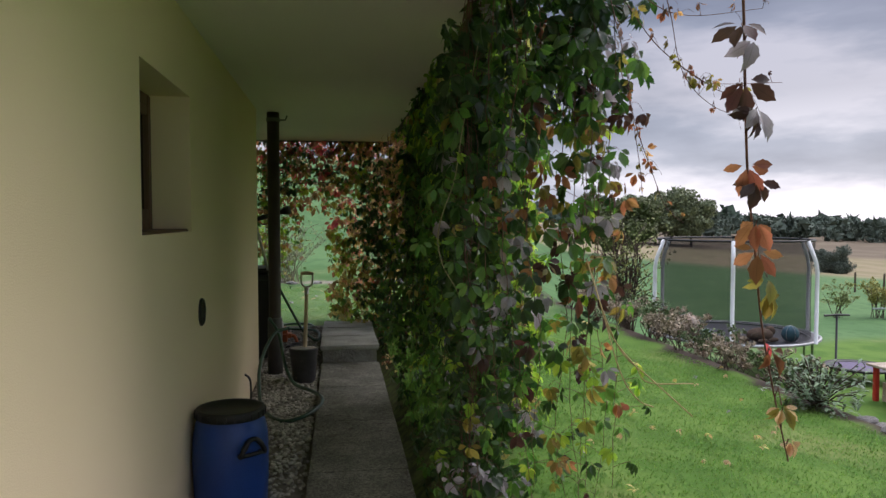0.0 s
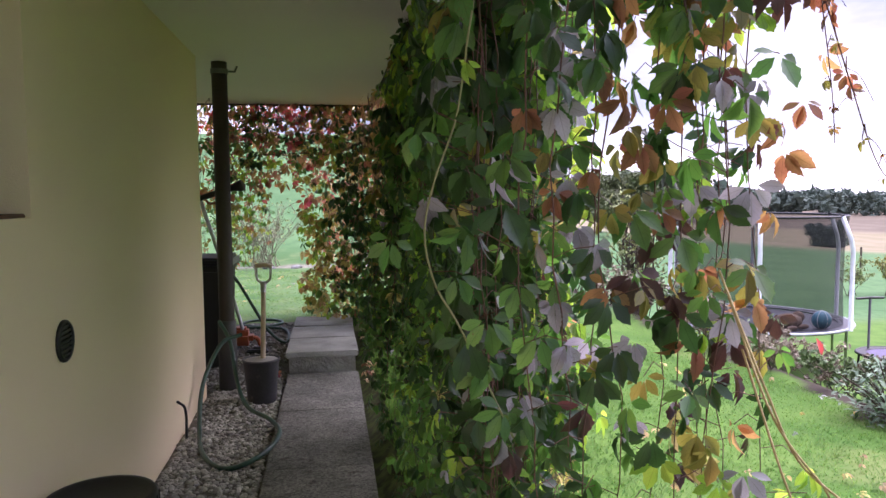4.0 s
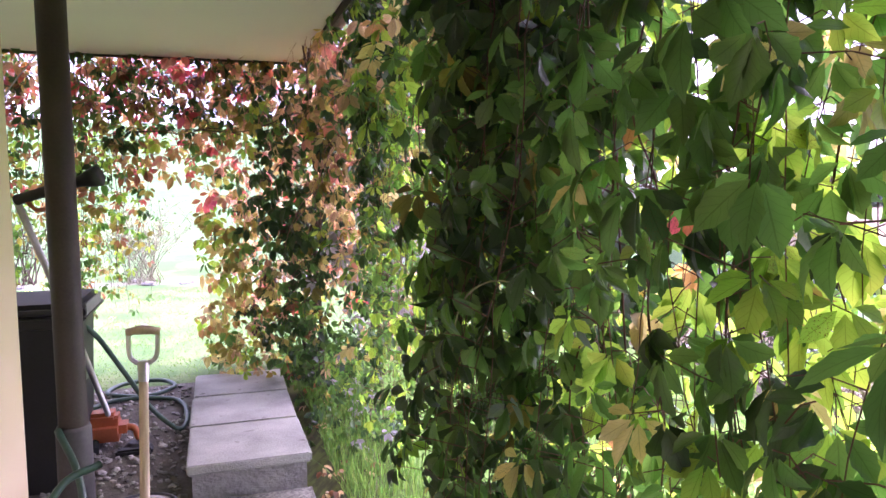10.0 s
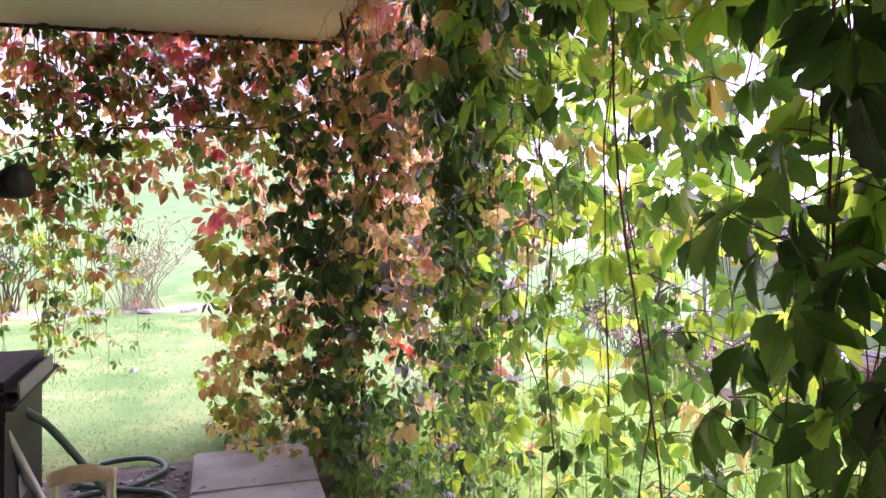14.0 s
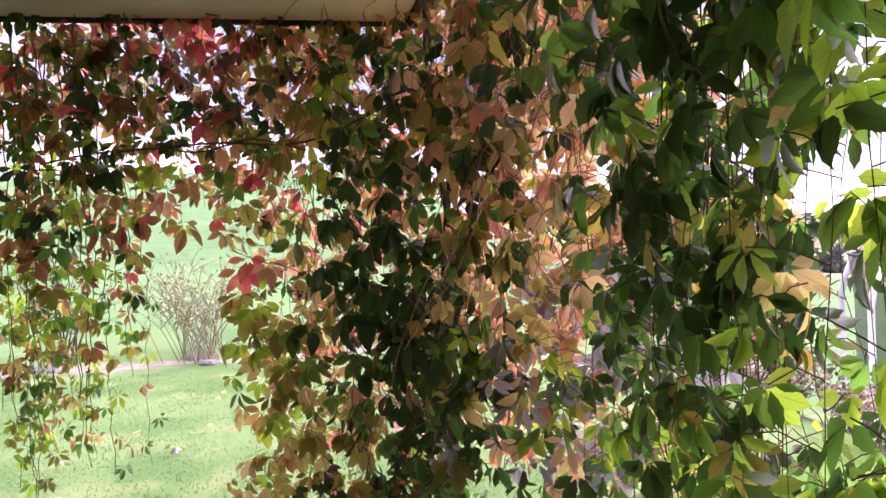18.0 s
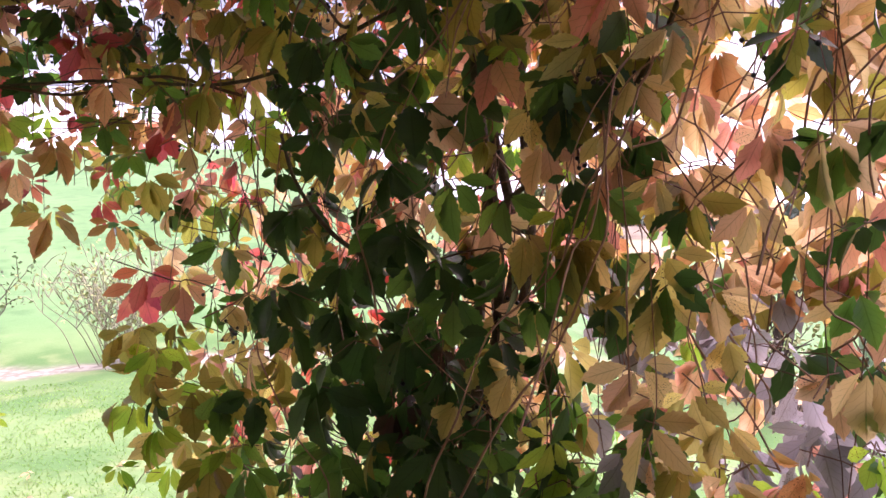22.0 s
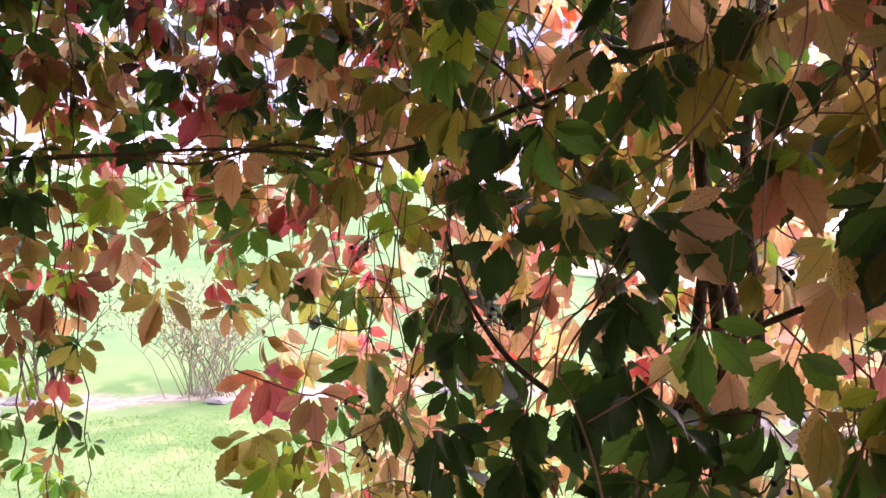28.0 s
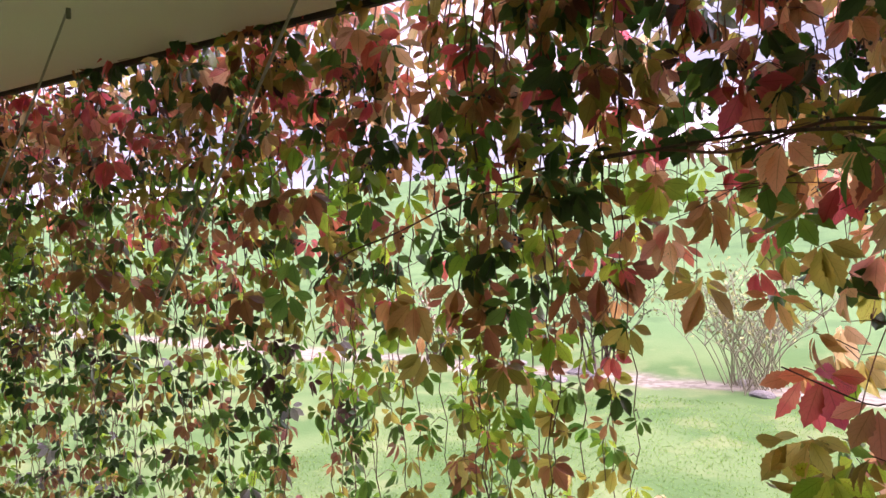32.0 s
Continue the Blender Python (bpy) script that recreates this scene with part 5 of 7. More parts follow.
            if k % 2:
                e = Vector(q) + Vector((r.uniform(0.02, 0.06), 0, r.uniform(-0.08, 0.03)))
                v.stem(smooth_path([q, tuple(Vector(q).lerp(e, 0.5) + Vector((0, 0, 0.015))), tuple(e)], 3), 0.0007, 3)
    # low growth along the path's edge
    for k in range(420):
        y = r.uniform(2.6, 5.6)
        v.leaf((r.uniform(0.47, 0.95), y, -0.05 + abs(r.gauss(0, 0.13))), r.uniform(0.045, 0.08), pick(r, {"dark_green": 3, "green": 5, "mauve_sheen": 2.5} if y < 3.1 else {"dark_green": 6, "green": 3}), 0.02)
    base = Vector((0.75, 3.3, -0.05))
    t = v.build(tuple(base), "curtain of green creeper hanging from the eaves, sky sheen in some leaf colours", "creeper curtains")
    tube("young_shoot", [tuple(Vector(q) - base) for q in cane], 0.0021, PALESTEM, t, "pale yellow-green young shoot", sides=7)
    for way in (((0.90, 2.5, 1.25), (0.93, 2.4, 1.06), (1.0, 2.4, 0.92), (1.10, 2.4, 0.83), (1.27, 2.4, 0.68)), ((0.92, 2.5, 1.2), (0.95, 2.4, 1.0), (1.05, 2.4, 0.87), (1.10, 2.4, 0.81), (1.27, 2.4, 0.80)), ((0.95, 2.5, 1.1), (1.0, 2.42, 0.85), (1.06, 2.4, 0.75), (1.12, 2.4, 0.72))):
        tube("dry_shoot", smooth_path([tuple(Vector(q) - base) for q in way], 6), 0.0024, DRYSTEM, t, "dry straw-coloured shoot", sides=5)


def knotty_cane(v, pts, radius):
    """A dark cane with a swollen knot every hand's breadth."""
    path = smooth_path(pts, 10)
    v.stem(path, [radius * (1.9 if k % 8 == 0 else 1.0) for k in range(len(path))], 7)


def build_side_far():
    v = Vine(6, 180, colour_side_far, lambda p: p.x < 0.62 and p.z < 2.2 or p.y > 6.0 and p.x < 0.84, 0.4)
    r = v.rng
    # thick bundle that bulges in under the soffit
    for k in range(40):
        y = min(5.32, max(4.7, r.gauss(5.08, 0.19)))
        v.strand((0.67 + 0.22 * r.random() ** 1.3, y, r.uniform(2.25, 2.5)), r.uniform(0.05, 0.5) if k % 4 else r.uniform(0.6, 1.4), 0.085, 0.09, size=(0.064, 0.104))
    for x, y, b in ((0.52, 4.75, 0.3), (0.49, 4.95, 0.25), (0.50, 5.1, 0.4), (0.52, 5.2, 0.2), (0.47, 5.05, 0.6), (0.50, 5.2, 0.3), (0.46, 5.22, 0.5), (0.54, 5.26, 0.2), (0.48, 4.85, 0.7), (0.50, 5.28, 0.15)):
        v.strand((0.66, y, 2.33), b, 0.075, 0.09, size=(0.075, 0.105), drift=(1.3 * (x - 0.66), 0))
    for k in range(13):
        v.strand((r.uniform(0.62, 0.81), r.uniform(5.28, 5.62), r.uniform(2.3, 2.5)), r.uniform(0.05, 0.5), 0.08, 0.06, size=(0.066, 0.104))
    # dark green leaves behind the bundle, its shade put into their colour
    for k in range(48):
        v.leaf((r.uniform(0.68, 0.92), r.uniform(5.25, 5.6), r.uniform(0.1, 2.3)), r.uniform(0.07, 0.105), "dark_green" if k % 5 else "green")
    # thinner curtain before it
    for k in range(12):
        v.strand((r.uniform(0.63, 0.76), 4.32 + 0.42 * (k + r.random()) / 12, 2.4), r.uniform(0.05, 0.5), 0.088, 0.08, size=(0.07, 0.112), drift=(r.uniform(-0.08, 0.03), 0))
    for k in range(26):
        v.strand((r.uniform(0.86, 1.12), r.uniform(4.35, 5.75), 2.5), r.uniform(0.0, 0.5), 0.086, 0.12, size=(0.072, 0.108))
    # airy strands with bright leaves
    for k in range(46):
        v.strand((r.uniform(0.72, 1.05), 5.65 + 1.35 * (k + r.random()) / 46, r.uniform(2.3, 2.5)), r.uniform(0.15, 0.9), 0.082, 0.09, 0.0013, size=(0.056, 0.092))
    for k in range(19):
        v.strand((r.gauss(0.84, 0.045), r.uniform(6.95, 7.36), 2.45), r.uniform(0.05, 0.45) if k % 5 < 3 else r.uniform(0.9, 1.3), 0.068, 0.06, 0.002, (0.058, 0.094), drift=(r.gauss(0, 0.03), 0))
    for k in range(30):
        v.leaf((r.uniform(0.71, 0.82), r.uniform(7.08, 7.45), r.uniform(1.42, 2.15)), r.uniform(0.075, 0.11), pick(r, {"dark_green": 5, "green": 3, "olive": 1.5}), 0.04)
    for k in range(4):
        v.strand((r.uniform(0.80, 1.0), r.uniform(7.35, 7.8), 2.45), r.uniform(0.3, 1.2), 0.12, 0.06, 0.0016, (0.05, 0.085))
    for k in range(175):
        v.leaf((r.uniform(0.70, 1.0), r.uniform(5.75, 6.95), r.uniform(1.65, 2.4)), r.uniform(0.07, 0.105), pick(r, {"green": 5, "lime": 3, "dark_green": 1.5, "olive": 0.6}))
    for k in range(290):
        v.leaf((r.uniform(0.66, 1.05), r.uniform(4.3, 7.7), 2.45 - 0.75 * r.random() ** 1.3))
    for x, y, z, c, s in ((0.60, 6.30, 1.95, "yellow", 0.10), (0.61, 6.42, 1.93, "yellow", 0.085), (0.60, 6.93, 1.83, "peach", 0.10), (0.62, 6.80, 1.95, "yellow", 0.085), (0.60, 6.6, 2.12, "peach", 0.085), (0.62, 6.4, 2.08, "orange", 0.08), (0.85, 6.99, 1.40, "green", 0.11), (0.70, 4.55, 1.34, "red", 0.06), (0.74, 4.50, 1.33, "red", 0.05), (0.62, 4.45, 1.55, "green", 0.10), (0.66, 4.62, 1.62, "dark_green", 0.10)):
        v.leaf((x, y, z), s, c, 0.0, r.randrange(12), 250)
    # knotty canes
    for x, y, lean in ((0.80, 6.62, 0.12), (0.82, 6.34, 0.09), (0.80, 6.22, 0.12), (0.84, 6.78, 0.05), (0.70, 4.66, 0.04), (0.66, 4.82, 0.03), (0.74, 4.50, 0.05), (0.72, 3.7, 0.04), (0.70, 3.35, 0.03)):
        knotty_cane(v, [(x + r.gauss(0, 0.018), y - lean * (2.4 - z) / 1.5 + r.gauss(0, 0.02), z) for z in (2.45, 2.2, 2.0, 1.75, 1.55, 1.4, 1.2, 1.0, 0.8, 0.45)], 0.0019)
    for k in range(5):
        y = 4.3 + k * 0.45 + r.uniform(-0.1, 0.1)
        v.stem(smooth_path([(0.72, y, 2.5), (0.70 + r.uniform(-0.05, 0.05), y + r.uniform(-0.08, 0.08), 1.6), (0.74, y + r.uniform(-0.1, 0.1), 0.8), (0.78, y, -0.05)], 6), 0.0022, 6)
    base = Vector((0.75, 6.0, -0.05))
    t = v.build(tuple(base), "curtain of green and yellowing creeper along the walkway, backlight in its lime leaves", "creeper curtains")
    arch = [(0.62, 4.76, 1.12), (0.56, 4.82, 1.21), (0.51, 4.90, 1.225), (0.48, 5.0, 1.16), (0.48, 5.06, 1.02), (0.50, 5.10, 0.85), (0.55, 5.12, 0.6)]
    tube("young_shoot", smooth_path([tuple(Vector(q) - base) for q in arch], 6), 0.0019, PALESTEM, t, "pale green arching young shoot", sides=7)


def build_corner():
    v = Vine(7, 250, colour_corner, lambda p: p.z > 0.9 and p.y < corner_face(p.x) + 0.12, 0.5, 0.06)
    r = v.rng
    v.sprigs(corner_face, (0.17, 7.0), "pink", "open", (0.06, 1.77, 0.092), (0.05, 1.38, 0.089))
    v.sprigs(corner_face, (0.17, 7.0), "dark_green", "open", (0.32, 1.66, 0.093), (0.45, 1.65, 0.120), (0.81, 1.68, 0.070), (0.34, 1.21, 0.116), (0.26, 1.30, 0.098), (0.55, 1.31, 0.079), (0.45, 1.09, 0.073), (0.63, 1.56, 0.050), (0.48, 1.41, 0.081), (0.42, 1.88, 0.063), (0.06, 2.02, 0.081))
    v.sprigs(corner_face, (0.17, 7.0), "olive", "open", (0.62, 1.63, 0.069), (-0.09, 1.24, 0.096), (0.06, 1.16, 0.111), (0.21, 1.11, 0.081), (0.17, 1.92, 0.076))
    v.sprigs(corner_face, (0.17, 7.0), "yellow", "drooped", (0.59, 1.62, 0.064), (0.66, 1.60, 0.064), (0.64, 1.43, 0.080), (0.50, 1.17, 0.066), (0.76, 1.34, 0.062), (0.76, 1.19, 0.066), (0.58, 1.44, 0.086))
    v.sprigs(corner_face, (0.17, 7.0), "green", "open", (0.62, 1.69, 0.073), (0.56, 1.53, 0.074), (0.54, 1.13, 0.064), (0.38, 1.60, 0.054))
    v.sprigs(corner_face, (0.17, 7.0), "yellow", "open", (0.71, 1.40, 0.082), (0.00, 1.04, 0.104), (0.73, 1.27, 0.067))
    v.sprigs(corner_face, (0.17, 7.0), "peach", "drooped", (0.75, 1.39, 0.072), (0.72, 1.69, 0.076), (0.39, 1.90, 0.078))
    v.sprigs(corner_face, (0.17, 7.0), "pink", "drooped", (0.79, 1.55, 0.072))
    v.sprigs(corner_face, (0.17, 7.0), "peach", "open", (0.78, 1.46, 0.070), (0.58, 1.90, 0.066), (0.63, 1.80, 0.058))
    v.sprigs(corner_face, (0.17, 7.0), "red", "open", (-0.03, 1.36, 0.099))
    v.sprigs(corner_face, (0.17, 7.0), "dark_green", "drooped", (0.44, 1.32, 0.120), (0.19, 1.17, 0.098), (0.35, 1.43, 0.077), (0.60, 1.35, 0.045), (0.66, 1.35, 0.050), (0.44, 1.48, 0.069), (0.27, 1.36, 0.072), (0.73, 1.85, 0.067), (0.08, 1.87, 0.085))
    v.sprigs(corner_face, (0.17, 7.0), "olive", "drooped", (-0.06, 1.18, 0.101), (0.31, 1.48, 0.069), (0.27, 1.83, 0.102), (0.12, 1.73, 0.096))
    v.sprigs(corner_face, (0.17, 7.0), "green", "drooped", (0.12, 1.13, 0.108), (0.85, 1.41, 0.071), (0.41, 1.47, 0.078), (0.14, 1.42, 0.095))
    v.sprigs(corner_face, (0.17, 7.0), "lime", "open", (0.57, 1.73, 0.046), (0.62, 1.47, 0.062), (0.28, 1.95, 0.093))
    # strands that hang behind the face
    for k in range(20):
        x = -0.04 + 0.92 * (k + r.random()) / 20
        y = corner_face(x) + r.uniform(0.08, 0.40)
        top = (r.uniform(0.66, 0.8), max(7.8, y), r.uniform(2.3, 2.5)) if x > 0.5 else (x, r.uniform(9.16, 9.3), r.uniform(2.3, 2.5))
        low = r.uniform(0.05, 0.5) if r.random() < 0.75 else r.uniform(0.7, 1.5)
        v.strand(top, low, 0.11, 0.16, 0.0013, (0.07, 0.115), drift=(1.2 * (x - top[0]), 1.2 * (y - top[1])))
    # loose leaves on and just behind the face, largest where it is thickest
    for k in range(105):
        x = r.uniform(-0.06, 0.92)
        v.leaf((x, corner_face(x) + abs(r.gauss(0.02, 0.10)), r.uniform(0.2, 2.15)), r.uniform(0.055, 0.10))
    # thick upper part below the soffit's corner, and the foot, its shade put into dark leaves
    for k in range(30):
        x = r.uniform(0.28, 0.64)
        v.leaf((x, corner_face(x) + r.uniform(0.02, 0.3), r.uniform(1.62, 2.15)), r.uniform(0.06, 0.10), pick(r, {"dark_green": 4, "green": 2, "olive": 3, "peach": 1}))
    for k in range(24):
        x = r.uniform(0.33, 0.60)
        v.leaf((x, corner_face(x) + r.uniform(0.0, 0.15), r.uniform(1.0, 1.52)), r.uniform(0.085, 0.115), "dark_green" if k % 4 else "green")
    for k in range(120):
        x = r.uniform(-0.10, 0.24)
        v.leaf((x, corner_face(x) + r.uniform(-0.02, 0.25), r.uniform(0.12, 1.25)), r.uniform(0.06, 0.10), pick(r, {"yellow": 3, "olive": 4, "peach": 2, "orange": 1.2, "lime": 1.6, "green": 0.8}))
    for k in range(95):
        x = r.uniform(0.24, 0.62)
        v.leaf((x, corner_face(x) + r.uniform(0.08, 0.5), r.uniform(0.05, 0.95)), r.uniform(0.06, 0.10), pick(r, {"dark_green": 5, "green": 2, "olive": 2, "rust": 0.8, "bronze": 1}))
    # small drooping leaves at the foot of the clump, some with sky sheen in their colour
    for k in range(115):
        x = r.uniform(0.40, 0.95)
        v.leaf((x, corner_face(x) + r.uniform(0.0, 0.25), r.uniform(0.1, 1.1)), r.uniform(0.05, 0.085), pick(r, {"dark_green": 4, "green": 4, "mauve_sheen": 2.4 if x > 0.62 else 0.4, "lime": 0.8, "peach": 0.5}), None, 12 + r.randrange(8))
    # leaves among the bare shoots
    for k in range(95):
        x = r.uniform(0.50, 0.98)
        v.leaf((x, corner_face(x) + r.uniform(0.0, 0.32), r.uniform(0.9, 2.1)), r.uniform(0.06, 0.10), pick(r, {"yellow": 3, "peach": 3, "olive": 2.4, "green": 3, "dark_green": 2, "pink": 1}))
    # dark leaves in the heart of the clump, inner shade put into their colour
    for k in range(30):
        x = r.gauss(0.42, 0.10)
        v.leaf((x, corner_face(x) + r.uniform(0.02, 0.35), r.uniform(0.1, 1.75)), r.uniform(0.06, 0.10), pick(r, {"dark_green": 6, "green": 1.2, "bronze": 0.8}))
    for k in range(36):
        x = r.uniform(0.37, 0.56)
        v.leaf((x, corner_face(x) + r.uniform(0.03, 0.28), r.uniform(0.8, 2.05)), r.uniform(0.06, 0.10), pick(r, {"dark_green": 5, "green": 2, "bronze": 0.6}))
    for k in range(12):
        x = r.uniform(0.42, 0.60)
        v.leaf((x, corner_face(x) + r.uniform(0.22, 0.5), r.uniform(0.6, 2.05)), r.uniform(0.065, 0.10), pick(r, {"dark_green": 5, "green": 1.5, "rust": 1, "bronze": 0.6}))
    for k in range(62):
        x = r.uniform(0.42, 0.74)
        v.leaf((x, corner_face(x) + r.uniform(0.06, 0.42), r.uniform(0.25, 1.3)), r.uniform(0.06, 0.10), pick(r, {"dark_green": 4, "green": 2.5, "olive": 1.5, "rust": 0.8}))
    # pink and red leaves on the sunny back, that the light shines through
    for k in range(440):
        x = r.uniform(0.08, 1.1)
        z = 2.45 - 1.95 * r.random() ** 1.25
        v.leaf((x, 9.24 - 0.24 * x + r.uniform(-0.08, 0.2), z), r.uniform(0.075, 0.115), pick(r, {"pink": 3.4, "red": 1.8, "peach": 2.6, "orange": 1.8, "lime": 0.6, "olive": 1.2, "yellow": 1.4}))
    for k in range(620):
        z = 2.5 - 2.1 * r.random() ** 1.2
        v.leaf((r.uniform(1.0, 1.3), r.uniform(7.6, 9.1) if k % 3 else r.uniform(7.7, 8.6), z), r.uniform(0.075, 0.12), pick(r, {"pink": 2, "peach": 4, "yellow": 3, "orange": 1.2, "mauve_sheen": 0.6, "olive": 1.6, "green": 1} if z > 1.3 else {"mauve_sheen": 5, "green": 1.5, "lime": 0.6, "peach": 2.4, "pink": 1.5, "dark_green": 0.6}))
    for k in range(90):
        x = r.uniform(0.45, 1.2)
        v.leaf((x, 9.15 - 0.40 * x + r.uniform(-0.2, 0.2), r.uniform(1.4, 2.5)), r.uniform(0.075, 0.115), pick(r, {"pink": 3, "peach": 3, "olive": 2, "rust": 1, "green": 1.4, "lime": 1}))
    for k in range(60):
        x = r.uniform(0.55, 1.0)
        v.leaf((x, corner_face(x) + r.uniform(0.05, 0.5), r.uniform(1.75, 2.42)), r.uniform(0.06, 0.10), pick(r, {"olive": 3, "dark_green": 3, "green": 2, "peach": 3, "pink": 2}))
    for k in range(130):
        v.leaf((r.uniform(0.92, 1.35), r.uniform(7.5, 9.0), r.uniform(1.9, 2.7)), r.uniform(0.075, 0.115), pick(r, {"peach": 3, "pink": 2, "yellow": 2, "green": 1.6, "olive": 1.4, "red": 0.6}))
    # tangle of fine bare shoots
    shoots = Heap()
    base = Vector((0.55, 8.25, -0.05))
    for k in range(190):
        if k < 120:
            x = r.gauss(0.78, 0.14)
            y, z0 = corner_face(x) + r.uniform(0.03, 0.28), r.uniform(1.4, 2.5)
        else:
            x = r.uniform(0.22, 0.75)
            y, z0 = corner_face(x) + r.uniform(0.04, 0.4), r.uniform(0.9, 2.4)
        pts = [(x, y, z0)]
        d = Vector((r.gauss(0, 0.05), r.gauss(0, 0.05), -0.14))
        for s in range(6):
            d = Vector((0.65 * d.x + r.gauss(0, 0.024), 0.65 * d.y + r.gauss(0, 0.024), -r.uniform(0.02, 0.11)))
            pts.append(tuple(Vector(pts[-1]) + d))
        w, f = tube_data(smooth_path(pts, 3), r.choice((0.0010, 0.0013, 0.0018)), 4)
        shoots.add(w - np.array(base), f)
    for k in range(110):
        x = r.uniform(0.05, 0.85)
        a = Vector((max(x, 0.15), corner_face(x) + r.uniform(0.08, 0.45), r.uniform(0.8, 2.1)))
        d = Vector((r.gauss(0.03, 0.09), r.gauss(0.03, 0.08), r.gauss(-0.06, 0.12)))
        v.stem(smooth_path([tuple(a), tuple(a + d * 0.35 + Vector((r.gauss(0, 0.03), 0, r.gauss(0, 0.05)))), tuple(a + d * 0.7 + Vector((r.gauss(0, 0.03), 0, r.gauss(0, 0.04)))), tuple(a + d)], 3), 0.0016, 3)
    for k in range(24):
        v.leaf((r.uniform(-0.4, 0.6), r.uniform(8.98, 9.2), r.uniform(1.85, 2.3)), r.uniform(0.06, 0.095), pick(r, {"dark_green": 3, "green": 2, "olive": 3, "pink": 1}))
    for k in range(30):
        x = r.uniform(0.0, 0.85)
        v.berry_cluster((x, corner_face(x) + r.uniform(-0.02, 0.1), r.uniform(1.2, 2.0)))
    # low growth at the foot
    for k in range(220):
        a = Vector((r.uniform(0.47, 1.05), r.uniform(7.2, 9.1), 0))
        z = float(max(land(a.x, a.y), -0.05)) + abs(r.gauss(0, 0.14))
        v.leaf((a.x, a.y, z), r.uniform(0.045, 0.075), pick(r, {"green": 4, "dark_green": 4, "mauve_sheen": 0.6, "olive": 1}), 0.02)
    for k in range(90):
        v.leaf((r.uniform(-0.1, 0.5), r.uniform(8.8, 9.12), 0.17 + abs(r.gauss(0, 0.18))), r.uniform(0.04, 0.07), pick(r, {"lime": 2, "olive": 3, "green": 2, "peach": 1, "dark_green": 1}), 0.02)
    t = v.build(tuple(base), "dense corner clump of yellow, red and green creeper", "creeper curtains")
    tagged(link_mesh("shoot", shoots.mesh("shoot"), REDSTEM, t, "bare reddish shoots"), kind="stuff")
    for k, (x, y) in enumerate(((0.67, 8.34), (0.71, 8.38), (0.65, 8.44), (0.63, 8.36))):
        pts = smooth_path([(x - 0.06, y, -0.05), (x - 0.06 + 0.05 * math.sin(k * 2 + 1), y, 0.5), (x - 0.05 - 0.05 * math.cos(k), y + 0.03, 1.0), (x + 0.04 * math.sin(k * 3), y - 0.02, 1.4), (x - 0.03 * math.cos(k * 2), y + 0.04 * math.cos(k), 1.75), (x + 0.05 * math.sin(k * 2), y + 0.03, 2.05), (x + 0.12 - 0.06 * k, y + 0.1, 2.5)], 6)
        tube("trunk", [tuple(Vector(p) - base) for p in pts], [0.016 - 0.0003 * i for i in range(len(pts))], BARK, t, "fibrous brown trunk", sides=9)
    limbs = ([(0.62, 8.30, 1.92), (0.50, 8.20, 1.89), (0.42, 8.28, 1.87), (0.37, 8.33, 1.83), (0.33, 8.40, 1.90), (0.25, 8.6, 2.02)], [(0.40, 8.33, 1.42), (0.33, 8.37, 1.48), (0.28, 8.43, 1.57), (0.26, 8.47, 1.66)], [(0.6, 8.25, 1.9), (0.70, 8.02, 2.0), (0.80, 7.95, 2.15), (0.9, 7.9, 2.35)], [(0.5, 8.4, 1.9), (0.2, 8.8, 1.82), (-0.15, 8.95, 1.84), (-0.5, 9.0, 1.82)], [(0.62, 8.3, 1.5), (0.74, 8.0, 1.68), (0.80, 7.9, 1.95), (0.84, 7.9, 2.3)])
    for pts in limbs:
        tube("branch", smooth_path([tuple(Vector(p) - base) for p in pts], 6), [0.0050 - 0.0001 * i for i in range(6 * (len(pts) - 1) + 1)], BARK, t, sides=7)


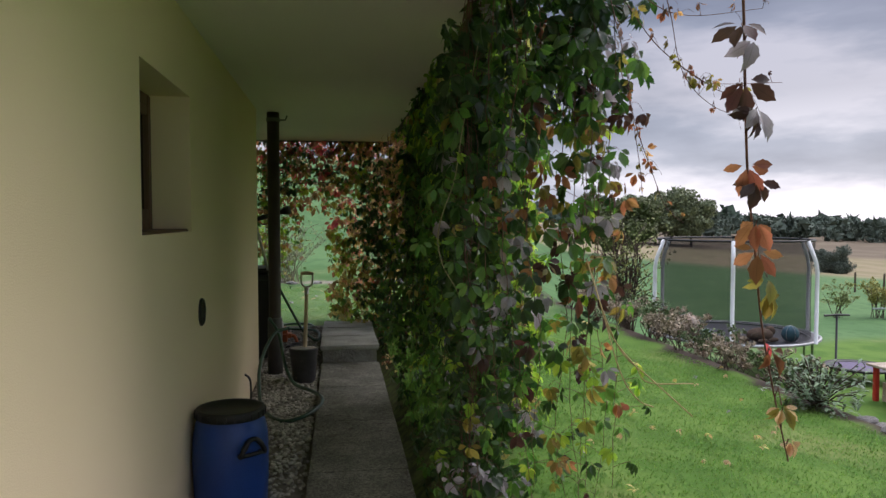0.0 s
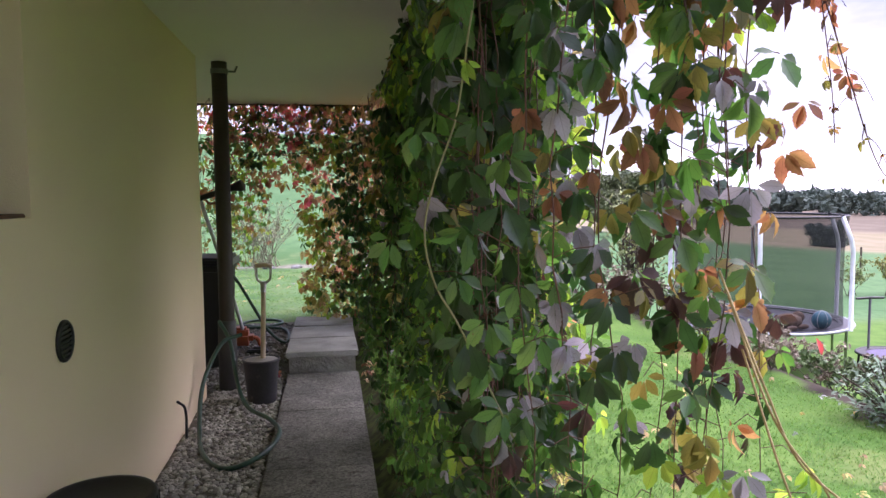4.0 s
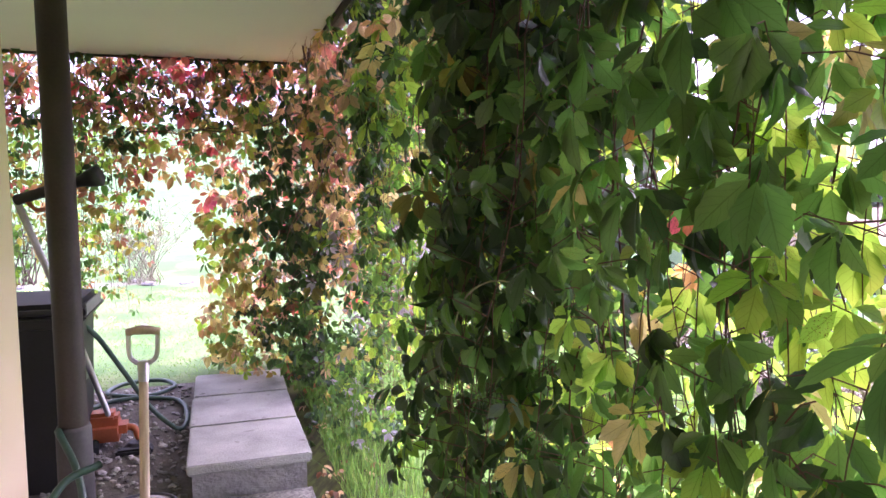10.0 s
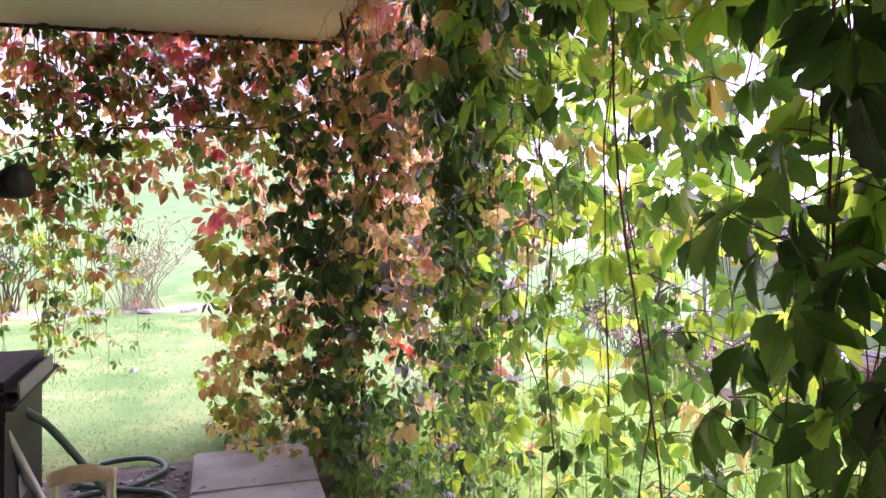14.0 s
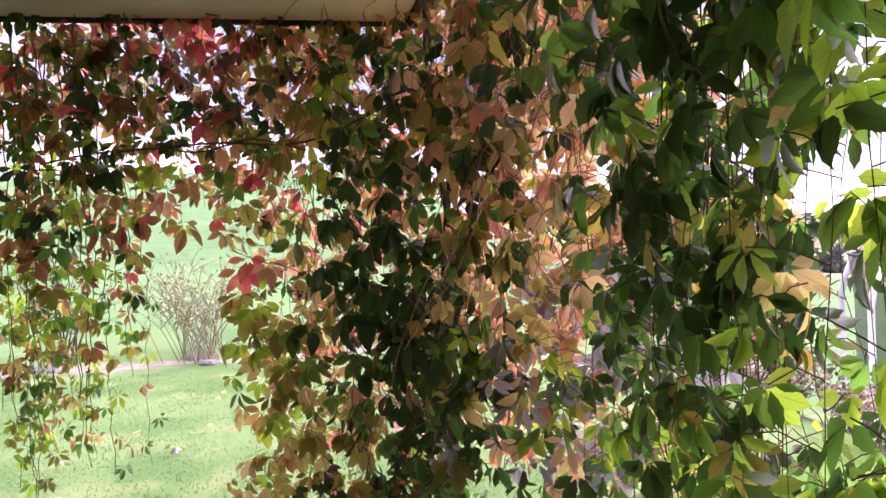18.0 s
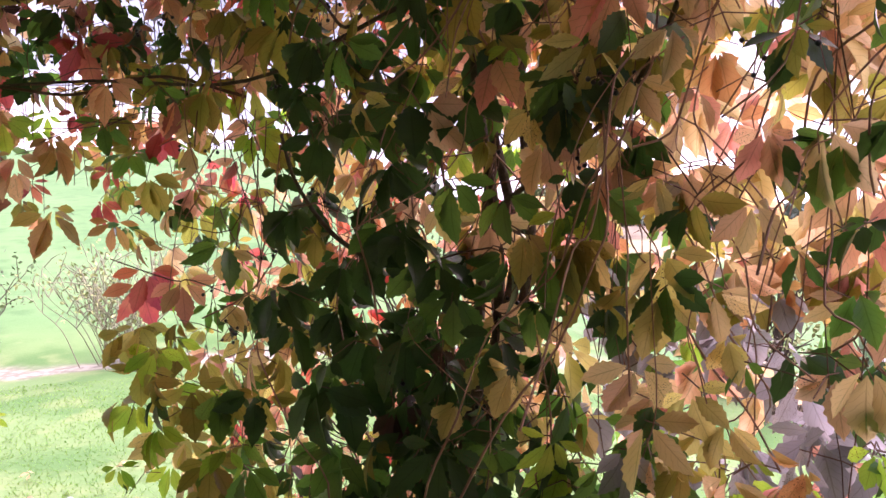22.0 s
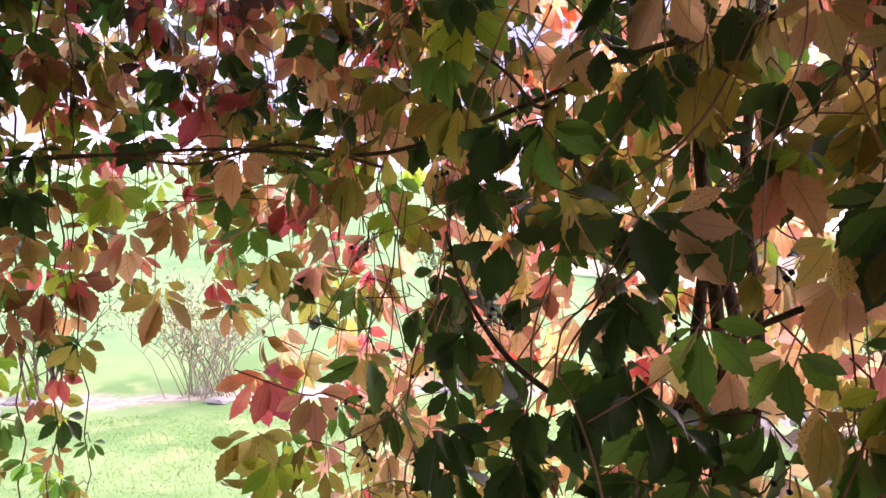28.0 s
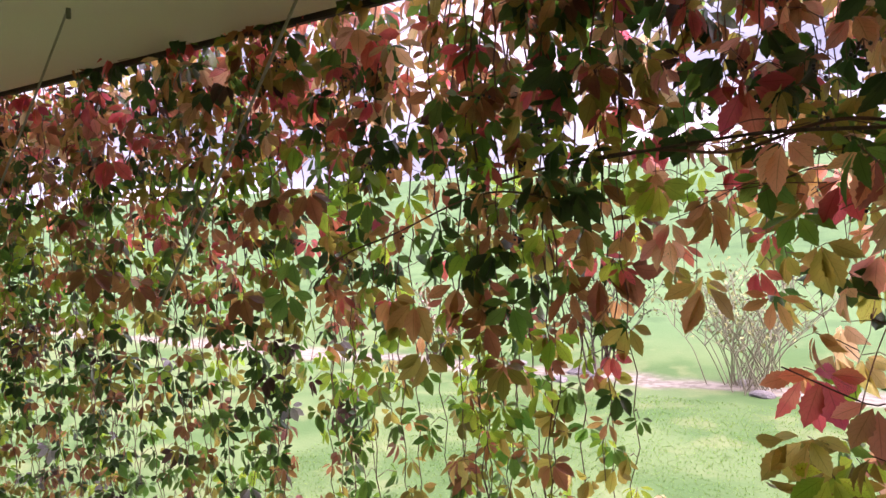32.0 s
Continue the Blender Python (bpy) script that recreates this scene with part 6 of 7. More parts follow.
def build_end():
    v = Vine(9, 285, colour_end, lambda p: -1.6 < p.x < 0.1 and p.y < 9.06, 0.15, 0.4)
    r = v.rng
    v.sprigs(END_FACE, (0.1, 7.3), "red", "open", (-1.29, 2.20, 0.120), (-1.01, 2.19, 0.120), (-1.81, 2.25, 0.120), (-2.11, 2.12, 0.120), (-0.18, 1.91, 0.120), (-0.08, 1.31, 0.117), (-0.77, 2.20, 0.118))
    v.sprigs(END_FACE, (0.1, 7.3), "red", "drooped", (-2.42, 1.98, 0.120))
    v.sprigs(END_FACE, (0.1, 7.3), "rust", "open", (-2.00, 2.12, 0.120), (-2.58, 1.56, 0.120), (-2.30, 1.49, 0.114), (-0.52, 1.53, 0.117), (-0.51, 1.72, 0.085), (-1.43, 1.76, 0.110), (-1.63, 2.31, 0.114), (-0.83, 1.39, 0.094), (-1.73, 1.48, 0.101))
    v.sprigs(END_FACE, (0.1, 7.3), "green", "open", (-1.53, 1.47, 0.113), (-1.50, 1.60, 0.096), (-1.20, 1.74, 0.096), (-0.75, 1.47, 0.099), (-0.15, 1.72, 0.087), (-0.09, 1.67, 0.095), (-0.94, 2.03, 0.096))
    v.sprigs(END_FACE, (0.1, 7.3), "orange", "open", (-1.13, 1.46, 0.110), (-0.91, 1.50, 0.110), (-0.28, 1.54, 0.119), (-1.11, 1.68, 0.087))
    v.sprigs(END_FACE, (0.1, 7.3), "orange", "drooped", (-1.05, 1.48, 0.120), (-0.26, 1.66, 0.101))
    v.sprigs(END_FACE, (0.1, 7.3), "olive", "open", (-1.02, 1.32, 0.114), (-0.45, 1.42, 0.084), (-0.78, 1.32, 0.080))
    v.sprigs(END_FACE, (0.1, 7.3), "lime", "open", (-0.37, 1.72, 0.093), (-1.22, 1.82, 0.104), (-0.64, 1.39, 0.089))
    v.sprigs(END_FACE, (0.1, 7.3), "dark_green", "open", (-0.67, 1.78, 0.109), (-0.80, 1.60, 0.107), (-0.31, 1.87, 0.086), (-0.99, 2.08, 0.098))
    v.sprigs(END_FACE, (0.1, 7.3), "rust", "drooped", (-0.45, 1.54, 0.108))
    v.sprigs(END_FACE, (0.1, 7.3), "pink", "drooped", (-0.35, 1.63, 0.087))
    v.sprigs(END_FACE, (0.1, 7.3), "olive", "drooped", (-0.05, 1.59, 0.115))
    v.sprigs(END_FACE, (0.1, 7.3), "dark_green", "drooped", (-0.60, 2.04, 0.112))
    # far part: thin tufts, close together
    tufts = [-4.7 + 0.19 * k + r.gauss(0, 0.03) for k in range(18)]
    for k in range(105):
        x = tufts[k % 18] + r.gauss(0, 0.022)
        v.strand((x, r.uniform(9.1, 9.3), r.uniform(2.2, 2.5)), r.uniform(0.1, 0.6) if k % 4 else r.uniform(0.9, 1.6), 0.074, 0.05, 0.0030, (0.060, 0.092), close=0.55)
    # nearer part: single strands with the lawn between them
    for x, b, n in ((-1.32, 0.55, 3), (-1.24, 0.9, 2), (-1.14, 0.5, 1), (-1.02, 0.75, 2), (-0.95, 0.45, 3), (-0.86, 0.4, 3), (-0.80, 0.6, 3), (-0.73, 0.45, 2), (-0.67, 0.6, 2), (-0.60, 0.5, 1), (-0.54, 0.85, 2)):
        for k in range(n):
            v.strand((x + r.gauss(0, 0.02), r.uniform(9.05, 9.22), r.uniform(2.2, 2.45)), b + r.uniform(0.0, 0.25), 0.078, 0.04, 0.0030, size=(0.058, 0.092), close=0.6)
    v.strand((-0.46, 9.02, 2.4), 0.6, 0.10, 0.04, 0.002, size=(0.045, 0.068))
    v.strand((-1.10, 9.02, 1.6), 0.5, 0.13, 0.03, 0.0024, size=(0.05, 0.07))
    # fringe over the gap
    for k in range(18):
        x = -0.52 + 0.56 * (k + r.random()) / 18
        v.strand((x, r.uniform(9.08, 9.25), r.uniform(2.2, 2.45)), 1.50 + 0.6 * abs(x + 0.25) * -1 + r.uniform(0.05, 0.3), 0.085, 0.07, size=(0.065, 0.105))
    for k in range(300):
        v.leaf((r.uniform(-4.7, 0.5), r.uniform(9.1, 9.32), 2.45 - 0.5 * r.random() ** 1.2), r.uniform(0.07, 0.115))
    for k in range(220):
        v.leaf((r.uniform(-2.4, 0.6), r.uniform(9.08, 9.3), r.uniform(2.1, 2.45)), r.uniform(0.07, 0.11))
    for k in range(70):
        v.leaf((r.uniform(-1.4, -0.1), r.uniform(9.04, 9.25), r.uniform(1.5, 2.0)), r.uniform(0.065, 0.105))
    for k in range(34):
        v.berry_cluster((r.uniform(-2.4, 0.1), r.uniform(8.92, 9.1), r.uniform(1.5, 2.2)))
    v.stem(smooth_path([(0.2, 8.9, 1.80), (0.0, 8.93, 1.85), (-0.2, 8.97, 1.81), (-0.38, 9.0, 1.83), (-0.62, 9.05, 1.82), (-0.8, 9.08, 1.79)], 8), 0.0040, 6)
    v.stem(smooth_path([(-0.5, 9.0, 1.70), (-0.8, 9.02, 1.76), (-1.1, 9.0, 1.66), (-1.3, 9.02, 1.60), (-1.45, 9.05, 1.50)], 8), 0.0028, 5)
    for k in range(9):
        a = (r.uniform(-0.1, 0.08), 8.92 + r.uniform(-0.05, 0.05), 1.76 + r.uniform(-0.04, 0.1))
        v.stem(smooth_path([a, (a[0] - 0.09, a[1] + 0.02, a[2] + r.uniform(-0.03, 0.02)), (a[0] - 0.2, a[1] + 0.04, a[2] + r.uniform(-0.08, 0.03))], 6), 0.0012, 4)
    v.build((-1.5, 9.05, 0.05), "red, orange and green creeper curtain across the porch end", "creeper curtains")


build_side_near()
build_side_far()
build_corner()
build_end()


# ---- the garden ----
def lz(x, y):
    return float(land(x, y))


def build_trampoline(cx, cy, radius):
    g = lz(cx, cy)
    t = thing("trampoline", (cx, cy, g), "large round trampoline with a black safety net and white poles", "trampoline", turn=-0.6)
    ring = lambda r, z, n=48: [(r * math.cos(2 * math.pi * k / n), r * math.sin(2 * math.pi * k / n), z) for k in range(n + 1)]
    h = 0.74
    tube("frame", ring(radius, h), 0.026, GALV, t, sides=8, cap=False)
    part("mat", lathe([(0.0, h - 0.01), (radius * 0.86, h - 0.01), (radius * 0.86, h - 0.016), (0.0, h - 0.016)], 48), MAT, t)
    part("spring_pad", lathe([(radius * 0.85, h + 0.01), (radius * 1.01, h + 0.012), (radius * 1.015, h - 0.01), (radius * 0.85, h - 0.005), (radius * 0.85, h + 0.01)], 48), MAT, t, "dark padded rim")
    top, rn = h + 1.72, radius * 0.92
    bm = bmesh.new()
    n = 60
    rows = [(rn * 0.97, h), (rn * 0.955, h + 0.6), (rn * 0.96, h + 1.2), (rn, top)]
    grid = [[bm.verts.new((r * (1 + 0.015 * math.sin(6 * 2 * math.pi * k / n)) * math.cos(2 * math.pi * k / n), r * math.sin(2 * math.pi * k / n), z)) for k in range(n)] for r, z in rows]
    for a, c in zip(grid, grid[1:]):
        for k in range(n):
            bm.faces.new((a[k], a[(k + 1) % n], c[(k + 1) % n], c[k]))
    part("safety_net", bm, NETTING, t, "fine black netting", smooth=True)
    tube("net_hoop", ring(rn, top), 0.018, BLACK, t, sides=8, cap=False)
    for k in range(6):
        a = 2 * math.pi * k / 6
        c, s = math.cos(a), math.sin(a)
        pole = [(radius * 1.04, -0.0), (radius * 1.04, h), (radius * 1.04, h + 1.22), (radius * 1.02, h + 1.38), (rn * 1.01, top)]
        p = tube("pole", [(r * c, r * s, z) for r, z in pole[1:]], 0.034, FOAM, t, "white foam-covered pole", sides=10)
        tube("leg", [(r * c, r * s, z) for r, z in ((radius * 1.0, h), (radius * 1.0, 0.02))], 0.021, GALV, t, sides=8)
        part("pole_cap", block(rn * c - 0.03, rn * c + 0.03, rn * s - 0.03, rn * s + 0.03, top - 0.02, top + 0.03, 0.01), BLACK, p)
    return t


def ball(name, at, r, mat, label):
    bm = bmesh.new()
    bmesh.ops.create_uvsphere(bm, u_segments=24, v_segments=16, radius=r)
    b = thing(name, at, label, "ball")
    part("skin", bm, mat, b, smooth=True)
    for k in range(3):
        tube("seam", [tuple(Matrix.Rotation(k * math.pi / 3, 3, "Z") @ Vector((0, (r + 0.001) * math.cos(a), (r + 0.001) * math.sin(a)))) for a in [2 * math.pi * q / 32 for q in range(33)]], 0.004, FOAM, b, sides=4, cap=False)


TX, TY, TR = 7.18, 12.15, 1.45
build_trampoline(TX, TY, TR)
_m = lz(TX, TY) + 0.735
ball("play_ball", (TX - 1.05, TY - 0.35, _m + 0.21), 0.21, BALLA, "large cream and orange play ball on the trampoline mat")
ball("play_ball", (TX - 0.85, TY - 0.65, _m + 0.10), 0.10, BALLB, "small blue and white ball on the trampoline mat")
ball("play_ball", (TX + 0.45, TY - 1.05, _m + 0.14), 0.14, BALLB, "teal patterned ball on the trampoline mat")


def build_plush():
    bm = bmesh.new()
    for at, s in (((0, 0, 0.12), (0.26, 0.18, 0.12)), ((0.28, 0.02, 0.16), (0.10, 0.09, 0.09)), ((0.12, -0.18, 0.05), (0.12, 0.05, 0.04)), ((-0.15, -0.18, 0.05), (0.12, 0.05, 0.04)), ((-0.28, 0.05, 0.05), (0.10, 0.05, 0.03))):
        bmesh.ops.create_icosphere(bm, subdivisions=3, radius=1.0, matrix=Matrix.LocRotScale(at, None, s))
    ob = part("plush_toy", bm, PLUSH, None, smooth=True)
    ob.matrix_world = pose(TX - 0.05, TY - 0.95, _m, 0, 0, 20)
    tagged(ob, "brown plush toy lying on the trampoline mat", "toy")


build_plush()


def build_mini_trampoline():
    x, y = 9.02, 11.2
    t = thing("mini_trampoline", (x, y, lz(x, y)), "small exercise trampoline with a violet mat and handle post", "trampoline")
    ring = [(0.54 * math.cos(2 * math.pi * k / 32), 0.54 * math.sin(2 * math.pi * k / 32), 0.26) for k in range(33)]
    tube("frame", ring, 0.022, BLACK, t, sides=8, cap=False)
    part("mat", lathe([(0.0, 0.262), (0.40, 0.262), (0.40, 0.255), (0.0, 0.255)], 32), PURPLE, t)
    part("skirt", lathe([(0.40, 0.268), (0.56, 0.272), (0.56, 0.25), (0.40, 0.254), (0.40, 0.268)], 32), BLACK, t)
    for k in range(6):
        a = 2 * math.pi * k / 6
        tube("leg", [(0.52 * math.cos(a), 0.52 * math.sin(a), 0.25), (0.54 * math.cos(a), 0.54 * math.sin(a), 0.0)], 0.018, BLACK, t, sides=8)
    tube("handle_post", [(-0.1, 0.45, 0.0), (-0.1, 0.45, 1.10)], 0.02, BLACK, t, sides=8)
    tube("handle_bar", [(-0.35, 0.45, 1.10), (-0.1, 0.45, 1.11), (0.15, 0.45, 1.10)], 0.02, BLACK, t, sides=8)


build_mini_trampoline()


def build_play_table():
    x, y = 8.22, 9.5
    g = lz(x, y)
    t = thing("play_table", (x, y, g), "weathered wooden play table on red posts above a sand box", "play table")
    for k in range(5):
        part("plank", block(-0.10, 1.3, -0.45 + k * 0.18, -0.45 + k * 0.18 + 0.17, 0.56, 0.595, 0.004), PLANK, t)
    part("apron", block(0.0, 1.2, -0.42, -0.39, 0.46, 0.56, 0.004), PLANK, t)
    for a in (0.02, 1.15):
        for c in (-0.38, 0.36):
            part("post", block(a, a + 0.07, c, c + 0.07, 0.0, 0.56, 0.008), RED, t, "red painted post")
    for k in range(3):
        part("board", block(0.12, 1.12, -0.36, -0.33, 0.01 + k * 0.10, 0.105 + k * 0.10, 0.004), PLANK, t)
        part("board", block(0.12, 0.15, -0.33, 0.34, 0.01 + k * 0.10, 0.105 + k * 0.10, 0.004), PLANK, t)
    part("tray", block(0.18, 1.1, -0.3, 0.34, 0.28, 0.33, 0.02), GREYLID, t, "grey plastic tray")


build_play_table()


def leaf_cards(rng, centres, count, spread, size, flat=0.5):
    """Many small folded leaves round centres; vectorised."""
    r = np.random.default_rng(rng)
    c = np.asarray(centres, float)
    k = r.integers(0, len(c), count)
    d = r.normal(size=(count, 3))
    d /= np.linalg.norm(d, axis=1)[:, None]
    p = c[k] + d * (r.random((count, 1)) ** 0.5) * np.asarray(spread)[k][:, None] * np.array((1, 1, 0.8))
    n = d + r.normal(size=(count, 3)) * 0.7
    n /= np.linalg.norm(n, axis=1)[:, None]
    a = np.cross(n, r.normal(size=(count, 3)))
    a /= np.linalg.norm(a, axis=1)[:, None]
    b = np.cross(n, a)
    s = size * r.uniform(0.6, 1.3, (count, 1))
    q = np.stack([p - a * s, p + b * s * flat, p + a * s, p - b * s * flat + n * s * 0.3], 1).reshape(-1, 3)
    return q, np.arange(count * 4).reshape(-1, 4)


def twig_bush(name, at, height, width, leaf_mat, leaves, leaf_size, seed, label, category="shrub", group="", stems=14, mat=BARK, thick=0.011):
    rng = random.Random(seed)
    t = thing(name, at, label, category, group)
    h = Heap()
    tips = []
    for k in range(stems):
        a = rng.uniform(0, 2 * math.pi)
        out = width * rng.uniform(0.15, 0.55)
        p0 = Vector((rng.gauss(0, 0.09) * width, rng.gauss(0, 0.09) * width, 0))
        p3 = Vector((out * math.cos(a), out * math.sin(a), height * rng.uniform(0.65, 1.0)))
        p1, p2 = p0.lerp(p3, 0.35) + Vector((0, 0, height * 0.08)), p0.lerp(p3, 0.7) + Vector((rng.gauss(0, 0.04), rng.gauss(0, 0.04), 0.03))
        pts = smooth_path([tuple(p) for p in (p0, p1, p2, p3)], 4)
        v, f = tube_data(pts, [thick * height * (1 - 0.75 * i / len(pts)) for i in range(len(pts))], 5)
        h.add(v, f)
        for j in range(4):
            s = Vector(pts[rng.randrange(4, len(pts))])
            e = s + Vector((rng.gauss(0, 0.11), rng.gauss(0, 0.11), rng.uniform(0.05, 0.24))) * height
            v, f = tube_data([tuple(s), tuple(s.lerp(e, 0.5) + Vector((0, 0, 0.02))), tuple(e)], [0.005 * height, 0.004 * height, 0.002 * height], 4)
            h.add(v, f)
            tips += [tuple(e), tuple(s.lerp(e, 0.5))]
    tagged(link_mesh("twig", h.mesh("twig"), mat, t), kind="stuff")
    if leaves:
        q, f = leaf_cards(seed, tips, leaves, [0.10 * height] * len(tips), leaf_size)
        h = Heap()
        h.add(q, f)
        tagged(link_mesh("leaves", h.mesh("leaves", False), leaf_mat, t), kind="stuff")
    return t


def at_ground(x, y, dz=-0.02):
    return (x, y, lz(x, y) + dz)


twig_bush("shrub", at_ground(-1.0, 14.6), 1.1, 1.7, LIMESHRUB, 700, 0.024, 31, "sparse twiggy shrub with few leaves in a bare bed", group="bed shrubs", stems=60, mat=TWIG, thick=0.005)
twig_bush("shrub", at_ground(-2.6, 14.9), 1.1, 1.2, SHRUBLEAF, 500, 0.03, 32, "twiggy shrub with small green leaves in a bare bed", group="bed shrubs", stems=16)
twig_bush("shrub", at_ground(-4.6, 14.6), 0.9, 1.3, BROWNLEAF, 500, 0.03, 33, "low brownish shrub in a bare bed", group="bed shrubs", stems=16)
twig_bush("shrub", at_ground(1.9, 14.9), 1.3, 1.6, SHRUBLEAF, 1500, 0.035, 34, "leafy green shrub at the edge of the lawn", group="bed shrubs", stems=18)
twig_bush("shrub", at_ground(5.8, 13.8), 2.6, 0.7, LIMESHRUB, 1100, 0.04, 35, "tall yellow-green shrub beyond the lawn", group="bed shrubs", stems=20)
for k in range(17):
    _x, _y = 4.75 + 0.25 * math.sin(k * 2.3), 6.9 + k * 0.40
    twig_bush("perennial", at_ground(_x, _y), 0.38 + 0.08 * math.sin(k * 1.7) + 0.013 * k, 0.85, BROWNLEAF if k % 4 else SHRUBLEAF, 750, 0.026, 40 + k, "withered brown perennial clump in the garden bed" if k % 4 else "low green perennial clump in the garden bed", "perennial", "bed perennials", 12)


def build_sage(x, y, seed):
    rng = random.Random(seed)
    t = thing("sage_bush", at_ground(x, y), "bushy grey-green sage plant in the garden bed", "shrub", "sage bushes")
    h, hs = Heap(), Heap()
    for k in range(70):
        a, out = rng.uniform(0, 2 * math.pi), rng.uniform(0.04, 0.40)
        e = Vector((out * math.cos(a), out * math.sin(a), rng.uniform(0.20, 0.54) - out * 0.3))
        v, f = tube_data([(0, 0, 0), tuple(e * 0.5 + Vector((0, 0, 0.05))), tuple(e)], 0.005, 4)
        hs.add(v, f)
        for j in range(11):
            b = rng.uniform(0, 2 * math.pi)
            lv, lf, uv = leaflet(rng.uniform(0.06, 0.10), 0.34, 0.6, 0.3, 5, 0.0)
            m = np.array(pose(*e, rng.uniform(-10, 65), 0, math.degrees(b)))
            h.add(lv @ m[:3, :3].T + m[:3, 3] - np.array((0, 0, 0.02 * j)), lf, 0, uv)
    tagged(link_mesh("stalk", hs.mesh("stalk"), BARK, t), kind="stuff")
    tagged(link_mesh("leaves", h.mesh("leaves"), SAGELEAF, t), kind="stuff")


build_sage(4.45, 6.05, 3)


def build_poppy():
    x, y = 4.84, 7.4
    t = thing("garden_ornament", at_ground(x, y), "red leaf-shaped ornament on a thin rod in the bed", "ornament")
    tube("rod", [(0, 0, 0), (0.0, 0, 0.36)], 0.006, BLACK, t, sides=6)
    v, f, uv = leaflet(0.2, 0.55, 0.3, 0.3, 8, 0.0)
    h = Heap()
    m = np.array(pose(0, 0, 0.33, 80, 0, 30))
    h.add(v @ m[:3, :3].T + m[:3, 3], f, 0, uv)
    link_mesh("blade", h.mesh("blade"), RED, t)


build_poppy()


def rock(name, at, s, seed, label):
    rng = random.Random(seed)
    bm = bmesh.new()
    bmesh.ops.create_icosphere(bm, subdivisions=2, radius=1.0)
    for v in bm.verts:
        v.co *= 1 + 0.35 * noise.noise(v.co * 1.2 + Vector((seed, 0, 0)))
    ob = part(name, bm, STONE, None)
    ob.matrix_world = pose(*at, rng.uniform(-15, 15), rng.uniform(-15, 15), rng.uniform(0, 360)) @ Matrix.Diagonal((s * 1.3, s, s * 0.6, 1))
    tagged(ob, label, "stone", "bed stones")


for k in range(12):
    _r = random.Random(k)
    _x, _y = 4.55 + _r.uniform(-0.1, 0.3), 4.2 + k * 0.13
    rock("stone", (_x, _y, lz(_x, _y)), _r.uniform(0.045, 0.09), k, "pale field stone edging the garden bed")
for k in range(22):
    _r = random.Random(100 + k)
    _x, _y = _r.uniform(-4.5, 2.5), 14.1 + _r.uniform(0, 0.9)
    rock("stone", (_x, _y, lz(_x, _y)), _r.uniform(0.04, 0.10), 50 + k, "small grey stone in the bare bed")


def build_tree(x, y, height, width, mat, seed, label, leaves=14000, leaf=None, group="field trees", low=0.28, puff=1.0):
    rng = random.Random(seed)
    t = thing("tree", at_ground(x, y, -0.1), label, "tree", group)
    h = Heap()
    top = height * 0.6
    pts = smooth_path([(0, 0, 0), (rng.gauss(0, 0.03) * height, 0, height * 0.25), (rng.gauss(0, 0.04) * height, rng.gauss(0, 0.03) * height, top)], 5)
    v, f = tube_data(pts, [height * 0.03 * (1 - 0.7 * k / len(pts)) for k in range(len(pts))], 8)
    h.add(v, f)
    blobs, sizes = [], []
    for k in range(16):
        s = Vector(pts[rng.randrange(3, len(pts))])
        a = rng.uniform(0, 2 * math.pi)
        e = Vector((math.cos(a) * width * rng.uniform(0.1, 0.42), math.sin(a) * width * rng.uniform(0.1, 0.42), height * rng.uniform(low, 0.88)))
        v, f = tube_data([tuple(s), tuple(s.lerp(e, 0.5) + Vector((0, 0, 0.03 * height))), tuple(e)], [height * 0.012, height * 0.008, height * 0.003], 5)
        h.add(v, f)
        for j in range(3):
            blobs.append(tuple(e + Vector((rng.gauss(0, 0.06), rng.gauss(0, 0.06), rng.gauss(0, 0.05))) * height))
            sizes.append(rng.uniform(0.12, 0.2) * min(height, width) * puff)
    link_mesh("trunk", h.mesh("trunk"), BARK, t)
    q, f = leaf_cards(seed, blobs, leaves, sizes, leaf or height * 0.028, 0.6)
    h = Heap()
    h.add(q, f)
    tagged(link_mesh("crown", h.mesh("crown", False), mat, t), kind="stuff")


def bearing(deg, r):
    return r * math.sin(math.radians(deg)), r * math.cos(math.radians(deg))


for _d, _r, _h, _w, _mat, _s in ((24.0, 120, 8.6, 11, TREELEAF, 1), (26.0, 128, 9.6, 12, TREELEAF, 2), (27.6, 125, 8.4, 10, TREELEAF, 3), (25.0, 126, 8.4, 12, TREELEAF, 9), (22.6, 60, 5.2, 6, TREELEAF2, 4), (21.2, 70, 6.0, 6, TREELEAF2, 5)):
    build_tree(*bearing(_d, _r), _h, _w, _mat, _s, "broad leafy tree standing in the fields" if _r > 80 else "young yellowing tree beyond the garden")
for _d, _h, _w, _s in ((36.3, 2.7, 1.7, 6), (37.4, 3.1, 2.2, 7)):
    build_tree(*bearing(_d, 90), _h, _w, FIR, _s, "dense dark round tree in the stubble field", 12000, None, "field trees", 0.10, 1.9)
twig_bush("young_tree", at_ground(*bearing(37.6, 26)), 1.05, 1.2, LIMESHRUB, 700, 0.04, 77, "small thin-leaved tree behind the lower lawn", "tree", "", 9)
twig_bush("shrub", at_ground(*bearing(39.9, 26.8)), 1.2, 1.1, YELLOWBUSH, 1500, 0.04, 78, "round yellow-leaved bush behind the lower lawn", "shrub", "", 12)


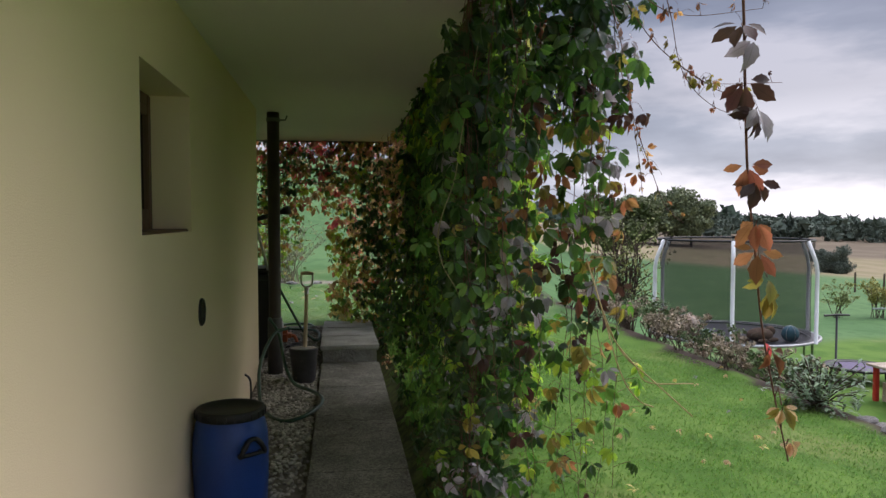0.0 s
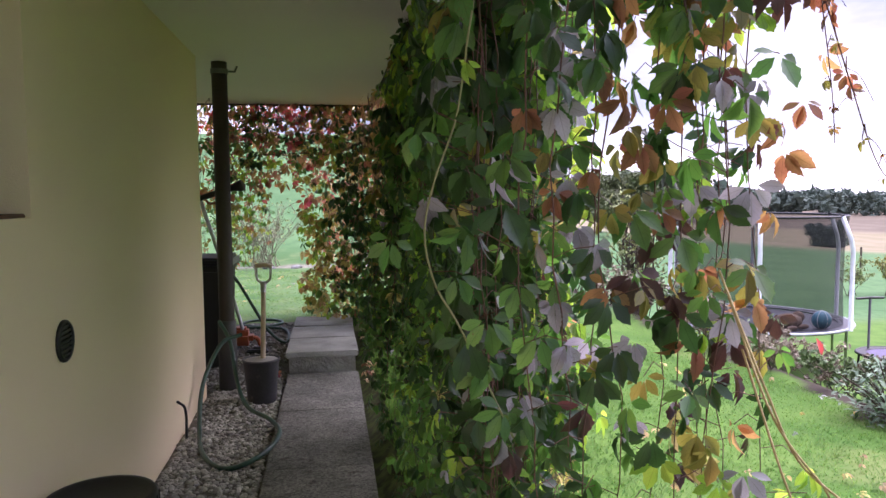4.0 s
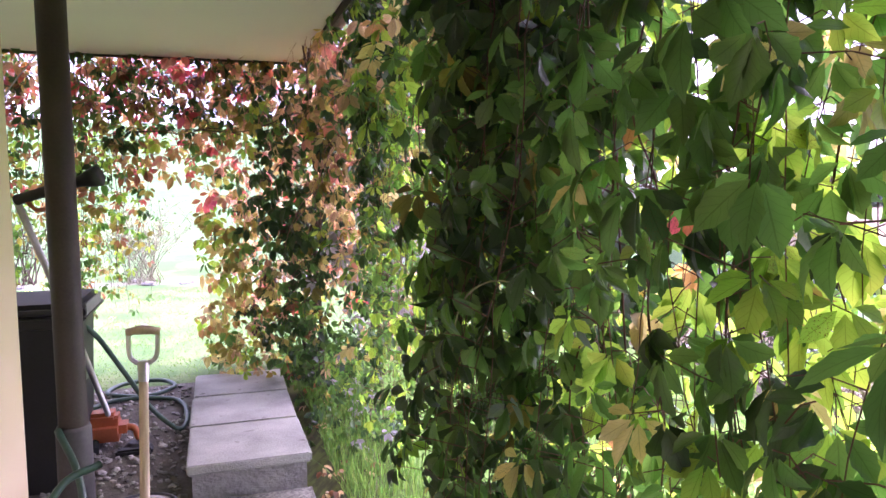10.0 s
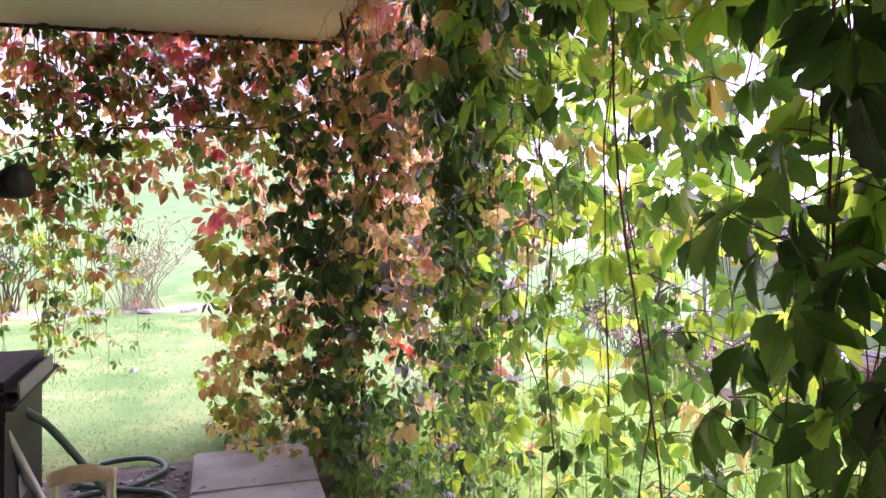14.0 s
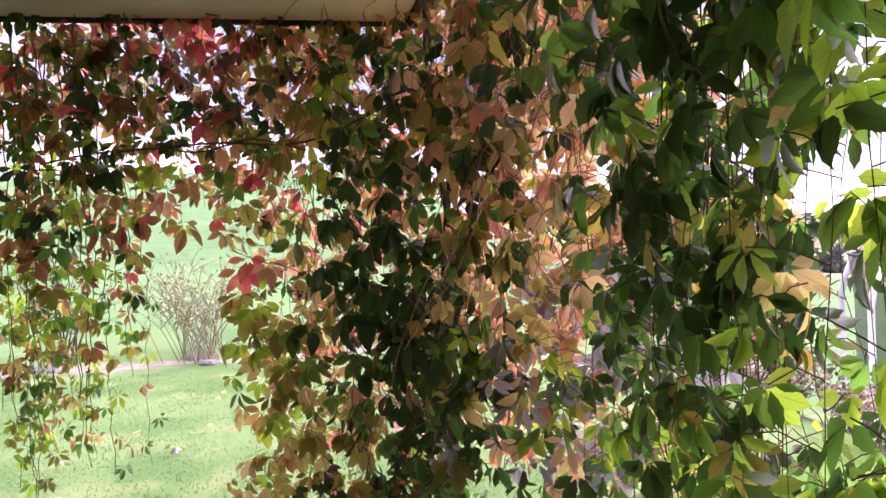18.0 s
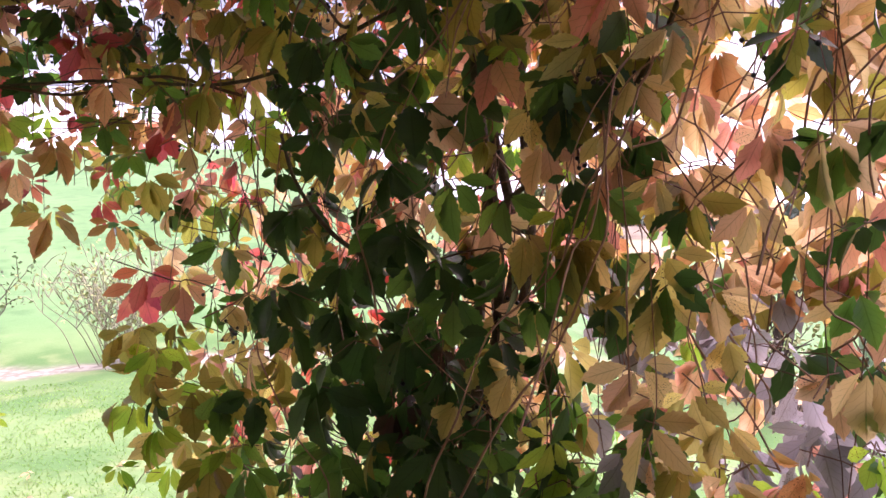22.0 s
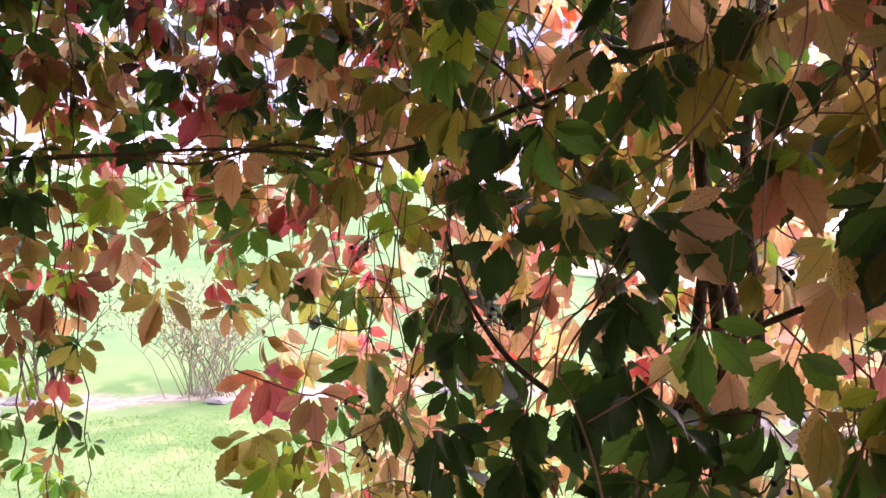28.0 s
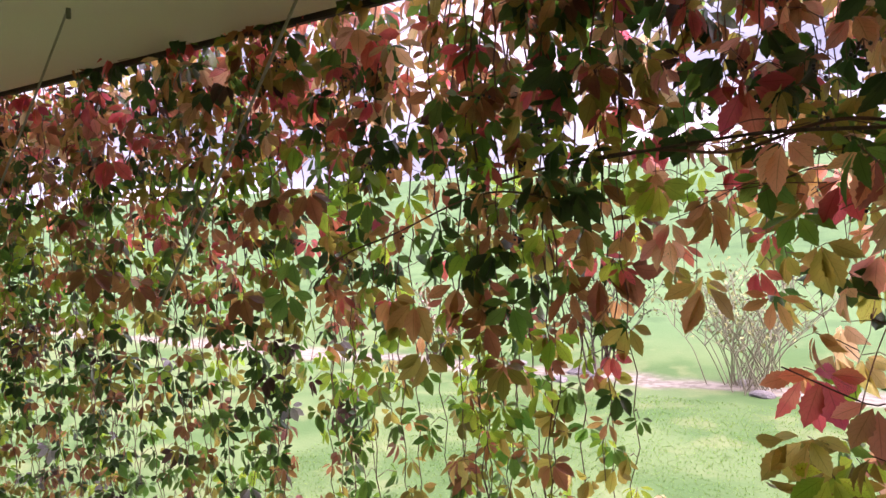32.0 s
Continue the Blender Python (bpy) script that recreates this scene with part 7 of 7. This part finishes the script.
def build_trailer():
    x, y = bearing(42.5, 27.5)
    t = thing("trailer", at_ground(x, y), "dark boxy garden trailer parked behind the lower lawn", "trailer")
    part("box", block(-0.8, 0.8, -0.5, 0.5, 0.3, 0.95, 0.03), DARKBOX, t)
    for q in (-0.62, 0.62):
        w = lathe([(0.0, -0.06), (0.24, -0.06), (0.28, 0.0), (0.24, 0.06), (0.0, 0.06)], 20)
        bmesh.ops.transform(w, matrix=pose(0, q, 0.28, 90, 0, 0), verts=w.verts[:])
        part("wheel", w, BLACK, t)
    tube("drawbar", [(-1.0, 0, 0.4), (-1.8, 0, 0.4)], 0.03, GALV, t)


build_trailer()


def build_posts():
    for k in range(4):
        x, y = bearing(38.5 + k * 1.7, 40 + k * 0.5)
        p = tagged(part("fence_post", lathe([(0.0, 0.0), (0.05, 0.0), (0.045, 1.0), (0.0, 1.02)], 8), BARK), "weathered wooden pasture fence post", "fence post", "pasture fence posts")
        p.matrix_world = pose(*at_ground(x, y, -0.05), 0, 2 * math.sin(k), 0)


build_posts()


def build_woods():
    """Far woods along the horizon: uneven crowns of many leaves, some of them pointed."""
    rng = random.Random(14)
    h = Heap()
    for k in range(900):
        d = rng.uniform(16, 75)
        band = rng.random()
        r = 640 + 320 * band
        x, y = bearing(d, r)
        z = lz(x, y)
        tall = rng.uniform(9, 16) * (0.65 + 0.5 * noise.noise(Vector((d * 0.22, 0, 3)))) * (1.5 if d < 33 else 1.0)
        wide = tall * rng.uniform(0.3, 0.5)
        fir = rng.random() < 0.35
        q, f = [], []
        n = 26
        for j in range(n):
            s = rng.random()
            rad = wide * ((1 - s) if fir else math.sin(math.pi * min(1, 0.15 + s * 0.85)) ** 0.6) * rng.uniform(0.5, 1.0)
            a = rng.uniform(0, 2 * math.pi)
            c = Vector((x + rad * math.cos(a), y + rad * math.sin(a), z + tall * (0.05 + 0.95 * s)))
            e = tall * 0.23
            for _ in range(4):
                q.append(tuple(c + Vector((rng.gauss(0, 1), rng.gauss(0, 1), rng.gauss(0, 1))) * e))
        h.add(np.array(q), np.arange(4 * n).reshape(-1, 4))
    tagged(link_mesh("far_woods", h.mesh("far_woods", False), FIR), "dark mixed woods along the horizon", "woods", kind="stuff")


build_woods()


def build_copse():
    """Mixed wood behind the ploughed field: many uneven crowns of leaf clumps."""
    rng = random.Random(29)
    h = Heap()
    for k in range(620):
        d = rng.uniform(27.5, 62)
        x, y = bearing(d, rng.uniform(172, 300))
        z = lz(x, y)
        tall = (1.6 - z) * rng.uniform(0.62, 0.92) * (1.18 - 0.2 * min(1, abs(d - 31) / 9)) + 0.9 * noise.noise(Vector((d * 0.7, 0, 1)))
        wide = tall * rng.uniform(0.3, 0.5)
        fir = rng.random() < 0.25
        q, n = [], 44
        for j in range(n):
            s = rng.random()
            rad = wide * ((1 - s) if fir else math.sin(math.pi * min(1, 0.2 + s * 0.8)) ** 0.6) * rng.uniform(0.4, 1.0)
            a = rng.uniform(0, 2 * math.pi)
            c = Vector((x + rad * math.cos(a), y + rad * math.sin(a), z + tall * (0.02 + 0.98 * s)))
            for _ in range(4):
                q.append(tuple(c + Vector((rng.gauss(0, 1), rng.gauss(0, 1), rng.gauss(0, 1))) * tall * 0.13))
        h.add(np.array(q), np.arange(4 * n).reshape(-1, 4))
    tagged(link_mesh("field_woods", h.mesh("field_woods", False), WOODS), "mixed woods behind the ploughed field, haze in their grey-green colour", "woods", kind="stuff")


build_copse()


def build_grass():
    r = np.random.default_rng(5)
    spots = []
    for n, x0, x1, y0, y1 in ((56000, 1.0, 4.4, 2.2, 9.0), (9000, 1.0, 4.4, 9.0, 13.5), (56000, -3.6, 2.2, 8.66, 13.9), (7500, 0.52, 0.95, 4.6, 9.2)):
        spots.append(np.stack([r.uniform(x0, x1, n), r.uniform(y0, y1, n)], -1))
    p = np.concatenate(spots)
    keep = ~((p[:, 0] < 0.45) & (p[:, 1] < 8.66))
    p = p[keep]
    n = len(p)
    z = land(p[:, 0], p[:, 1])
    tuft = np.array([noise.noise(Vector((a * 1.7, b * 1.7, 0))) for a, b in p])
    wild = (p[:, 0] > 0.42) & (p[:, 0] < 0.95) & (p[:, 1] < 9.2)
    h = r.uniform(0.012, 0.028, n) * (1 + 0.5 * tuft) * np.where(wild, r.uniform(1.5, 6.5, n), np.where(p[:, 1] > 8.66, 0.72, 1.0))
    a = r.uniform(0, 2 * np.pi, n)
    lean = r.normal(0, 1.7, n) * h * np.where(wild, 0.33, 1.0)
    side = np.stack([np.cos(a), np.sin(a), np.zeros(n)], -1) * r.uniform(0.002, 0.0036, n)[:, None]
    base = np.stack([p[:, 0], p[:, 1], z - 0.005], -1)
    tip = base + np.stack([-np.sin(a) * lean, np.cos(a) * lean, h], -1)
    mid = base * 0.5 + tip * 0.5 + np.stack([np.zeros(n), np.zeros(n), h * 0.12], -1)
    q = np.stack([base - side, base + side, mid + side * 0.8, tip, mid - side * 0.8], 1).reshape(-1, 3)
    i = np.arange(n)[:, None] * 5
    hp = Heap()
    hp.add(q, np.concatenate([i + np.array((0, 1, 2, 4)), i + np.array((4, 2, 3, 3))]).reshape(-1, 4)[:n])
    hp2 = Heap()
    hp2.add(q, (i + np.array((4, 2, 3))))
    g = tagged(link_mesh("grass", hp.mesh("grass", False), GRASS), "short green lawn grass", "grass", kind="stuff")
    tagged(link_mesh("grass_tips", hp2.mesh("grass_tips", False), GRASS, g), kind="stuff")


build_grass()


def build_fallen_leaves():
    rng = random.Random(77)
    for k in range(110):
        if k < 18:
            x, y = rng.uniform(0.42, 0.75), rng.uniform(6.2, 8.4)
            z = lz(x, y) + 0.03
        elif k < 26:
            x, y = rng.uniform(0.38, 0.52), rng.uniform(6.7, 7.05)
            z = lz(x, y) + 0.04
        elif k < 27:
            x, y = -0.24, 6.86
            z = 0.03
        else:
            x, y = (rng.uniform(1.2, 4.4), rng.uniform(2.6, 8)) if k % 4 else (rng.uniform(-2, 1), rng.uniform(9.6, 12.5))
            z = lz(x, y) + 0.055
        c = pick(rng, {"peach": 3, "rust": 2, "red": 1.5, "yellow": 1, "orange": 1} if k < 27 else {"peach": 3, "yellow": 2, "mauve_sheen": 1})
        ob = new("fallen_leaf", leaf_mesh(rng.randrange(12), c))
        ob.matrix_world = pose(x, y, z, rng.uniform(-20, 20), rng.uniform(-20, 20), rng.uniform(0, 360)) @ Matrix.Scale(rng.uniform(0.035, 0.06), 4)
        tagged(ob, "dry fallen creeper leaf lying on the ground", "leaf", "fallen leaves")


build_fallen_leaves()
build_gravel()
